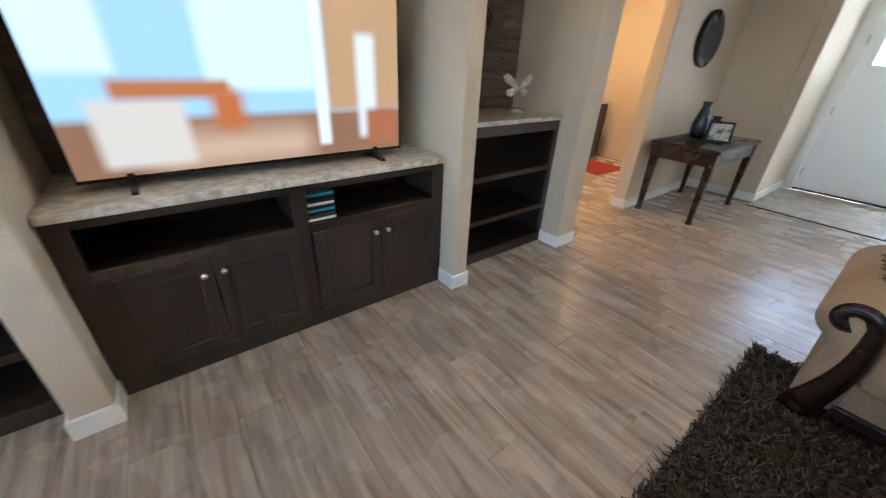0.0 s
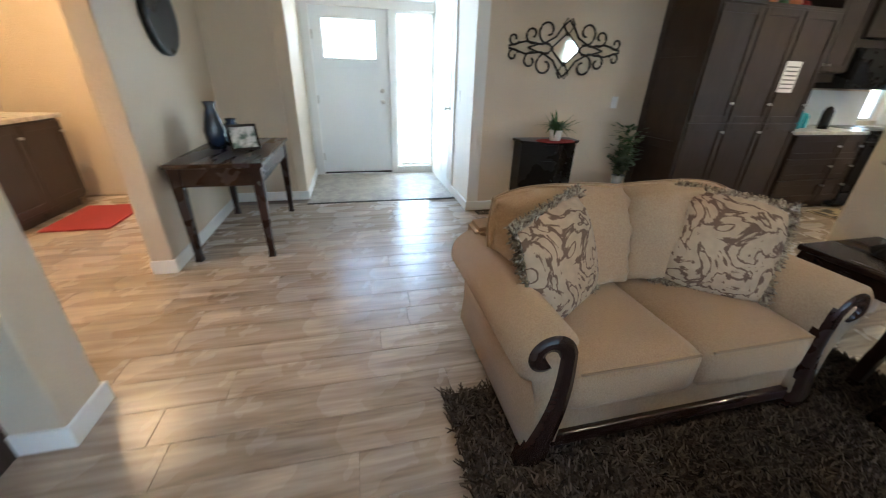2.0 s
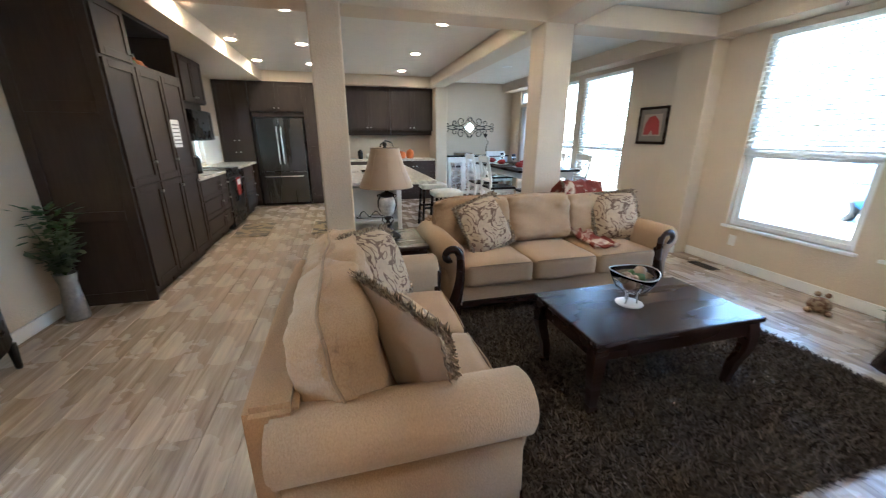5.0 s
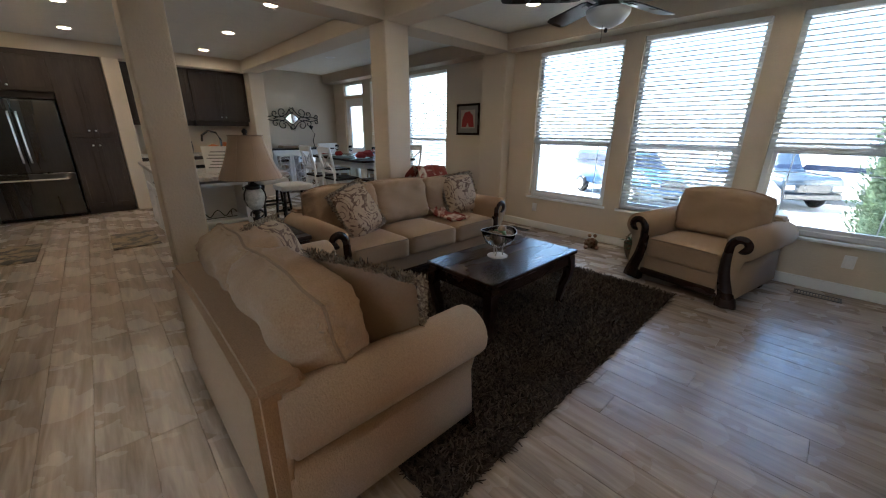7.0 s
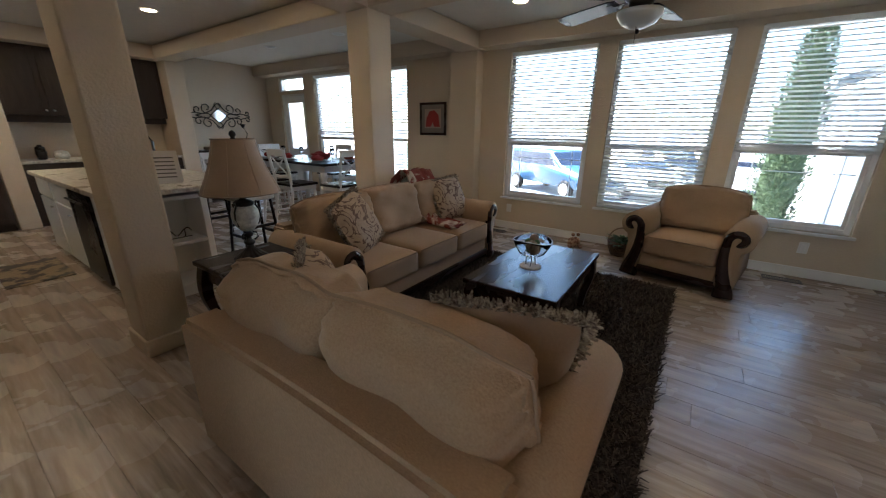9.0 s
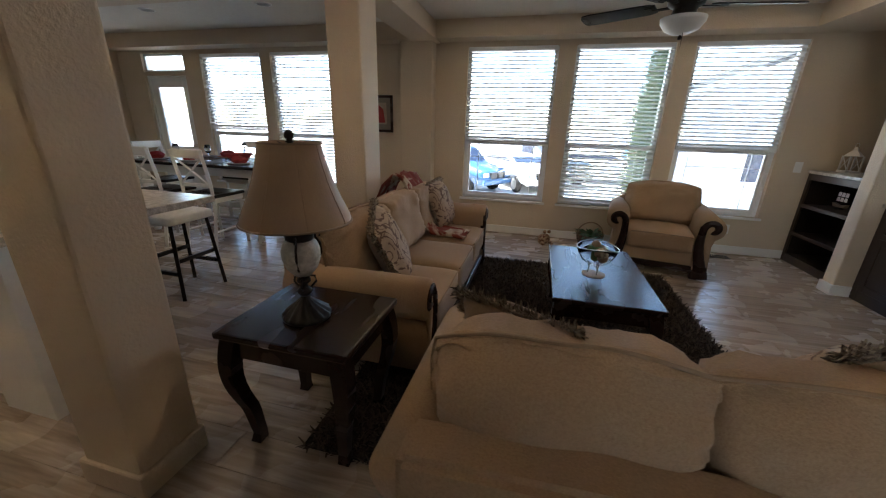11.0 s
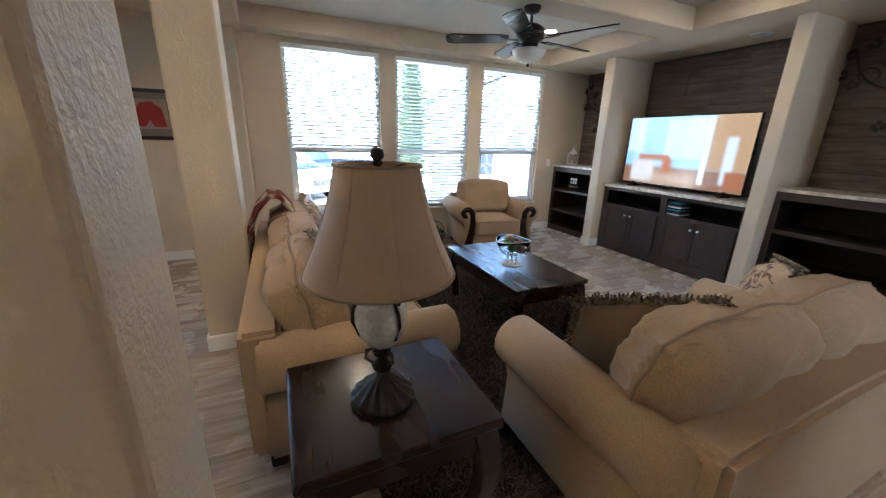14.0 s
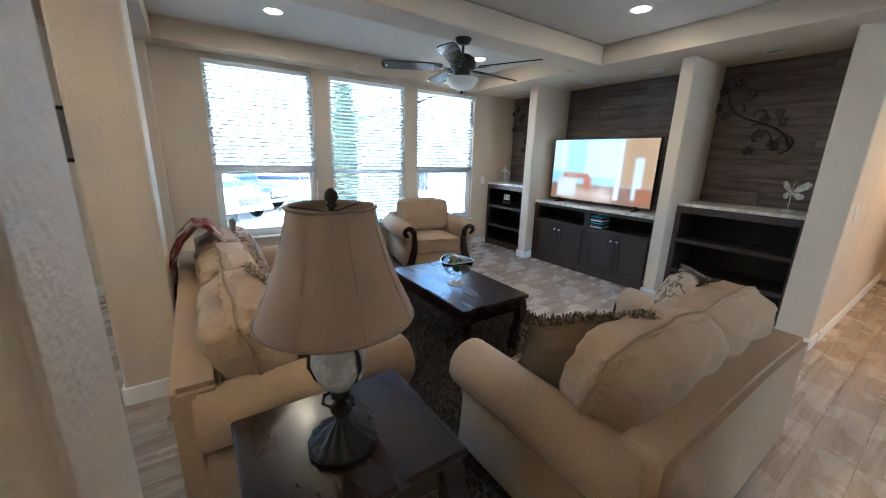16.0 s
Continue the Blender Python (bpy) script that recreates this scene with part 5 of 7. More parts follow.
# ---- kitchen ----
def tall_cabinet(name, label, m, w, d, h, doors, group="kitchen cabinets"):
    """A cabinet unit, front at local y = 0 facing -y; doors: rows of (z0, z1, count, knob height)."""
    t = thing(name, label, "cabinet", m, group)
    part("body", boxes(((-w / 2, 0, 0.09), (w / 2, d, h)), ((-w / 2 + 0.01, 0.06, 0), (w / 2 - 0.01, d, 0.09)), bevel=0.001), M_CAB, t)
    for z0, z1, n, kz in doors:
        for k in range(n):
            x0 = -w / 2 + w * k / n
            shaker_door(t, x0 + 0.004, x0 + w / n - 0.004, z0, z1, knob_right=(k % 2 == 0), knob_z=kz, rail=0.06)
    return t


KX = 4.27
for k, y in enumerate((-2.875, -3.335, -3.795)):
    tall_cabinet("pantry_cabinet", "tall espresso pantry cabinet", pose(KX, y, 0, 0, 0, -90), 0.455, 0.67, 1.96 if k else 2.375,
                 [(0.12, 0.98, 1, 0.90), (0.99, 1.94, 1, 1.16)] + ([(1.96, 2.36, 1, 2.02)] if k == 0 else []))
# recessed panels of the pantry's end
side = thing("pantry_end_panel", "espresso framed end panel of the pantry", "panel", pose(0, -2.64, 0))
part("panel", boxes(((KX, -0.006, 0.0), (EX - 0.002, -0.002, 2.375)),), M_CAB, side)
for z0, z1 in ((0.0, 0.10), (0.72, 0.80), (1.55, 1.63), (2.30, 2.375)):
    part("rail", boxes(((KX + 0.08, -0.002, z0), (EX - 0.08, 0.012, z1)), bevel=0.002), M_CAB, side)
part("stile", boxes(((KX, -0.002, 0), (KX + 0.08, 0.012, 2.375)), bevel=0.002), M_CAB, side)
part("stile", boxes(((EX - 0.08, -0.002, 0), (EX - 0.002, 0.012, 2.375)), bevel=0.002), M_CAB, side)
nich = thing("open_display_niche", "espresso open niche over the pantry doors", "cabinet", pose(KX, -3.565, 1.96, 0, 0, -90), "kitchen cabinets")
part("body", boxes(((-0.455, 0.0, 0), (-0.43, 0.66, 0.415)), ((0.43, 0.0, 0), (0.455, 0.66, 0.415)), ((-0.43, 0, 0), (0.43, 0.66, 0.02)), ((-0.43, 0.0, 0.385), (0.43, 0.66, 0.415)), ((-0.43, 0.60, 0.02), (0.43, 0.62, 0.40))), M_CAB, nich)
for k, (dy, r, mm) in enumerate([(-0.25, 0.07, M_ORANGE), (-0.08, 0.06, M_LEAF), (0.08, 0.075, M_ORANGE), (0.24, 0.06, M_RED)]):
    gourd = lathe([(0, 0), (r * 0.7, 0.005), (r, r * 0.6), (r * 0.8, r * 1.15), (r * 0.2, r * 1.35), (r * 0.12, r * 1.7), (0, r * 1.7)], 20)
    for v in gourd.verts:
        v.co.xy *= 1 + 0.06 * math.cos(8 * math.atan2(v.co.y, v.co.x))
    tagged(part("pumpkin", moved(gourd, pose(KX + 0.16 + 0.02 * k, -3.565 - dy, 1.981)), mm, smooth=True), "small decorative pumpkin in the open niche", "decoration", "pumpkins")
paper = tagged(part("notice", boxes(((KX - 0.023, -3.75, 1.27), (KX - 0.0205, -3.56, 1.54))), M_PAPER), "white printed notice on the pantry door", "notice")
for k in range(6):
    part("print_line", boxes(((KX - 0.0245, -3.73, 1.30 + 0.037 * k), (KX - 0.0232, -3.58, 1.312 + 0.037 * k))), M_INK, paper)

for y, n in ((-4.50, 2), (-5.02, 1), (-6.50, 2)):
    w = 0.70 if n == 2 else 0.32
    tall_cabinet("base_cabinet", "espresso base cabinet under the counter", pose(KX + 0.04, y, 0, 0, 0, -90), w, 0.62, 0.86, [(0.12, 0.36, 1, 0.30), (0.37, 0.60, 1, 0.52), (0.61, 0.85, 1, 0.74)])
tagged(part("countertop", boxes(((KX + 0.015, -5.18, 0.862), (EX - 0.002, -4.04, 0.90)), bevel=0.004), M_STONE), "pale speckled kitchen counter beside the pantry", "countertop")
tagged(part("countertop", boxes(((KX + 0.015, -7.20, 0.862), (EX - 0.002, -5.96, 0.90)), bevel=0.004), M_STONE), "pale speckled kitchen counter beside the range", "countertop")
rng = thing("range", "black electric range with a towel on its handle", "oven", pose(KX + 0.02, -5.57, 0, 0, 0, -90))
part("body", boxes(((-0.38, 0.02, 0.02), (0.38, 0.64, 0.90)), bevel=0.004), M_BLACK, rng)
od = part("oven_door", boxes(((-0.375, -0.012, 0.20), (0.375, 0.018, 0.78)), bevel=0.006), M_BLACK, rng)
part("handle", tube(bmesh.new(), [(-0.32, -0.05, 0.74), (0.32, -0.05, 0.74)], 0.011, 8), M_STEEL, od)
part("drawer", boxes(((-0.375, -0.010, 0.04), (0.375, 0.018, 0.19)), bevel=0.004), M_BLACK, rng)
part("control_panel", boxes(((-0.38, 0.58, 0.90), (0.38, 0.64, 1.06)), bevel=0.004), M_BLACK, rng)
for k in range(4):
    part("knob", moved(lathe([(0.02, 0), (0.018, 0.02), (0, 0.02)], 12), pose(-0.27 + 0.18 * k, -0.012, 0.84, 90, 0, 0)), M_STEEL, rng)
towel = tagged(part("dish_towel", boxes(((KX - 0.052, -5.60, 0.50), (KX - 0.040, -5.40, 0.77)), bevel=0.004), M_RED), "red and orange dish towel hanging on the oven", "towel")
part("stripe", boxes(((KX - 0.054, -5.58, 0.66), (KX - 0.0525, -5.42, 0.74))), M_PAPER, towel)
tall_cabinet("wall_cabinet", "espresso wall cabinet beside the pantry", pose(4.52, -4.40, 1.38, 0, 0, -90), 0.70, 0.35, 0.99, [(0.10, 0.97, 2, 0.16)])
tall_cabinet("wall_cabinet", "espresso cabinet over the microwave", pose(4.52, -5.20, 1.72, 0, 0, -90), 0.78, 0.35, 0.655, [(0.10, 0.64, 2, 0.16)])
mw = thing("microwave", "black microwave over the range", "microwave", pose(4.47, -5.20, 1.32, 0, 0, -90))
part("body", boxes(((-0.375, 0.02, 0), (0.375, 0.40, 0.40)), bevel=0.004), M_BLACK, mw)
md = part("door", boxes(((-0.37, -0.01, 0.01), (0.20, 0.018, 0.39)), bevel=0.004), M_BLACK, mw)
part("handle", tube(bmesh.new(), [(0.17, -0.04, 0.05), (0.17, -0.04, 0.35)], 0.008, 8), M_STEEL, md)
part("keypad", boxes(((0.21, -0.008, 0.01), (0.37, 0.018, 0.39)), bevel=0.004), M_STEEL, mw)
tagged(part("backsplash", boxes(((EX - 0.012, -7.20, 0.902), (EX - 0.003, -6.31, 1.38)), ((EX - 0.012, -5.94, 0.902), (EX - 0.003, -4.15, 1.30))), M_WHITE), "pale tiled backsplash behind the range", "backsplash")
for x, y, r, h, mm, lab in ((4.55, -4.42, 0.055, 0.20, M_TEAL, "teal enamel canister on the counter"), (4.60, -4.60, 0.045, 0.16, M_TEAL, "small teal canister on the counter"), (4.50, -4.78, 0.05, 0.24, M_BLACK, "black coffee maker on the counter")):
    tagged(part("canister" if mm is M_TEAL else "coffee_maker", moved(lathe([(0, 0), (r, 0), (r * 1.05, h * 0.1), (r, h * 0.8), (r * 0.7, h * 0.86), (r * 0.75, h * 0.9), (r * 0.3, h), (0, h)], 18), pose(x, y, 0.90)), mm, smooth=True), lab, "canister" if mm is M_TEAL else "coffee maker")

# kitchen end wall
tall_cabinet("tall_cabinet", "tall espresso cabinet beside the refrigerator", pose(4.58, -7.27, 0, 0, 0, 180), 0.58, 0.62, 2.375, [(0.12, 1.18, 2, 1.08), (1.20, 2.36, 2, 1.30)])
tall_cabinet("tall_cabinet", "tall espresso cabinet by the kitchen pier", pose(3.02, -7.27, 0, 0, 0, 180), 0.60, 0.62, 2.375, [(0.12, 1.18, 2, 1.08), (1.20, 2.36, 2, 1.30)])
tall_cabinet("wall_cabinet", "espresso cabinet over the refrigerator", pose(3.80, -7.27, 1.74, 0, 0, 180), 0.96, 0.62, 0.635, [(0.10, 0.62, 2, 0.16)])
fridge = thing("refrigerator", "dark stainless french-door refrigerator", "refrigerator", pose(3.80, -7.22, 0, 0, 0, 180))
part("body", boxes(((-0.455, 0.04, 0.02), (0.455, 0.66, 1.72)), bevel=0.004), M_BLACK, fridge)
for sx in (-1, 1):
    x0, x1 = sorted((sx * 0.003, sx * 0.45))
    dr = part("door", boxes(((x0, -0.02, 0.70), (x1, 0.038, 1.71)), bevel=0.008, seg=2), M_STEEL, fridge)
    part("handle", tube(bmesh.new(), [(sx * 0.04, -0.02, 0.85), (sx * 0.04, -0.06, 0.88), (sx * 0.04, -0.06, 1.52), (sx * 0.04, -0.02, 1.55)], 0.011, 8), M_NICKEL, dr)
fz = part("freezer_drawer", boxes(((-0.45, -0.02, 0.06), (0.45, 0.038, 0.69)), bevel=0.008, seg=2), M_STEEL, fridge)
part("handle", tube(bmesh.new(), [(-0.36, -0.02, 0.60), (-0.34, -0.06, 0.60), (0.34, -0.06, 0.60), (0.36, -0.02, 0.60)], 0.011, 8), M_NICKEL, fz)
structure("pier_kitchen", boxes(((2.50, BY, 0), (2.71, -7.25, SOFFIT)), bevel=0.012, seg=2), M_WALL, "beige pier between the kitchen cabinets")
structure("pier_dining", boxes(((0.36, BY, 0), (0.62, -7.25, SOFFIT)), bevel=0.012, seg=2), M_WALL, "beige pier at the end of the long beam")
structure("soffit_kitchen", boxes(((0.64, BY, SOFFIT - 0.005), (3.99, -7.24, CEIL - 0.005))), M_WALL, "beige soffit over the end cabinets")
for k, x in enumerate((1.09, 2.03)):
    tall_cabinet("base_cabinet", "espresso base cabinet at the kitchen end", pose(x, -7.30, 0, 0, 0, 180), 0.935, 0.60, 0.86, [(0.12, 0.62, 2, 0.55), (0.64, 0.85, 2, 0.74)])
    tall_cabinet("wall_cabinet", "espresso wall cabinet over the end counter", pose(x, -7.55, 1.40, 0, 0, 180), 0.935, 0.34, 0.97, [(0.10, 0.98, 2, 0.16)])
tagged(part("countertop", boxes(((0.625, BY + 0.002, 0.862), (2.495, -7.27, 0.90)), bevel=0.004), M_STONE), "pale speckled end counter", "countertop")
for k, (x, r, h, mm) in enumerate(((2.25, 0.06, 0.20, M_BLACK), (2.05, 0.09, 0.12, M_URN), (1.75, 0.07, 0.26, M_STEEL), (1.35, 0.11, 0.16, M_ORANGE), (1.15, 0.09, 0.20, M_ORANGE))):
    tagged(part("kitchen_jar", moved(lathe([(0, 0), (r * 0.8, 0), (r, h * 0.4), (r * 0.85, h * 0.85), (r * 0.4, h * 0.92), (r * 0.35, h), (0, h)], 18), pose(x, -7.55, 0.90)), mm, smooth=True), "kitchen jar on the end counter", "jar", "jars on the end counter")
for x, y, w, d in ((4.00, -5.12, 0.48, 0.85), (2.92, -5.05, 0.45, 0.85)):
    tagged(part("kitchen_mat", boxes(((x - w / 2, y - d / 2, 0.001), (x + w / 2, y + d / 2, 0.009)), bevel=0.003), patterned("mat_pattern", (0.035, 0.025, 0.02), (0.30, 0.23, 0.14), 7, 0.9, lo=0.45, hi=0.55)), "brown patterned kitchen mat on the floor", "rug", "kitchen mats")


# ---- island ----
def island():
    x0, x1, y0, y1, H = 2.0, 2.62, -5.60, -3.24, 0.87
    t = thing("kitchen_island", "white kitchen island with open end shelves and a dark dishwasher", "island", pose(0, 0, 0))
    part("body", boxes(((x0, y0, 0.08), (x1, y1 - 0.34, H)), ((x0 + 0.04, y0 + 0.04, 0), (x1 - 0.05, y1 - 0.36, 0.08)), bevel=0.002), M_WHITE, t)
    s0, s1 = y1 - 0.34, y1
    for x in (x0, x1 - 0.05):
        part("shelf_side", boxes(((x, s0, 0), (x + 0.05, s1, H)), bevel=0.003), M_WHITE, t)
    for z in (0.10, 0.47, 0.84):
        part("shelf_board", boxes(((x0 + 0.05, s0, z - 0.03), (x1 - 0.05, s1 - 0.006, z)), bevel=0.002), M_WHITE, t)
    part("plinth", boxes(((x0 + 0.05, s0, 0), (x1 - 0.05, s1 - 0.012, 0.07))), M_WHITE, t)
    dw = part("dishwasher", boxes(((x1, -4.30, 0.10), (x1 + 0.025, -3.70, 0.85)), bevel=0.006), M_BLACK, t)
    part("handle", tube(bmesh.new(), [(x1 + 0.05, -4.24, 0.78), (x1 + 0.05, -3.76, 0.78)], 0.010, 8), M_STEEL, dw)
    for a in (-4.92, -5.56):
        d = part("door", boxes(((x1, a, 0.12), (x1 + 0.02, a + 0.58, 0.66)), bevel=0.003), M_WHITE, t)
        part("knob", moved(lathe([(0.006, 0), (0.014, 0.02), (0, 0.028)], 10), pose(x1 + 0.02, a + 0.5, 0.60, 0, 90, 0)), M_NICKEL, d)
        part("drawer", boxes(((x1, a, 0.68), (x1 + 0.02, a + 0.58, 0.85)), bevel=0.003), M_WHITE, t)
    tagged(part("island_top", boxes(((1.60, -5.66, H), (2.67, -4.75, 0.91)), ((1.60, -4.15, H), (2.67, -3.18, 0.91)), ((1.60, -4.75, H), (1.95, -4.15, 0.91)), ((2.38, -4.75, H), (2.67, -4.15, 0.91)), bevel=0.004), M_STONE), "pale speckled island counter with a sink opening", "countertop")
    sink = thing("sink", "dark undermount island sink", "sink", pose(2.165, -4.45, 0))
    part("basin", boxes(((-0.22, -0.30, 0.872), (-0.205, 0.30, 0.905)), ((0.205, -0.30, 0.872), (0.22, 0.30, 0.905)), ((-0.205, -0.30, 0.872), (0.205, -0.285, 0.905)), ((-0.205, 0.285, 0.872), (0.205, 0.30, 0.905)), ((-0.205, -0.285, 0.872), (0.205, 0.285, 0.876))), M_BLACK, sink)
    part("faucet", tube(bmesh.new(), [(-0.26, 0, 0.91), (-0.26, 0, 1.22), (-0.22, 0, 1.30), (-0.14, 0, 1.32), (-0.07, 0, 1.27), (-0.06, 0, 1.20)], 0.012, 8), M_STEEL, sink, smooth=True)
    n = thing("counter_sign", "white folded notice standing on the island", "sign", pose(2.16, -3.55, 0.91, 0, 0, -25))
    part("card", moved(boxes(((-0.12, -0.002, 0), (0.12, 0.002, 0.27))), pose(0, 0.02, 0, -10, 0, 0)), M_PAPER, n)
    part("card_back", moved(boxes(((-0.12, -0.002, 0), (0.12, 0.002, 0.27))), pose(0, -0.075, 0, 10, 0, 180) @ pose(0, 0, 0, 20, 0, 0)), M_PAPER, n)
    for k in range(6):
        part("print_line", moved(boxes(((-0.09, 0.0025, 0.05 + 0.032 * k), (0.09 - 0.02 * (k % 3), 0.0035, 0.06 + 0.032 * k))), pose(0, 0.02, 0, -10, 0, 0)), M_INK, n)
    wire = bmesh.new()
    tube(wire, [(-0.2 + 0.02 * k, 0.02 * math.sin(k), 0.05 + 0.035 * math.sin(k * 0.9)) for k in range(21)], 0.005, 6)
    tube(wire, [(-0.2, 0, 0.004), (0.2, 0, 0.004)], 0.004, 6)
    tube(wire, [(-0.15, 0, 0.004), (-0.15, 0, 0.07)], 0.004, 6), tube(wire, [(0.15, 0, 0.004), (0.15, 0, 0.07)], 0.004, 6)
    tagged(part("wine_rack", moved(wire, pose(2.31, -3.38, 0.47)), M_IRON), "black curled wire rack on the island shelf", "rack")


island()


def bar_stool(m):
    t = thing("bar_stool", "black wooden bar stool with a cream seat", "stool", m, "island stools")
    part("seat", moved(block(0.40, 0.34, 0.08, 0.6, 6), pose(0, 0, 0.64)), mat("cream_vinyl", (0.70, 0.66, 0.58), 0.5), t, smooth=True)
    for sx in (-1, 1):
        for sy in (-1, 1):
            part("leg", tube(bmesh.new(), [(sx * 0.20, sy * 0.17, 0), (sx * 0.16, sy * 0.13, 0.60)], 0.018, 4), M_BLACK, t)
        part("stretcher", boxes(((sx * 0.18 - 0.01, -0.15, 0.20), (sx * 0.18 + 0.01, 0.15, 0.23))), M_BLACK, t)
    for sy in (-1, 1):
        part("stretcher", boxes(((-0.17, sy * 0.14 - 0.01, 0.30), (0.17, sy * 0.14 + 0.01, 0.33))), M_BLACK, t)
    return t


stool = bar_stool(pose(1.28, -3.95, 0))
copy_thing(stool, pose(1.28, -4.75, 0))


# ---- dining ----
def dining_table():
    t = thing("dining_table", "white turned-leg dining table with a dark top, laid for a meal", "table", pose(-0.42, -5.11, 0))
    part("tabletop", boxes(((-0.52, -0.95, 0.86), (0.52, 0.95, 0.895)), bevel=0.008, seg=2), M_BLACK, t, "dark stained top")
    part("apron", boxes(((-0.44, -0.87, 0.76), (0.44, -0.845, 0.86)), ((-0.44, 0.845, 0.76), (0.44, 0.87, 0.86)), ((-0.44, -0.845, 0.76), (-0.415, 0.845, 0.86)), ((0.415, -0.845, 0.76), (0.44, 0.845, 0.86))), M_WHITE, t)
    prof = [(0.0, 0), (0.035, 0), (0.045, 0.03), (0.03, 0.06), (0.038, 0.10), (0.048, 0.45), (0.058, 0.60), (0.035, 0.64), (0.05, 0.68), (0.05, 0.76), (0, 0.76)]
    for sx in (-1, 1):
        for sy in (-1, 1):
            part("leg", moved(lathe(prof, 16), pose(sx * 0.41, sy * 0.80, 0)), M_WHITE, t, "white turned leg", True)
    for k, (x, y) in enumerate(((0.30, 0.55), (-0.30, 0.55), (0.30, -0.2), (-0.30, -0.2), (0.3, -0.7))):
        X, Y = -0.42 + x, -5.11 + y
        tagged(part("plate", moved(lathe([(0, 0), (0.08, 0), (0.14, 0.018), (0.135, 0.02), (0.08, 0.006), (0, 0.006)], 24), pose(X, Y, 0.899)), M_ORANGE if k % 2 else M_WHITE, smooth=True), "dinner plate on the dining table", "plate", "place settings")
        nap = puff(0.16, 0.14, 0.09, 3, 4, 1, 0.02, k)
        tagged(part("napkin", moved(nap, pose(X, Y, 0.945, 0, 0, 30 * k)), M_RED, smooth=True), "folded dark red napkin on a plate", "napkin", "place settings")
        tagged(part("wine_glass", moved(lathe([(0.034, 0), (0.034, 0.003), (0.004, 0.006), (0.004, 0.08), (0.03, 0.105), (0.038, 0.14), (0.03, 0.19), (0.028, 0.19), (0.036, 0.14), (0.028, 0.107), (0, 0.088)], 16), pose(X - 0.16, Y + 0.14, 0.896)), M_GLASS, smooth=True), "clear stemmed wine glass on the dining table", "glass", "place settings")
    tagged(part("centrepiece_bowl", moved(lathe([(0, 0), (0.08, 0), (0.17, 0.09), (0.165, 0.09), (0.075, 0.012), (0, 0.012)], 24), pose(-0.42, -4.85, 0.896)), M_RED, smooth=True), "red serving bowl in the middle of the table", "bowl")


def dining_chair(m):
    t = thing("dining_chair", "white cross-back dining chair with a dark seat", "chair", m, "dining chairs")
    part("seat", boxes(((-0.22, -0.22, 0.585), (0.22, 0.20, 0.62)), bevel=0.012, seg=2), M_BLACK, t, "dark wooden seat")
    part("seat_frame", boxes(((-0.20, -0.20, 0.53), (0.20, 0.18, 0.585)), bevel=0.003), M_WHITE, t)
    for sx in (-1, 1):
        part("leg", tube(bmesh.new(), [(sx * 0.19, -0.20, 0), (sx * 0.18, -0.18, 0.55)], 0.022, 4), M_WHITE, t)
        part("leg", tube(bmesh.new(), [(sx * 0.19, 0.27, 0), (sx * 0.19, 0.19, 0.50), (sx * 0.19, 0.20, 0.75), (sx * 0.19, 0.26, 1.08)], 0.022, 4), M_WHITE, t)
        part("stretcher", tube(bmesh.new(), [(sx * 0.187, -0.19, 0.22), (sx * 0.19, 0.23, 0.22)], 0.013, 4), M_WHITE, t)
    part("footrest", tube(bmesh.new(), [(-0.185, -0.19, 0.28), (0.185, -0.19, 0.28)], 0.013, 4), M_WHITE, t)
    part("top_rail", boxes(((-0.20, 0.235, 1.0), (0.20, 0.262, 1.09)), bevel=0.006), M_WHITE, t)
    part("lower_rail", boxes(((-0.18, 0.19, 0.70), (0.18, 0.212, 0.74)), bevel=0.004), M_WHITE, t)
    for s in (-1, 1):
        part("cross_slat", tube(bmesh.new(), [(-0.17 * s, 0.205, 0.74), (0, 0.222, 0.87), (0.17 * s, 0.243, 1.0)], 0.013, 4), M_WHITE, t)
    return t


dining_table()
chair = dining_chair(pose(-0.12, -4.06, 0, 0, 0, 0))
for x, y, rz in ((0.22, -4.66, -90), (0.22, -5.35, -90), (-1.04, -4.6, 90), (-1.04, -5.35, 90), (-0.42, -6.08, 180)):
    copy_thing(chair, pose(x, y, 0, 0, 0, rz))


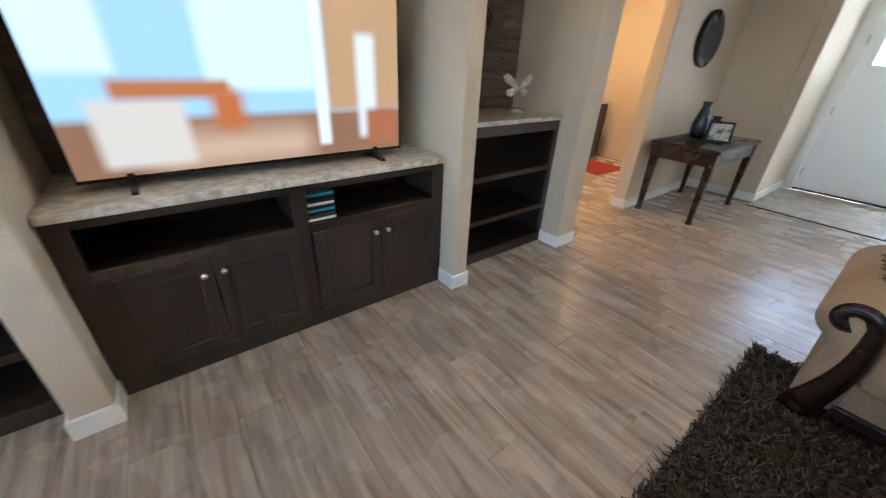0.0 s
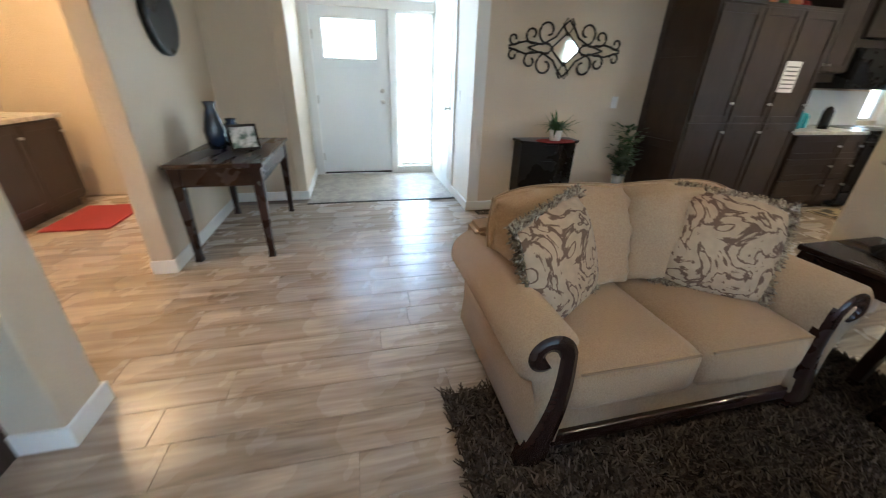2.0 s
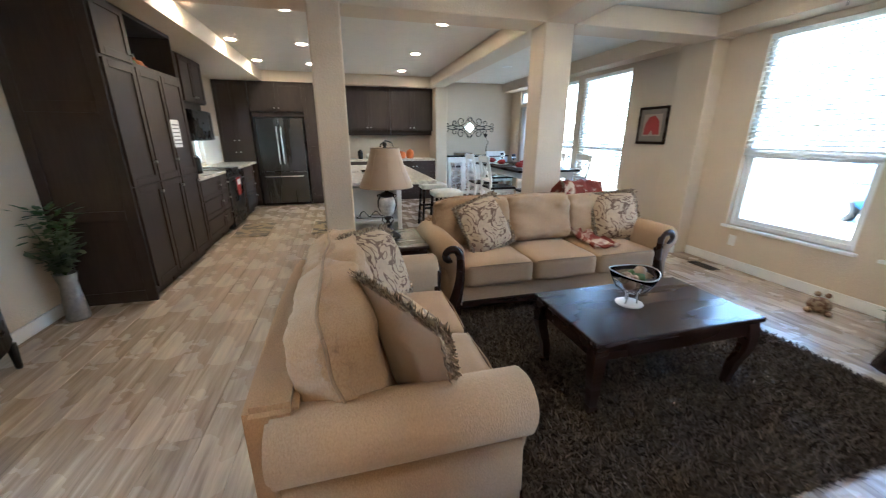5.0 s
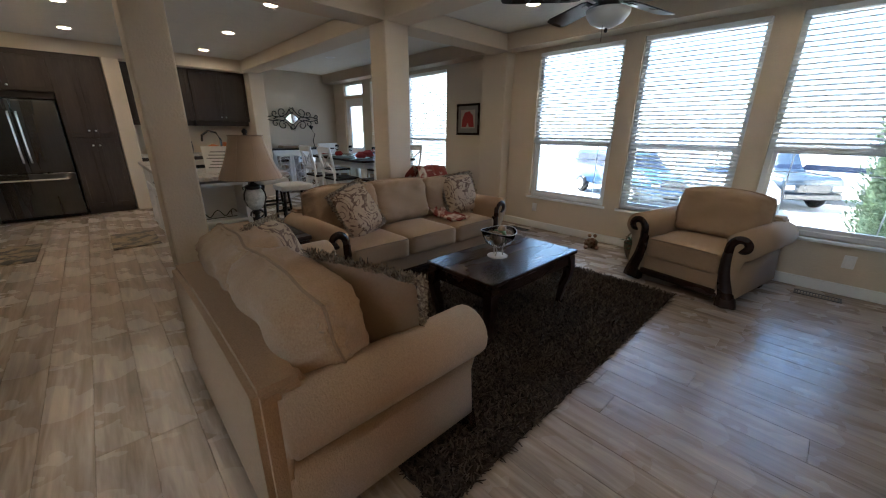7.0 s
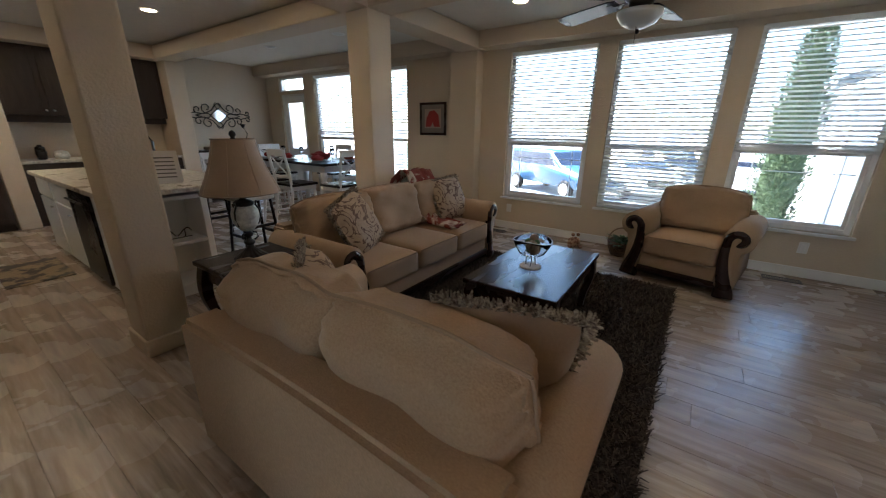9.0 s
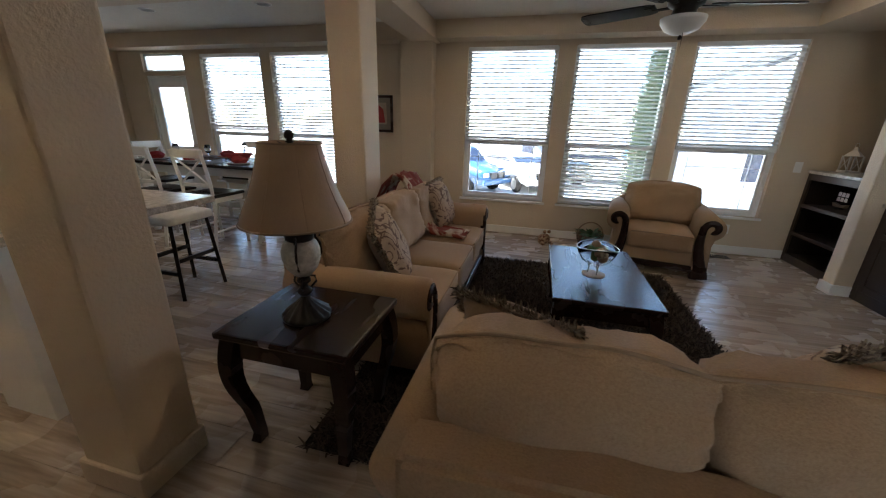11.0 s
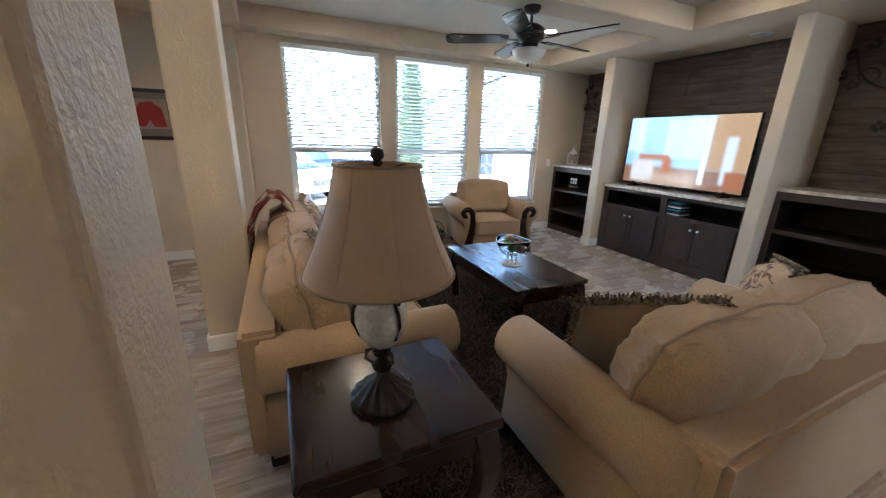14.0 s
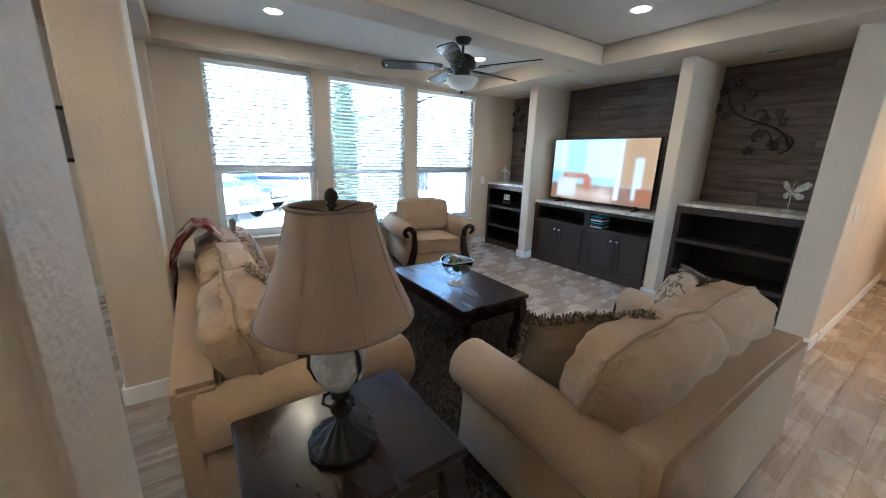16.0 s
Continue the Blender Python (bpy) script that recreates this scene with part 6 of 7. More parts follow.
def sideboard():
    t = thing("sideboard", "white sideboard with mirrored lattice doors and dark top", "sideboard", pose(-0.45, -7.42, 0, 0, 0, 180))
    w, d, H = 0.74, 0.44, 0.95
    part("body", boxes(((-w, 0, 0.06), (w, d, H - 0.03)), bevel=0.004), M_WHITE, t)
    part("top", boxes(((-w - 0.02, -0.02, H - 0.03), (w + 0.02, d, H)), bevel=0.006), M_BLACK, t, "dark wooden top")
    for sx in (-1, 1):
        for y in (0.03, d - 0.06):
            part("foot", boxes(((sx * (w - 0.05) - 0.025, y, 0), (sx * (w - 0.05) + 0.025, y + 0.05, 0.06))), M_WHITE, t)
    for k in range(4):
        x0 = -w + 0.02 + k * (2 * w - 0.04) / 4
        x1 = x0 + (2 * w - 0.04) / 4 - 0.01
        dr = part("door", boxes(((x0, -0.02, 0.10), (x0 + 0.04, -0.001, 0.84)), ((x1 - 0.04, -0.02, 0.10), (x1, -0.001, 0.84)), ((x0 + 0.04, -0.02, 0.10), (x1 - 0.04, -0.001, 0.14)), ((x0 + 0.04, -0.02, 0.80), (x1 - 0.04, -0.001, 0.84)), bevel=0.002), M_WHITE, t)
        part("mirror_panel", boxes(((x0 + 0.04, -0.008, 0.14), (x1 - 0.04, -0.003, 0.80))), M_MIRROR, dr)
        lat = bmesh.new()
        cx, rx = (x0 + x1) / 2, (x1 - x0) / 2 - 0.04
        for cz in (0.30, 0.47, 0.64):
            tube(lat, [(cx + rx * math.cos(2 * math.pi * j / 20), -0.012, cz + 0.16 * math.sin(2 * math.pi * j / 20)) for j in range(21)], 0.008, 5)
        part("lattice", lat, M_WHITE, dr)


sideboard()
tagged(part("wooden_tray", boxes(((-0.35, -7.80, 0.95), (0.05, -7.55, 1.01)), bevel=0.02, seg=2), M_CUSHBACK), "brown wooden box on the sideboard", "tray")
lily = thing("bronze_ornament", "dark bronze stemmed ornament on the sideboard", "ornament", pose(-0.75, -7.65, 0.95))
part("stem", tube(bmesh.new(), [(0, 0, 0), (0.03, 0, 0.15), (-0.02, 0, 0.30), (0.05, 0, 0.42)], 0.008, 6), M_IRON, lily)
part("base", lathe([(0, 0), (0.06, 0), (0.05, 0.02), (0, 0.025)], 16), M_IRON, lily)
part("bloom", moved(lathe([(0, 0), (0.03, 0.03), (0.05, 0.08), (0.045, 0.08), (0, 0.02)], 12), pose(0.05, 0, 0.40)), M_IRON, lily)


def garden_door():
    y0, y1 = GDOOR[0], GDOOR[1]
    d = tagged(new("door_3"), "white half-glazed garden door", "door", "", "structure")
    d.location = (WX - 0.06, (y0 + y1) / 2, 0)
    w = (y1 - y0) / 2
    part("leaf", boxes(((-0.045, -w + 0.03, 0.01), (0, -w + 0.16, 2.0)), ((-0.045, w - 0.16, 0.01), (0, w - 0.03, 2.0)), ((-0.045, -w + 0.16, 0.01), (0, w - 0.16, 0.95)), ((-0.045, -w + 0.16, 1.86), (0, w - 0.16, 2.0)), bevel=0.003), M_DOOR, d)
    p = part("pane", boxes(((-0.025, -w + 0.16, 0.95), (-0.02, w - 0.16, 1.86))), M_GLASS, d)
    p.visible_shadow = False
    part("frame", boxes(((-0.06, -w, 0), (0.02, -w + 0.028, 2.03)), ((-0.06, w - 0.028, 0), (0.02, w, 2.03)), ((-0.06, -w + 0.028, 2.003), (0.02, w - 0.028, 2.03)), bevel=0.002), M_BASE, d)
    part("handle", moved(lathe([(0.026, 0), (0.026, 0.008), (0.009, 0.012), (0.009, 0.045), (0.026, 0.055), (0, 0.075)], 14), pose(0, w - 0.09, 0.98, 0, 90, 0)), M_NICKEL, d, smooth=True)
    s = tagged(new("window_8"), "glazed transom over the garden door", "window", "", "structure")
    s.location = (WX - 0.08, (y0 + y1) / 2, 2.08)
    part("window_frame", boxes(((0, -w, 0), (0.04, w, 0.03)), ((0, -w, 0.23), (0.04, w, 0.26)), ((0, -w, 0.03), (0.04, -w + 0.03, 0.23)), ((0, w - 0.03, 0.03), (0.04, w, 0.23))), M_VINYL, s)
    p = part("pane", boxes(((0.015, -w + 0.03, 0.03), (0.02, w - 0.03, 0.23))), M_GLASS, s)
    p.visible_shadow = False


garden_door()
kw = tagged(new("window_9"), "small bright kitchen window beside the range", "window", "", "structure")
kw.location = (EX + 0.06, -6.125, 0.95)
part("window_frame", boxes(((0, -0.175, 0), (0.05, -0.145, 1.05)), ((0, 0.145, 0), (0.05, 0.175, 1.05)), ((0, -0.145, 0), (0.05, 0.145, 0.03)), ((0, -0.145, 1.02), (0.05, 0.145, 1.05)), ((0.005, -0.145, 0.50), (0.045, 0.145, 0.54)), bevel=0.003), M_VINYL, kw)
kp = part("pane", boxes(((0.02, -0.145, 0.03), (0.025, 0.145, 1.02))), M_GLASS, kw)
kp.visible_shadow = False


# ---- utility room beyond the hall ----
for k in range(3):
    tall_cabinet("vanity_cabinet", "espresso cabinet with a pale counter beyond the hall", pose(4.45 + 0.5 * k, 3.22, 0), 0.495, 0.58, 0.86, [(0.12, 0.84, 1, 0.74)], "utility cabinets")
tagged(part("countertop", boxes(((4.18, 3.18, 0.862), (5.72, 3.82, 0.90)), bevel=0.004), M_STONE), "pale counter beyond the hall", "countertop")
structure("wall_utility_back", boxes(((4.0, 3.82, 0), (6.0, 3.92, 2.75))), M_WALL, "warm beige wall behind the utility counter")
tagged(part("red_canister", moved(lathe([(0, 0), (0.09, 0), (0.10, 0.03), (0.10, 0.22), (0.06, 0.26), (0, 0.27)], 20), pose(4.75, 3.50, 0.90)), M_RED, smooth=True), "red canister on the utility counter", "canister")
tagged(part("backsplash", boxes(((4.18, 3.80, 0.901), (5.72, 3.818, 1.04))), patterned("brown_tile", (0.10, 0.06, 0.03), (0.25, 0.16, 0.09), 18, 0.4)), "brown backsplash strip behind the counter", "backsplash")
tagged(part("bath_mat", boxes(((4.85, 2.62, 0.001), (5.55, 3.15, 0.018)), bevel=0.006), M_RED), "dark red mat on the utility floor", "rug")
tagged(part("door_mat", boxes(((2.95, 3.4, 0.001), (3.75, 4.3, 0.010)), bevel=0.004), M_RUG), "dark mat on the hall floor", "rug")


# ---- small things of the living room ----
bowl = thing("fruit_bowl", "wire and glass bowl of dried fruit on the coffee table", "bowl", pose(1.06, -0.735, 0.465))
bowl.scale = (0.86, 0.86, 0.86)
part("base", lathe([(0, 0), (0.085, 0), (0.088, 0.006), (0.08, 0.010), (0, 0.010)], 28), M_PAPER, bowl, "white glazed disc", True)
for a in (0.3, 2.4, 4.5):
    st = tube(bmesh.new(), [(0.045 * math.cos(a), 0.045 * math.sin(a), 0.008), (0.04 * math.cos(a + 0.2), 0.04 * math.sin(a + 0.2), 0.06), (0.055 * math.cos(a), 0.055 * math.sin(a), 0.11)], 0.005, 6)
    part("stand_wire", st, M_NICKEL, bowl, smooth=True)
cup = lathe([(0.0, 0.085), (0.06, 0.090), (0.105, 0.12), (0.135, 0.17), (0.150, 0.215), (0.147, 0.215), (0.13, 0.172), (0.10, 0.124), (0.055, 0.095), (0, 0.09)], 32)
for v in cup.verts:
    v.co.z += 0.22 * v.co.x ** 2 * 12 * (1 if v.co.z > 0.15 else 0.3) * 0.4
part("glass_bowl", cup, M_THINGLASS, bowl, "clear glass bowl with raised ends", True)
part("rim_wire", tube(bmesh.new(), [(0.150 * math.cos(2 * math.pi * k / 40), 0.150 * math.sin(2 * math.pi * k / 40), 0.217 + 1.06 * (0.150 * math.cos(2 * math.pi * k / 40)) ** 2) for k in range(41)], 0.0036, 6), M_NICKEL, bowl, smooth=True)
rnd = random.Random(11)
for k in range(11):
    a, r = rnd.uniform(0, 6.28), rnd.uniform(0, 0.07)
    s = rnd.uniform(0.028, 0.038)
    p = bmesh.new()
    bmesh.ops.create_icosphere(p, subdivisions=2, radius=s)
    for v in p.verts:
        v.co *= 1 + 0.18 * noise.noise(v.co * 40 + Vector((k, 0, 0)))
    tagged(part("dried_fruit", moved(p, pose(1.06 + r * math.cos(a), -0.735 + r * math.sin(a), 0.465 + 0.120 + 0.030 * (k // 5) + r * 0.3)), (M_LEAF, M_CUSHBACK, M_FRINGE)[k % 3], smooth=True), "dried pod in the glass bowl", "fruit", "bowl filling")

plaid = patterned("plaid_throw", (0.20, 0.035, 0.02), (0.52, 0.42, 0.32), 6, 0.95, (1, 1, 1), "NOISE", 0.50, 0.60, 0.4, distortion=1.0)
bm = bmesh.new()
line = [(-2.54, 0.50), (-2.53, 0.72), (-2.47, 0.86), (-2.38, 0.955), (-2.30, 0.95), (-2.23, 0.86), (-2.17, 0.70), (-2.10, 0.56), (-2.02, 0.475), (-1.85, 0.468), (-1.72, 0.462)]
grid = []
for j in range(13):
    u = j / 12
    grid.append([bm.verts.new((0.55 - 0.40 * u + 0.03 * math.sin(i * 1.3 + j), y - 0.012 * math.sin(j * 2.1), z + 0.010 + 0.014 * math.sin(j * 1.9 + i * 0.5))) for i, (y, z) in enumerate(line[: 11 - (j % 4)] if j > 8 else line)])
for a, b in zip(grid, grid[1:]):
    for i in range(min(len(a), len(b)) - 1):
        bm.faces.new((a[i], a[i + 1], b[i + 1], b[i]))
throw = part("throw_blanket", bm, plaid, None, smooth=True)
mod = throw.modifiers.new("thick", "SOLIDIFY")
mod.thickness = 0.012
tagged(throw, "red and cream plaid throw draped over the sofa back", "blanket")


def lantern():
    t = thing("lantern", "small white openwork lantern on the shelf top", "lantern", pose(-1.34, 2.0, SHELF_TOP))
    part("base", boxes(((-0.065, -0.065, 0), (0.065, 0.065, 0.02)), bevel=0.003), M_WHITE, t)
    for sx in (-1, 1):
        for sy in (-1, 1):
            part("post", boxes(((sx * 0.055 - 0.006, sy * 0.055 - 0.006, 0.02), (sx * 0.055 + 0.006, sy * 0.055 + 0.006, 0.17))), M_WHITE, t)
        part("cross_bar", tube(bmesh.new(), [(-0.05, sx * 0.055, 0.03), (0.05, sx * 0.055, 0.165)], 0.005, 4), M_WHITE, t)
        part("cross_bar", tube(bmesh.new(), [(0.05, sx * 0.055, 0.03), (-0.05, sx * 0.055, 0.165)], 0.005, 4), M_WHITE, t)
    part("roof", lathe([(0.0, 0.26), (0.02, 0.25), (0.03, 0.225), (0.088, 0.172), (0.088, 0.165)][::-1], 4), M_WHITE, t)
    part("ring", tube(bmesh.new(), [(0.025 * math.cos(2 * math.pi * k / 16), 0, 0.275 + 0.025 * math.sin(2 * math.pi * k / 16)) for k in range(17)], 0.003, 5), M_WHITE, t)


lantern()


def butterfly():
    t = thing("butterfly_ornament", "pale shell butterfly ornament on the shelf top", "ornament", pose(2.28, 2.0, SHELF_TOP, 0, 0, -25))
    part("base", boxes(((-0.04, -0.03, 0), (0.04, 0.03, 0.018)), bevel=0.003), M_WHITE, t)
    part("rod", tube(bmesh.new(), [(0, 0, 0.018), (0, 0, 0.17)], 0.003, 5), M_NICKEL, t)
    for s in (-1, 1):
        up = [(0, 0.17), (s * 0.03, 0.22), (s * 0.09, 0.265), (s * 0.125, 0.245), (s * 0.10, 0.20), (s * 0.04, 0.17)]
        lo = [(0, 0.165), (s * 0.05, 0.165), (s * 0.09, 0.15), (s * 0.085, 0.115), (s * 0.05, 0.105), (s * 0.015, 0.14)]
        for out in (up, lo):
            part("wing", moved(prism(bmesh.new(), out, -0.002, 0.002, "y"), pose(0, 0, 0, 0, 0, s * 18)), M_URN, t)
    part("antenna", tube(bmesh.new(), [(0, 0, 0.19), (0.012, -0.01, 0.24), (0.03, -0.01, 0.27)], 0.002, 4), M_NICKEL, t)


butterfly()


def ship():
    t = thing("model_ship", "small metal sailing ship on the upper shelf", "ornament", pose(-1.20, 1.95, 0.668))
    part("hull", prism(bmesh.new(), [(-0.09, 0.055), (-0.07, 0.02), (0.07, 0.02), (0.10, 0.06), (0.0, 0.04)], -0.018, 0.018, "y"), M_CUSHBACK, t)
    part("stand", boxes(((-0.03, -0.02, 0), (0.03, 0.02, 0.02))), M_IRON, t)
    for x in (-0.05, 0.0, 0.05):
        part("mast", tube(bmesh.new(), [(x, 0, 0.03), (x, 0, 0.20)], 0.003, 5), M_IRON, t)
        for z in (0.08, 0.13):
            part("sail", moved(prism(bmesh.new(), [(-0.022, 0), (0.022, 0), (0.018, 0.042), (-0.018, 0.042)], -0.001, 0.001, "y"), pose(x + 0.004, -0.004, z)), M_PAPER, t)


ship()
for k in range(10):
    tagged(part("disc_case", boxes(((0.535 + 0.004 * (k % 2), 1.735 - 0.004 * (k % 3), 0.6005 + 0.016 * k), (0.69 + 0.004 * (k % 2), 1.90, 0.6155 + 0.016 * k)), bevel=0.001), (M_NAVY, M_PAPER, M_STEEL, M_NAVY, M_TEAL)[k % 5]), "plastic disc case in a stack", "disc case", "disc cases")
tagged(part("candle_cup", moved(lathe([(0, 0), (0.04, 0), (0.045, 0.10), (0.04, 0.10), (0.036, 0.02), (0, 0.02)], 16), pose(-0.72, 2.05, SHELF_TOP)), M_CUSHBACK, smooth=True), "brown cup on the shelf top", "cup")
tagged(part("black_jar", moved(lathe([(0, 0), (0.035, 0), (0.04, 0.08), (0.02, 0.11), (0, 0.115)], 16), pose(-0.98, 2.02, 0.086)), M_BLACK, smooth=True), "dark jar on the lower shelf", "jar")
# frog and basket by the window
fg = bmesh.new()
bmesh.ops.create_icosphere(fg, subdivisions=3, radius=0.075)
for v in fg.verts:
    v.co.z = v.co.z * 1.0 + 0.05 + 0.5 * max(0, v.co.x)
    v.co += 0.008 * noise.noise(v.co * 30) * v.co.normalized()
for sy in (-1, 1):
    bmesh.ops.create_icosphere(fg, subdivisions=2, radius=0.022, matrix=pose(0.05, sy * 0.03, 0.165))
    bmesh.ops.create_icosphere(fg, subdivisions=2, radius=0.03, matrix=pose(0.07, sy * 0.06, 0.022) @ Matrix.Diagonal((1.6, 0.9, 0.75, 1)))
for v in fg.verts:
    v.co.z = max(v.co.z, 0.0)
tagged(part("garden_ornament", moved(fg, pose(-1.12, -1.0, 0, 0, 0, 30)), patterned("terracotta_mottled", (0.16, 0.07, 0.035), (0.42, 0.30, 0.20), 30, 0.8), smooth=True), "mottled brown frog-shaped ornament on the floor", "ornament")
bk = thing("wicker_basket", "brown wicker basket of leaves by the window", "basket", pose(-1.13, -0.46, 0))
part("weave", lathe([(0, 0), (0.11, 0), (0.15, 0.10), (0.16, 0.17), (0.15, 0.17), (0.135, 0.10), (0, 0.03)], 24), patterned("wicker", (0.05, 0.03, 0.018), (0.24, 0.15, 0.08), 50, 0.8, (1, 1, 3), bump=0.9), bk, smooth=True)
part("handle", tube(bmesh.new(), [(0, 0.15 * math.cos(a), 0.16 + 0.16 * math.sin(a)) for a in [math.pi * k / 16 for k in range(17)]], 0.009, 6), M_CUSHBACK, bk)
bm = bmesh.new()
for k in range(90):
    a, r = rnd.uniform(0, 6.28), rnd.uniform(0, 0.14)
    leaf_mesh(bm, (r * math.cos(a), r * math.sin(a), 0.14 + rnd.uniform(0, 0.05)), (math.cos(a), math.sin(a), rnd.uniform(0, 1.4)), rnd.uniform(0.05, 0.11), 0.035, 0.03)
part("leaves", bm, M_LEAF, bk)


# ---- outside ----
M_PAVE = mat("sunlit_paving", (0.40, 0.39, 0.37), 0.9, scale=12, vary=0.12, bump=0.2, coarse=0.5)
structure("ground", boxes(((-900, -900, -1.25), (900, 900, -1.0))), M_PAVE, "pale paved yard outside")
structure("house_footing", boxes(((-1.62, -8.06, -1.0), (6.9, 5.2, -0.12))), M_WALL, "footing under the floor")


def car(name, label, m, paint, L=4.6, H=1.7, truck=False):
    t = thing(name, label, "car", m, "parked cars")
    h = H
    if truck:
        out = [(-L / 2, 0.45), (-L / 2, 1.05), (-0.35, 1.08), (-0.25, h - 0.05), (0.55, h), (1.05, 1.15), (L / 2 - 0.1, 1.08), (L / 2, 0.9), (L / 2, 0.45)]
    else:
        out = [(-L / 2, 0.42), (-L / 2, 0.95), (-L / 2 + 0.25, h - 0.05), (-L / 2 + 0.5, h), (0.45, h - 0.03), (1.15, 1.08), (L / 2 - 0.25, 0.92), (L / 2, 0.75), (L / 2, 0.40)]
    body = prism(bmesh.new(), out, -0.88, 0.88, "y")
    bmesh.ops.bevel(body, geom=list(body.edges), offset=0.07, segments=3, affect="EDGES")
    part("body", body, paint, t, smooth=True)
    a, b = (-0.22, 0.9) if truck else (-L / 2 + 0.35, 0.95)
    for s in (-1, 1):
        part("side_window", prism(bmesh.new(), [(a, 1.14), (b - 0.05, 1.14), (0.48, h - 0.12), (a + 0.12, h - 0.12)], s * 0.885, s * 0.89, "y"), M_NAVY, t)
        for x in (-L / 2 + 0.85, L / 2 - 0.85):
            wh = part("wheel", moved(lathe([(0.0, -0.11), (0.30, -0.11), (0.34, -0.06), (0.34, 0.06), (0.30, 0.11), (0.0, 0.11)], 24), pose(x, s * 0.82, 0.34, 90, 0, 0)), M_BLACK, t, smooth=True)
            part("rim", moved(lathe([(0.0, -0.005), (0.20, -0.012), (0.22, 0.0), (0.22, 0.01), (0, 0.01)], 16), pose(x, s * 0.935, 0.34, -90 * s, 0, 0)), M_NICKEL, wh)
    part("windscreen", prism(bmesh.new(), [(0.55, h - 0.10), (1.02, 1.16), (1.05, 1.17), (0.58, h - 0.09)], -0.75, 0.75, "y"), M_NAVY, t)
    for s in (-1, 1):
        part("headlight", boxes(((L / 2 - 0.06, s * 0.68 - 0.13, 0.68), (L / 2 + 0.01, s * 0.68 + 0.13, 0.82)), bevel=0.01), M_PAPER, t)
    part("grille", boxes(((L / 2 - 0.05, -0.45, 0.60), (L / 2 + 0.012, 0.45, 0.84)), bevel=0.01), M_STEEL, t)
    part("bumper", boxes(((L / 2 - 0.1, -0.86, 0.38), (L / 2 + 0.06, 0.86, 0.56)), bevel=0.03), M_STEEL if truck else paint, t)
    return t


M_BLUE = mat("blue_car_paint", (0.03, 0.09, 0.20), 0.2, vary=0.03, bump=0, coat=0.8)
M_WHITECAR = mat("white_car_paint", (0.70, 0.71, 0.72), 0.2, vary=0.03, bump=0, coat=0.8)
M_DARKCAR = mat("dark_car_paint", (0.035, 0.045, 0.055), 0.2, vary=0.03, bump=0, coat=0.8)
car("parked_suv", "blue parked utility car seen through the window", pose(-11.6, -4.6, -1.0, 0, 0, 60), M_BLUE)
car("parked_pickup", "dark parked pickup truck seen through the window", pose(-15.2, -1.2, -1.0, 0, 0, 40), M_DARKCAR, 5.4, 1.85, True)
car("parked_sedan", "white parked car seen through the window", pose(-12.8, -1.9, -1.0, 0, 0, 30), M_WHITECAR, 4.4, 1.42)
car("parked_sedan", "white parked car beside the hedge", pose(-16.0, 2.0, -1.0, 0, 0, 75), M_WHITECAR, 4.4, 1.45)
car("parked_suv", "blue parked car farther along the yard", pose(-17.5, 5.2, -1.0, 0, 0, 80), M_BLUE)

M_EVERGREEN = mat("evergreen_spray", (0.075, 0.105, 0.05), 0.6, scale=20, vary=0.35, bump=0.2)
tree = thing("columnar_evergreen", "tall clipped columnar evergreen beside the white house", "tree", pose(-8.4, 1.75, -1.0))
part("trunk", lathe([(0.08, 0), (0.06, 2.0), (0.02, 4.6)], 10), M_CUSHBACK, tree)
bm = bmesh.new()
rnd = random.Random(21)
for k in range(6500):
    z = rnd.uniform(0.12, 4.8)
    r = 0.50 * min(1, 0.5 + z) * (1 - max(0, z - 2.8) / 2.3) ** 0.7 * (0.72 + 0.28 * rnd.random()) * (1 + 0.18 * math.sin(z * 5 + k % 7))
    a = rnd.uniform(0, 6.28)
    leaf_mesh(bm, (r * math.cos(a), r * math.sin(a), z), (math.cos(a) * 0.7 + rnd.uniform(-0.4, 0.4), math.sin(a) * 0.7 + rnd.uniform(-0.4, 0.4), rnd.uniform(0.1, 1.2)), rnd.uniform(0.08, 0.16), 0.05, 0.02)
part("crown", bm, M_EVERGREEN, tree)
part("inner_foliage", lathe([(0, 0.1), (0.30, 0.3), (0.36, 1.2), (0.36, 2.6), (0.22, 3.8), (0.0, 4.6)], 20), M_EVERGREEN, tree)

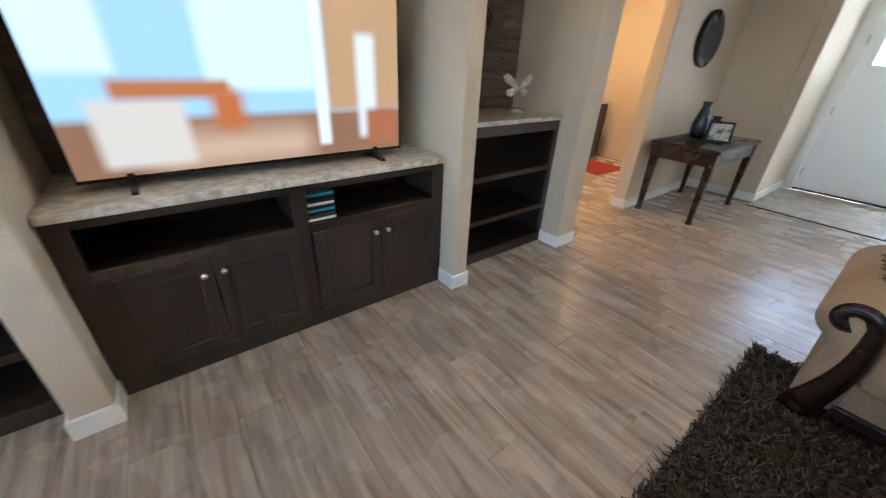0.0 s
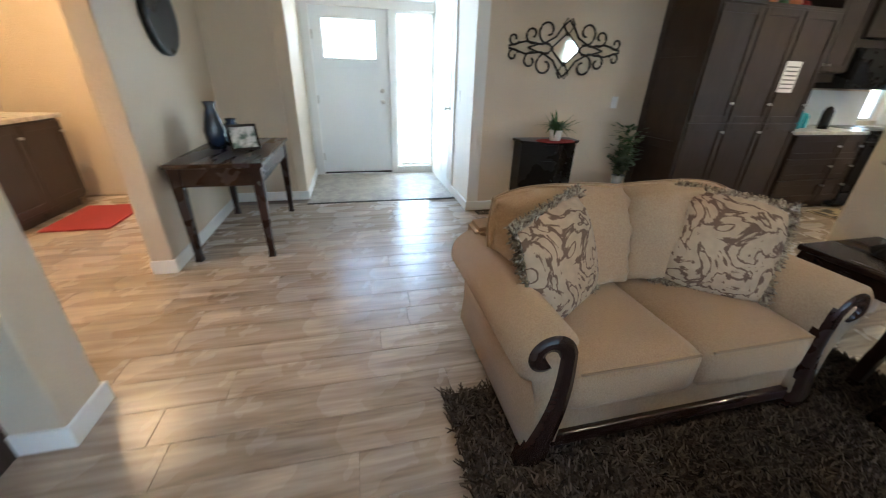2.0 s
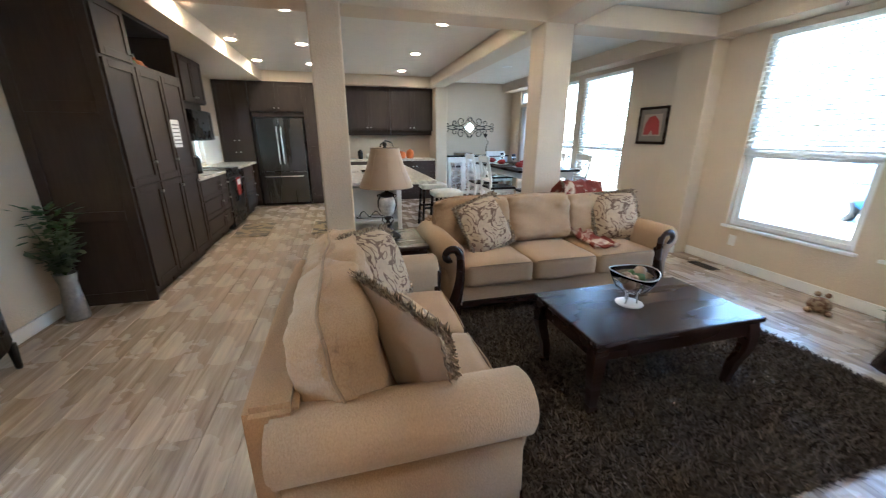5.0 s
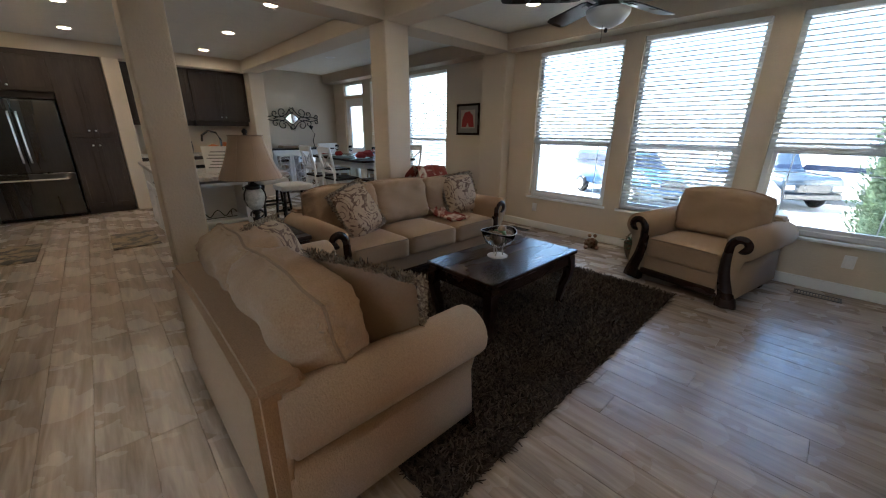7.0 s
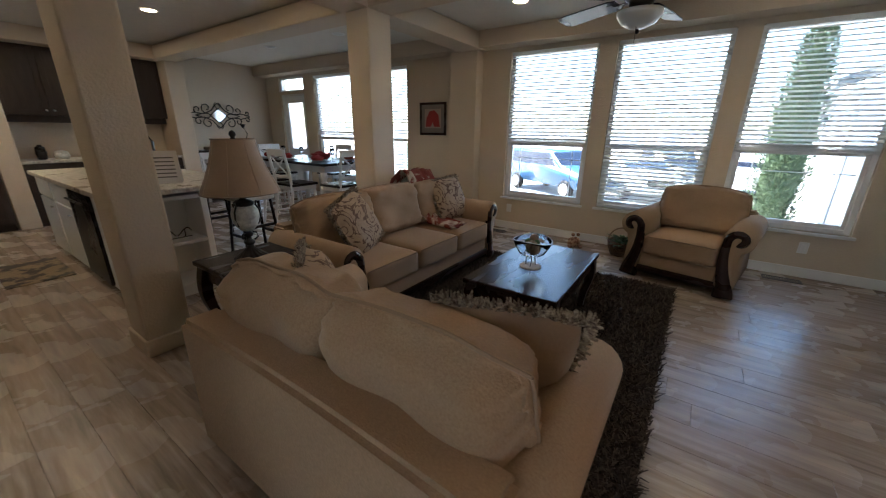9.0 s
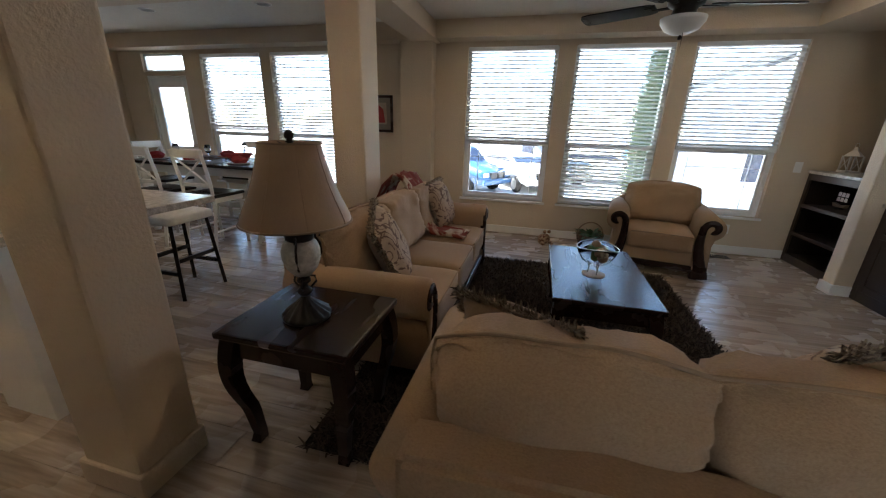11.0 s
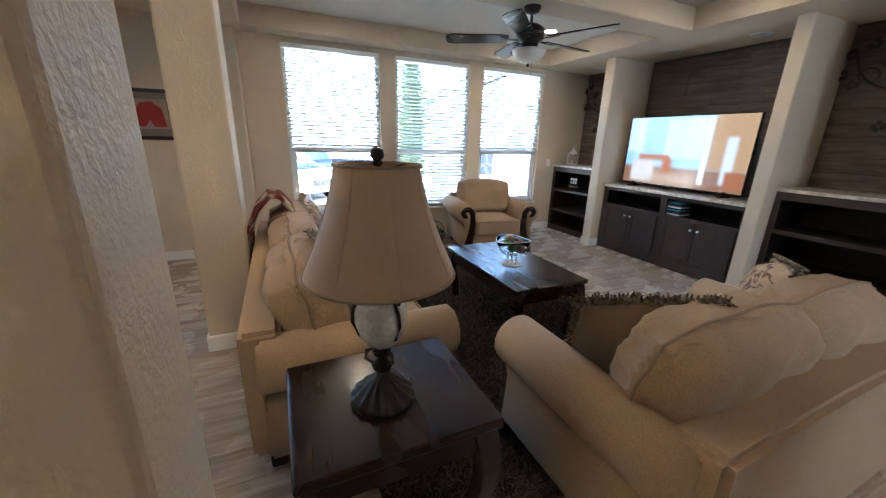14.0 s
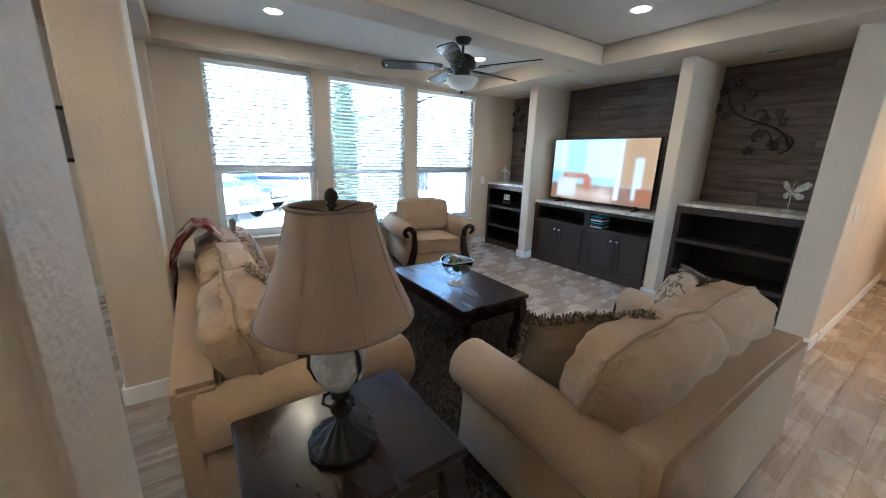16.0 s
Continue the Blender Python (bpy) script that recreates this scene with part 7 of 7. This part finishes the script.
M_SIDING = mat("white_siding", (0.74, 0.74, 0.72), 0.6, scale=20, vary=0.03, bump=0.1)
hs = thing("neighbour_house", "white gabled house with grey roof beyond the yard", "house", pose(-11.5, 6.2, -1.0))
part("wall", boxes(((-4, -3.4, 0), (2.4, 5, 3.4)), bevel=0.01), M_SIDING, hs)
part("roof", prism(bmesh.new(), [(-3.9, 3.35), (0.8, 5.3), (5.5, 3.35), (5.5, 3.55), (0.8, 5.5), (-3.9, 3.55)], -4.4, 2.8, "x"), mat("grey_shingle", (0.20, 0.20, 0.20), 0.9, scale=30, vary=0.2), hs)
part("gable", prism(bmesh.new(), [(-3.4, 3.4), (5.0, 3.4), (0.8, 5.2)], 2.25, 2.4, "x"), M_SIDING, hs)
wn = part("window", boxes(((2.41, -1.6, 1.1), (2.44, -0.9, 1.9))), M_NAVY, hs)
part("frame", boxes(((2.41, -1.68, 1.02), (2.46, -1.6, 1.98)), ((2.41, -0.9, 1.02), (2.46, -0.82, 1.98)), ((2.41, -1.6, 1.02), (2.46, -0.9, 1.1)), ((2.41, -1.6, 1.9), (2.46, -0.9, 1.98))), M_BASE, wn)


# ---- floor planks ----
def planks():
    rnd = random.Random(7)
    w, L = 0.185, 1.22
    bm = boxes(((-w / 2 + 0.0006, -L / 2 + 0.0006, -0.006), (w / 2 - 0.0006, L / 2 - 0.0006, 0.0)), bevel=0.0012)
    first = part("plank", bm, M_PLANK, floor)
    count, x = 0, -1.46 + w / 2
    spots = []
    while x < 6.0:
        y = BY + rnd.uniform(0, 1) * L
        while y < 5.0:
            inside = (x < 4.95 or 1.9 < y or -0.7 < y) and (x < 5.4 or y > 1.9) and (y < 2.8 or x > 2.5)
            if inside:
                spots.append((x, y))
            y += L
        x += w
    spots.sort(key=lambda p: (p[0] - 2) ** 2 + (p[1] + 1) ** 2 * 0.7)
    for k, (x, y) in enumerate(spots[:300]):
        ob = first if k == 0 else new("plank", first.data)
        ob.parent, ob.location = floor, (x, y, 0)
    rest = bmesh.new()
    for x, y in spots[300:]:
        box(rest, (x - w / 2 + 0.0006, y - L / 2 + 0.0006, -0.006), (x + w / 2 - 0.0006, y + L / 2 - 0.0006, -0.0005))
    tagged(part("far_planks", rest, M_PLANK, floor), "", "", "", "stuff")


planks()
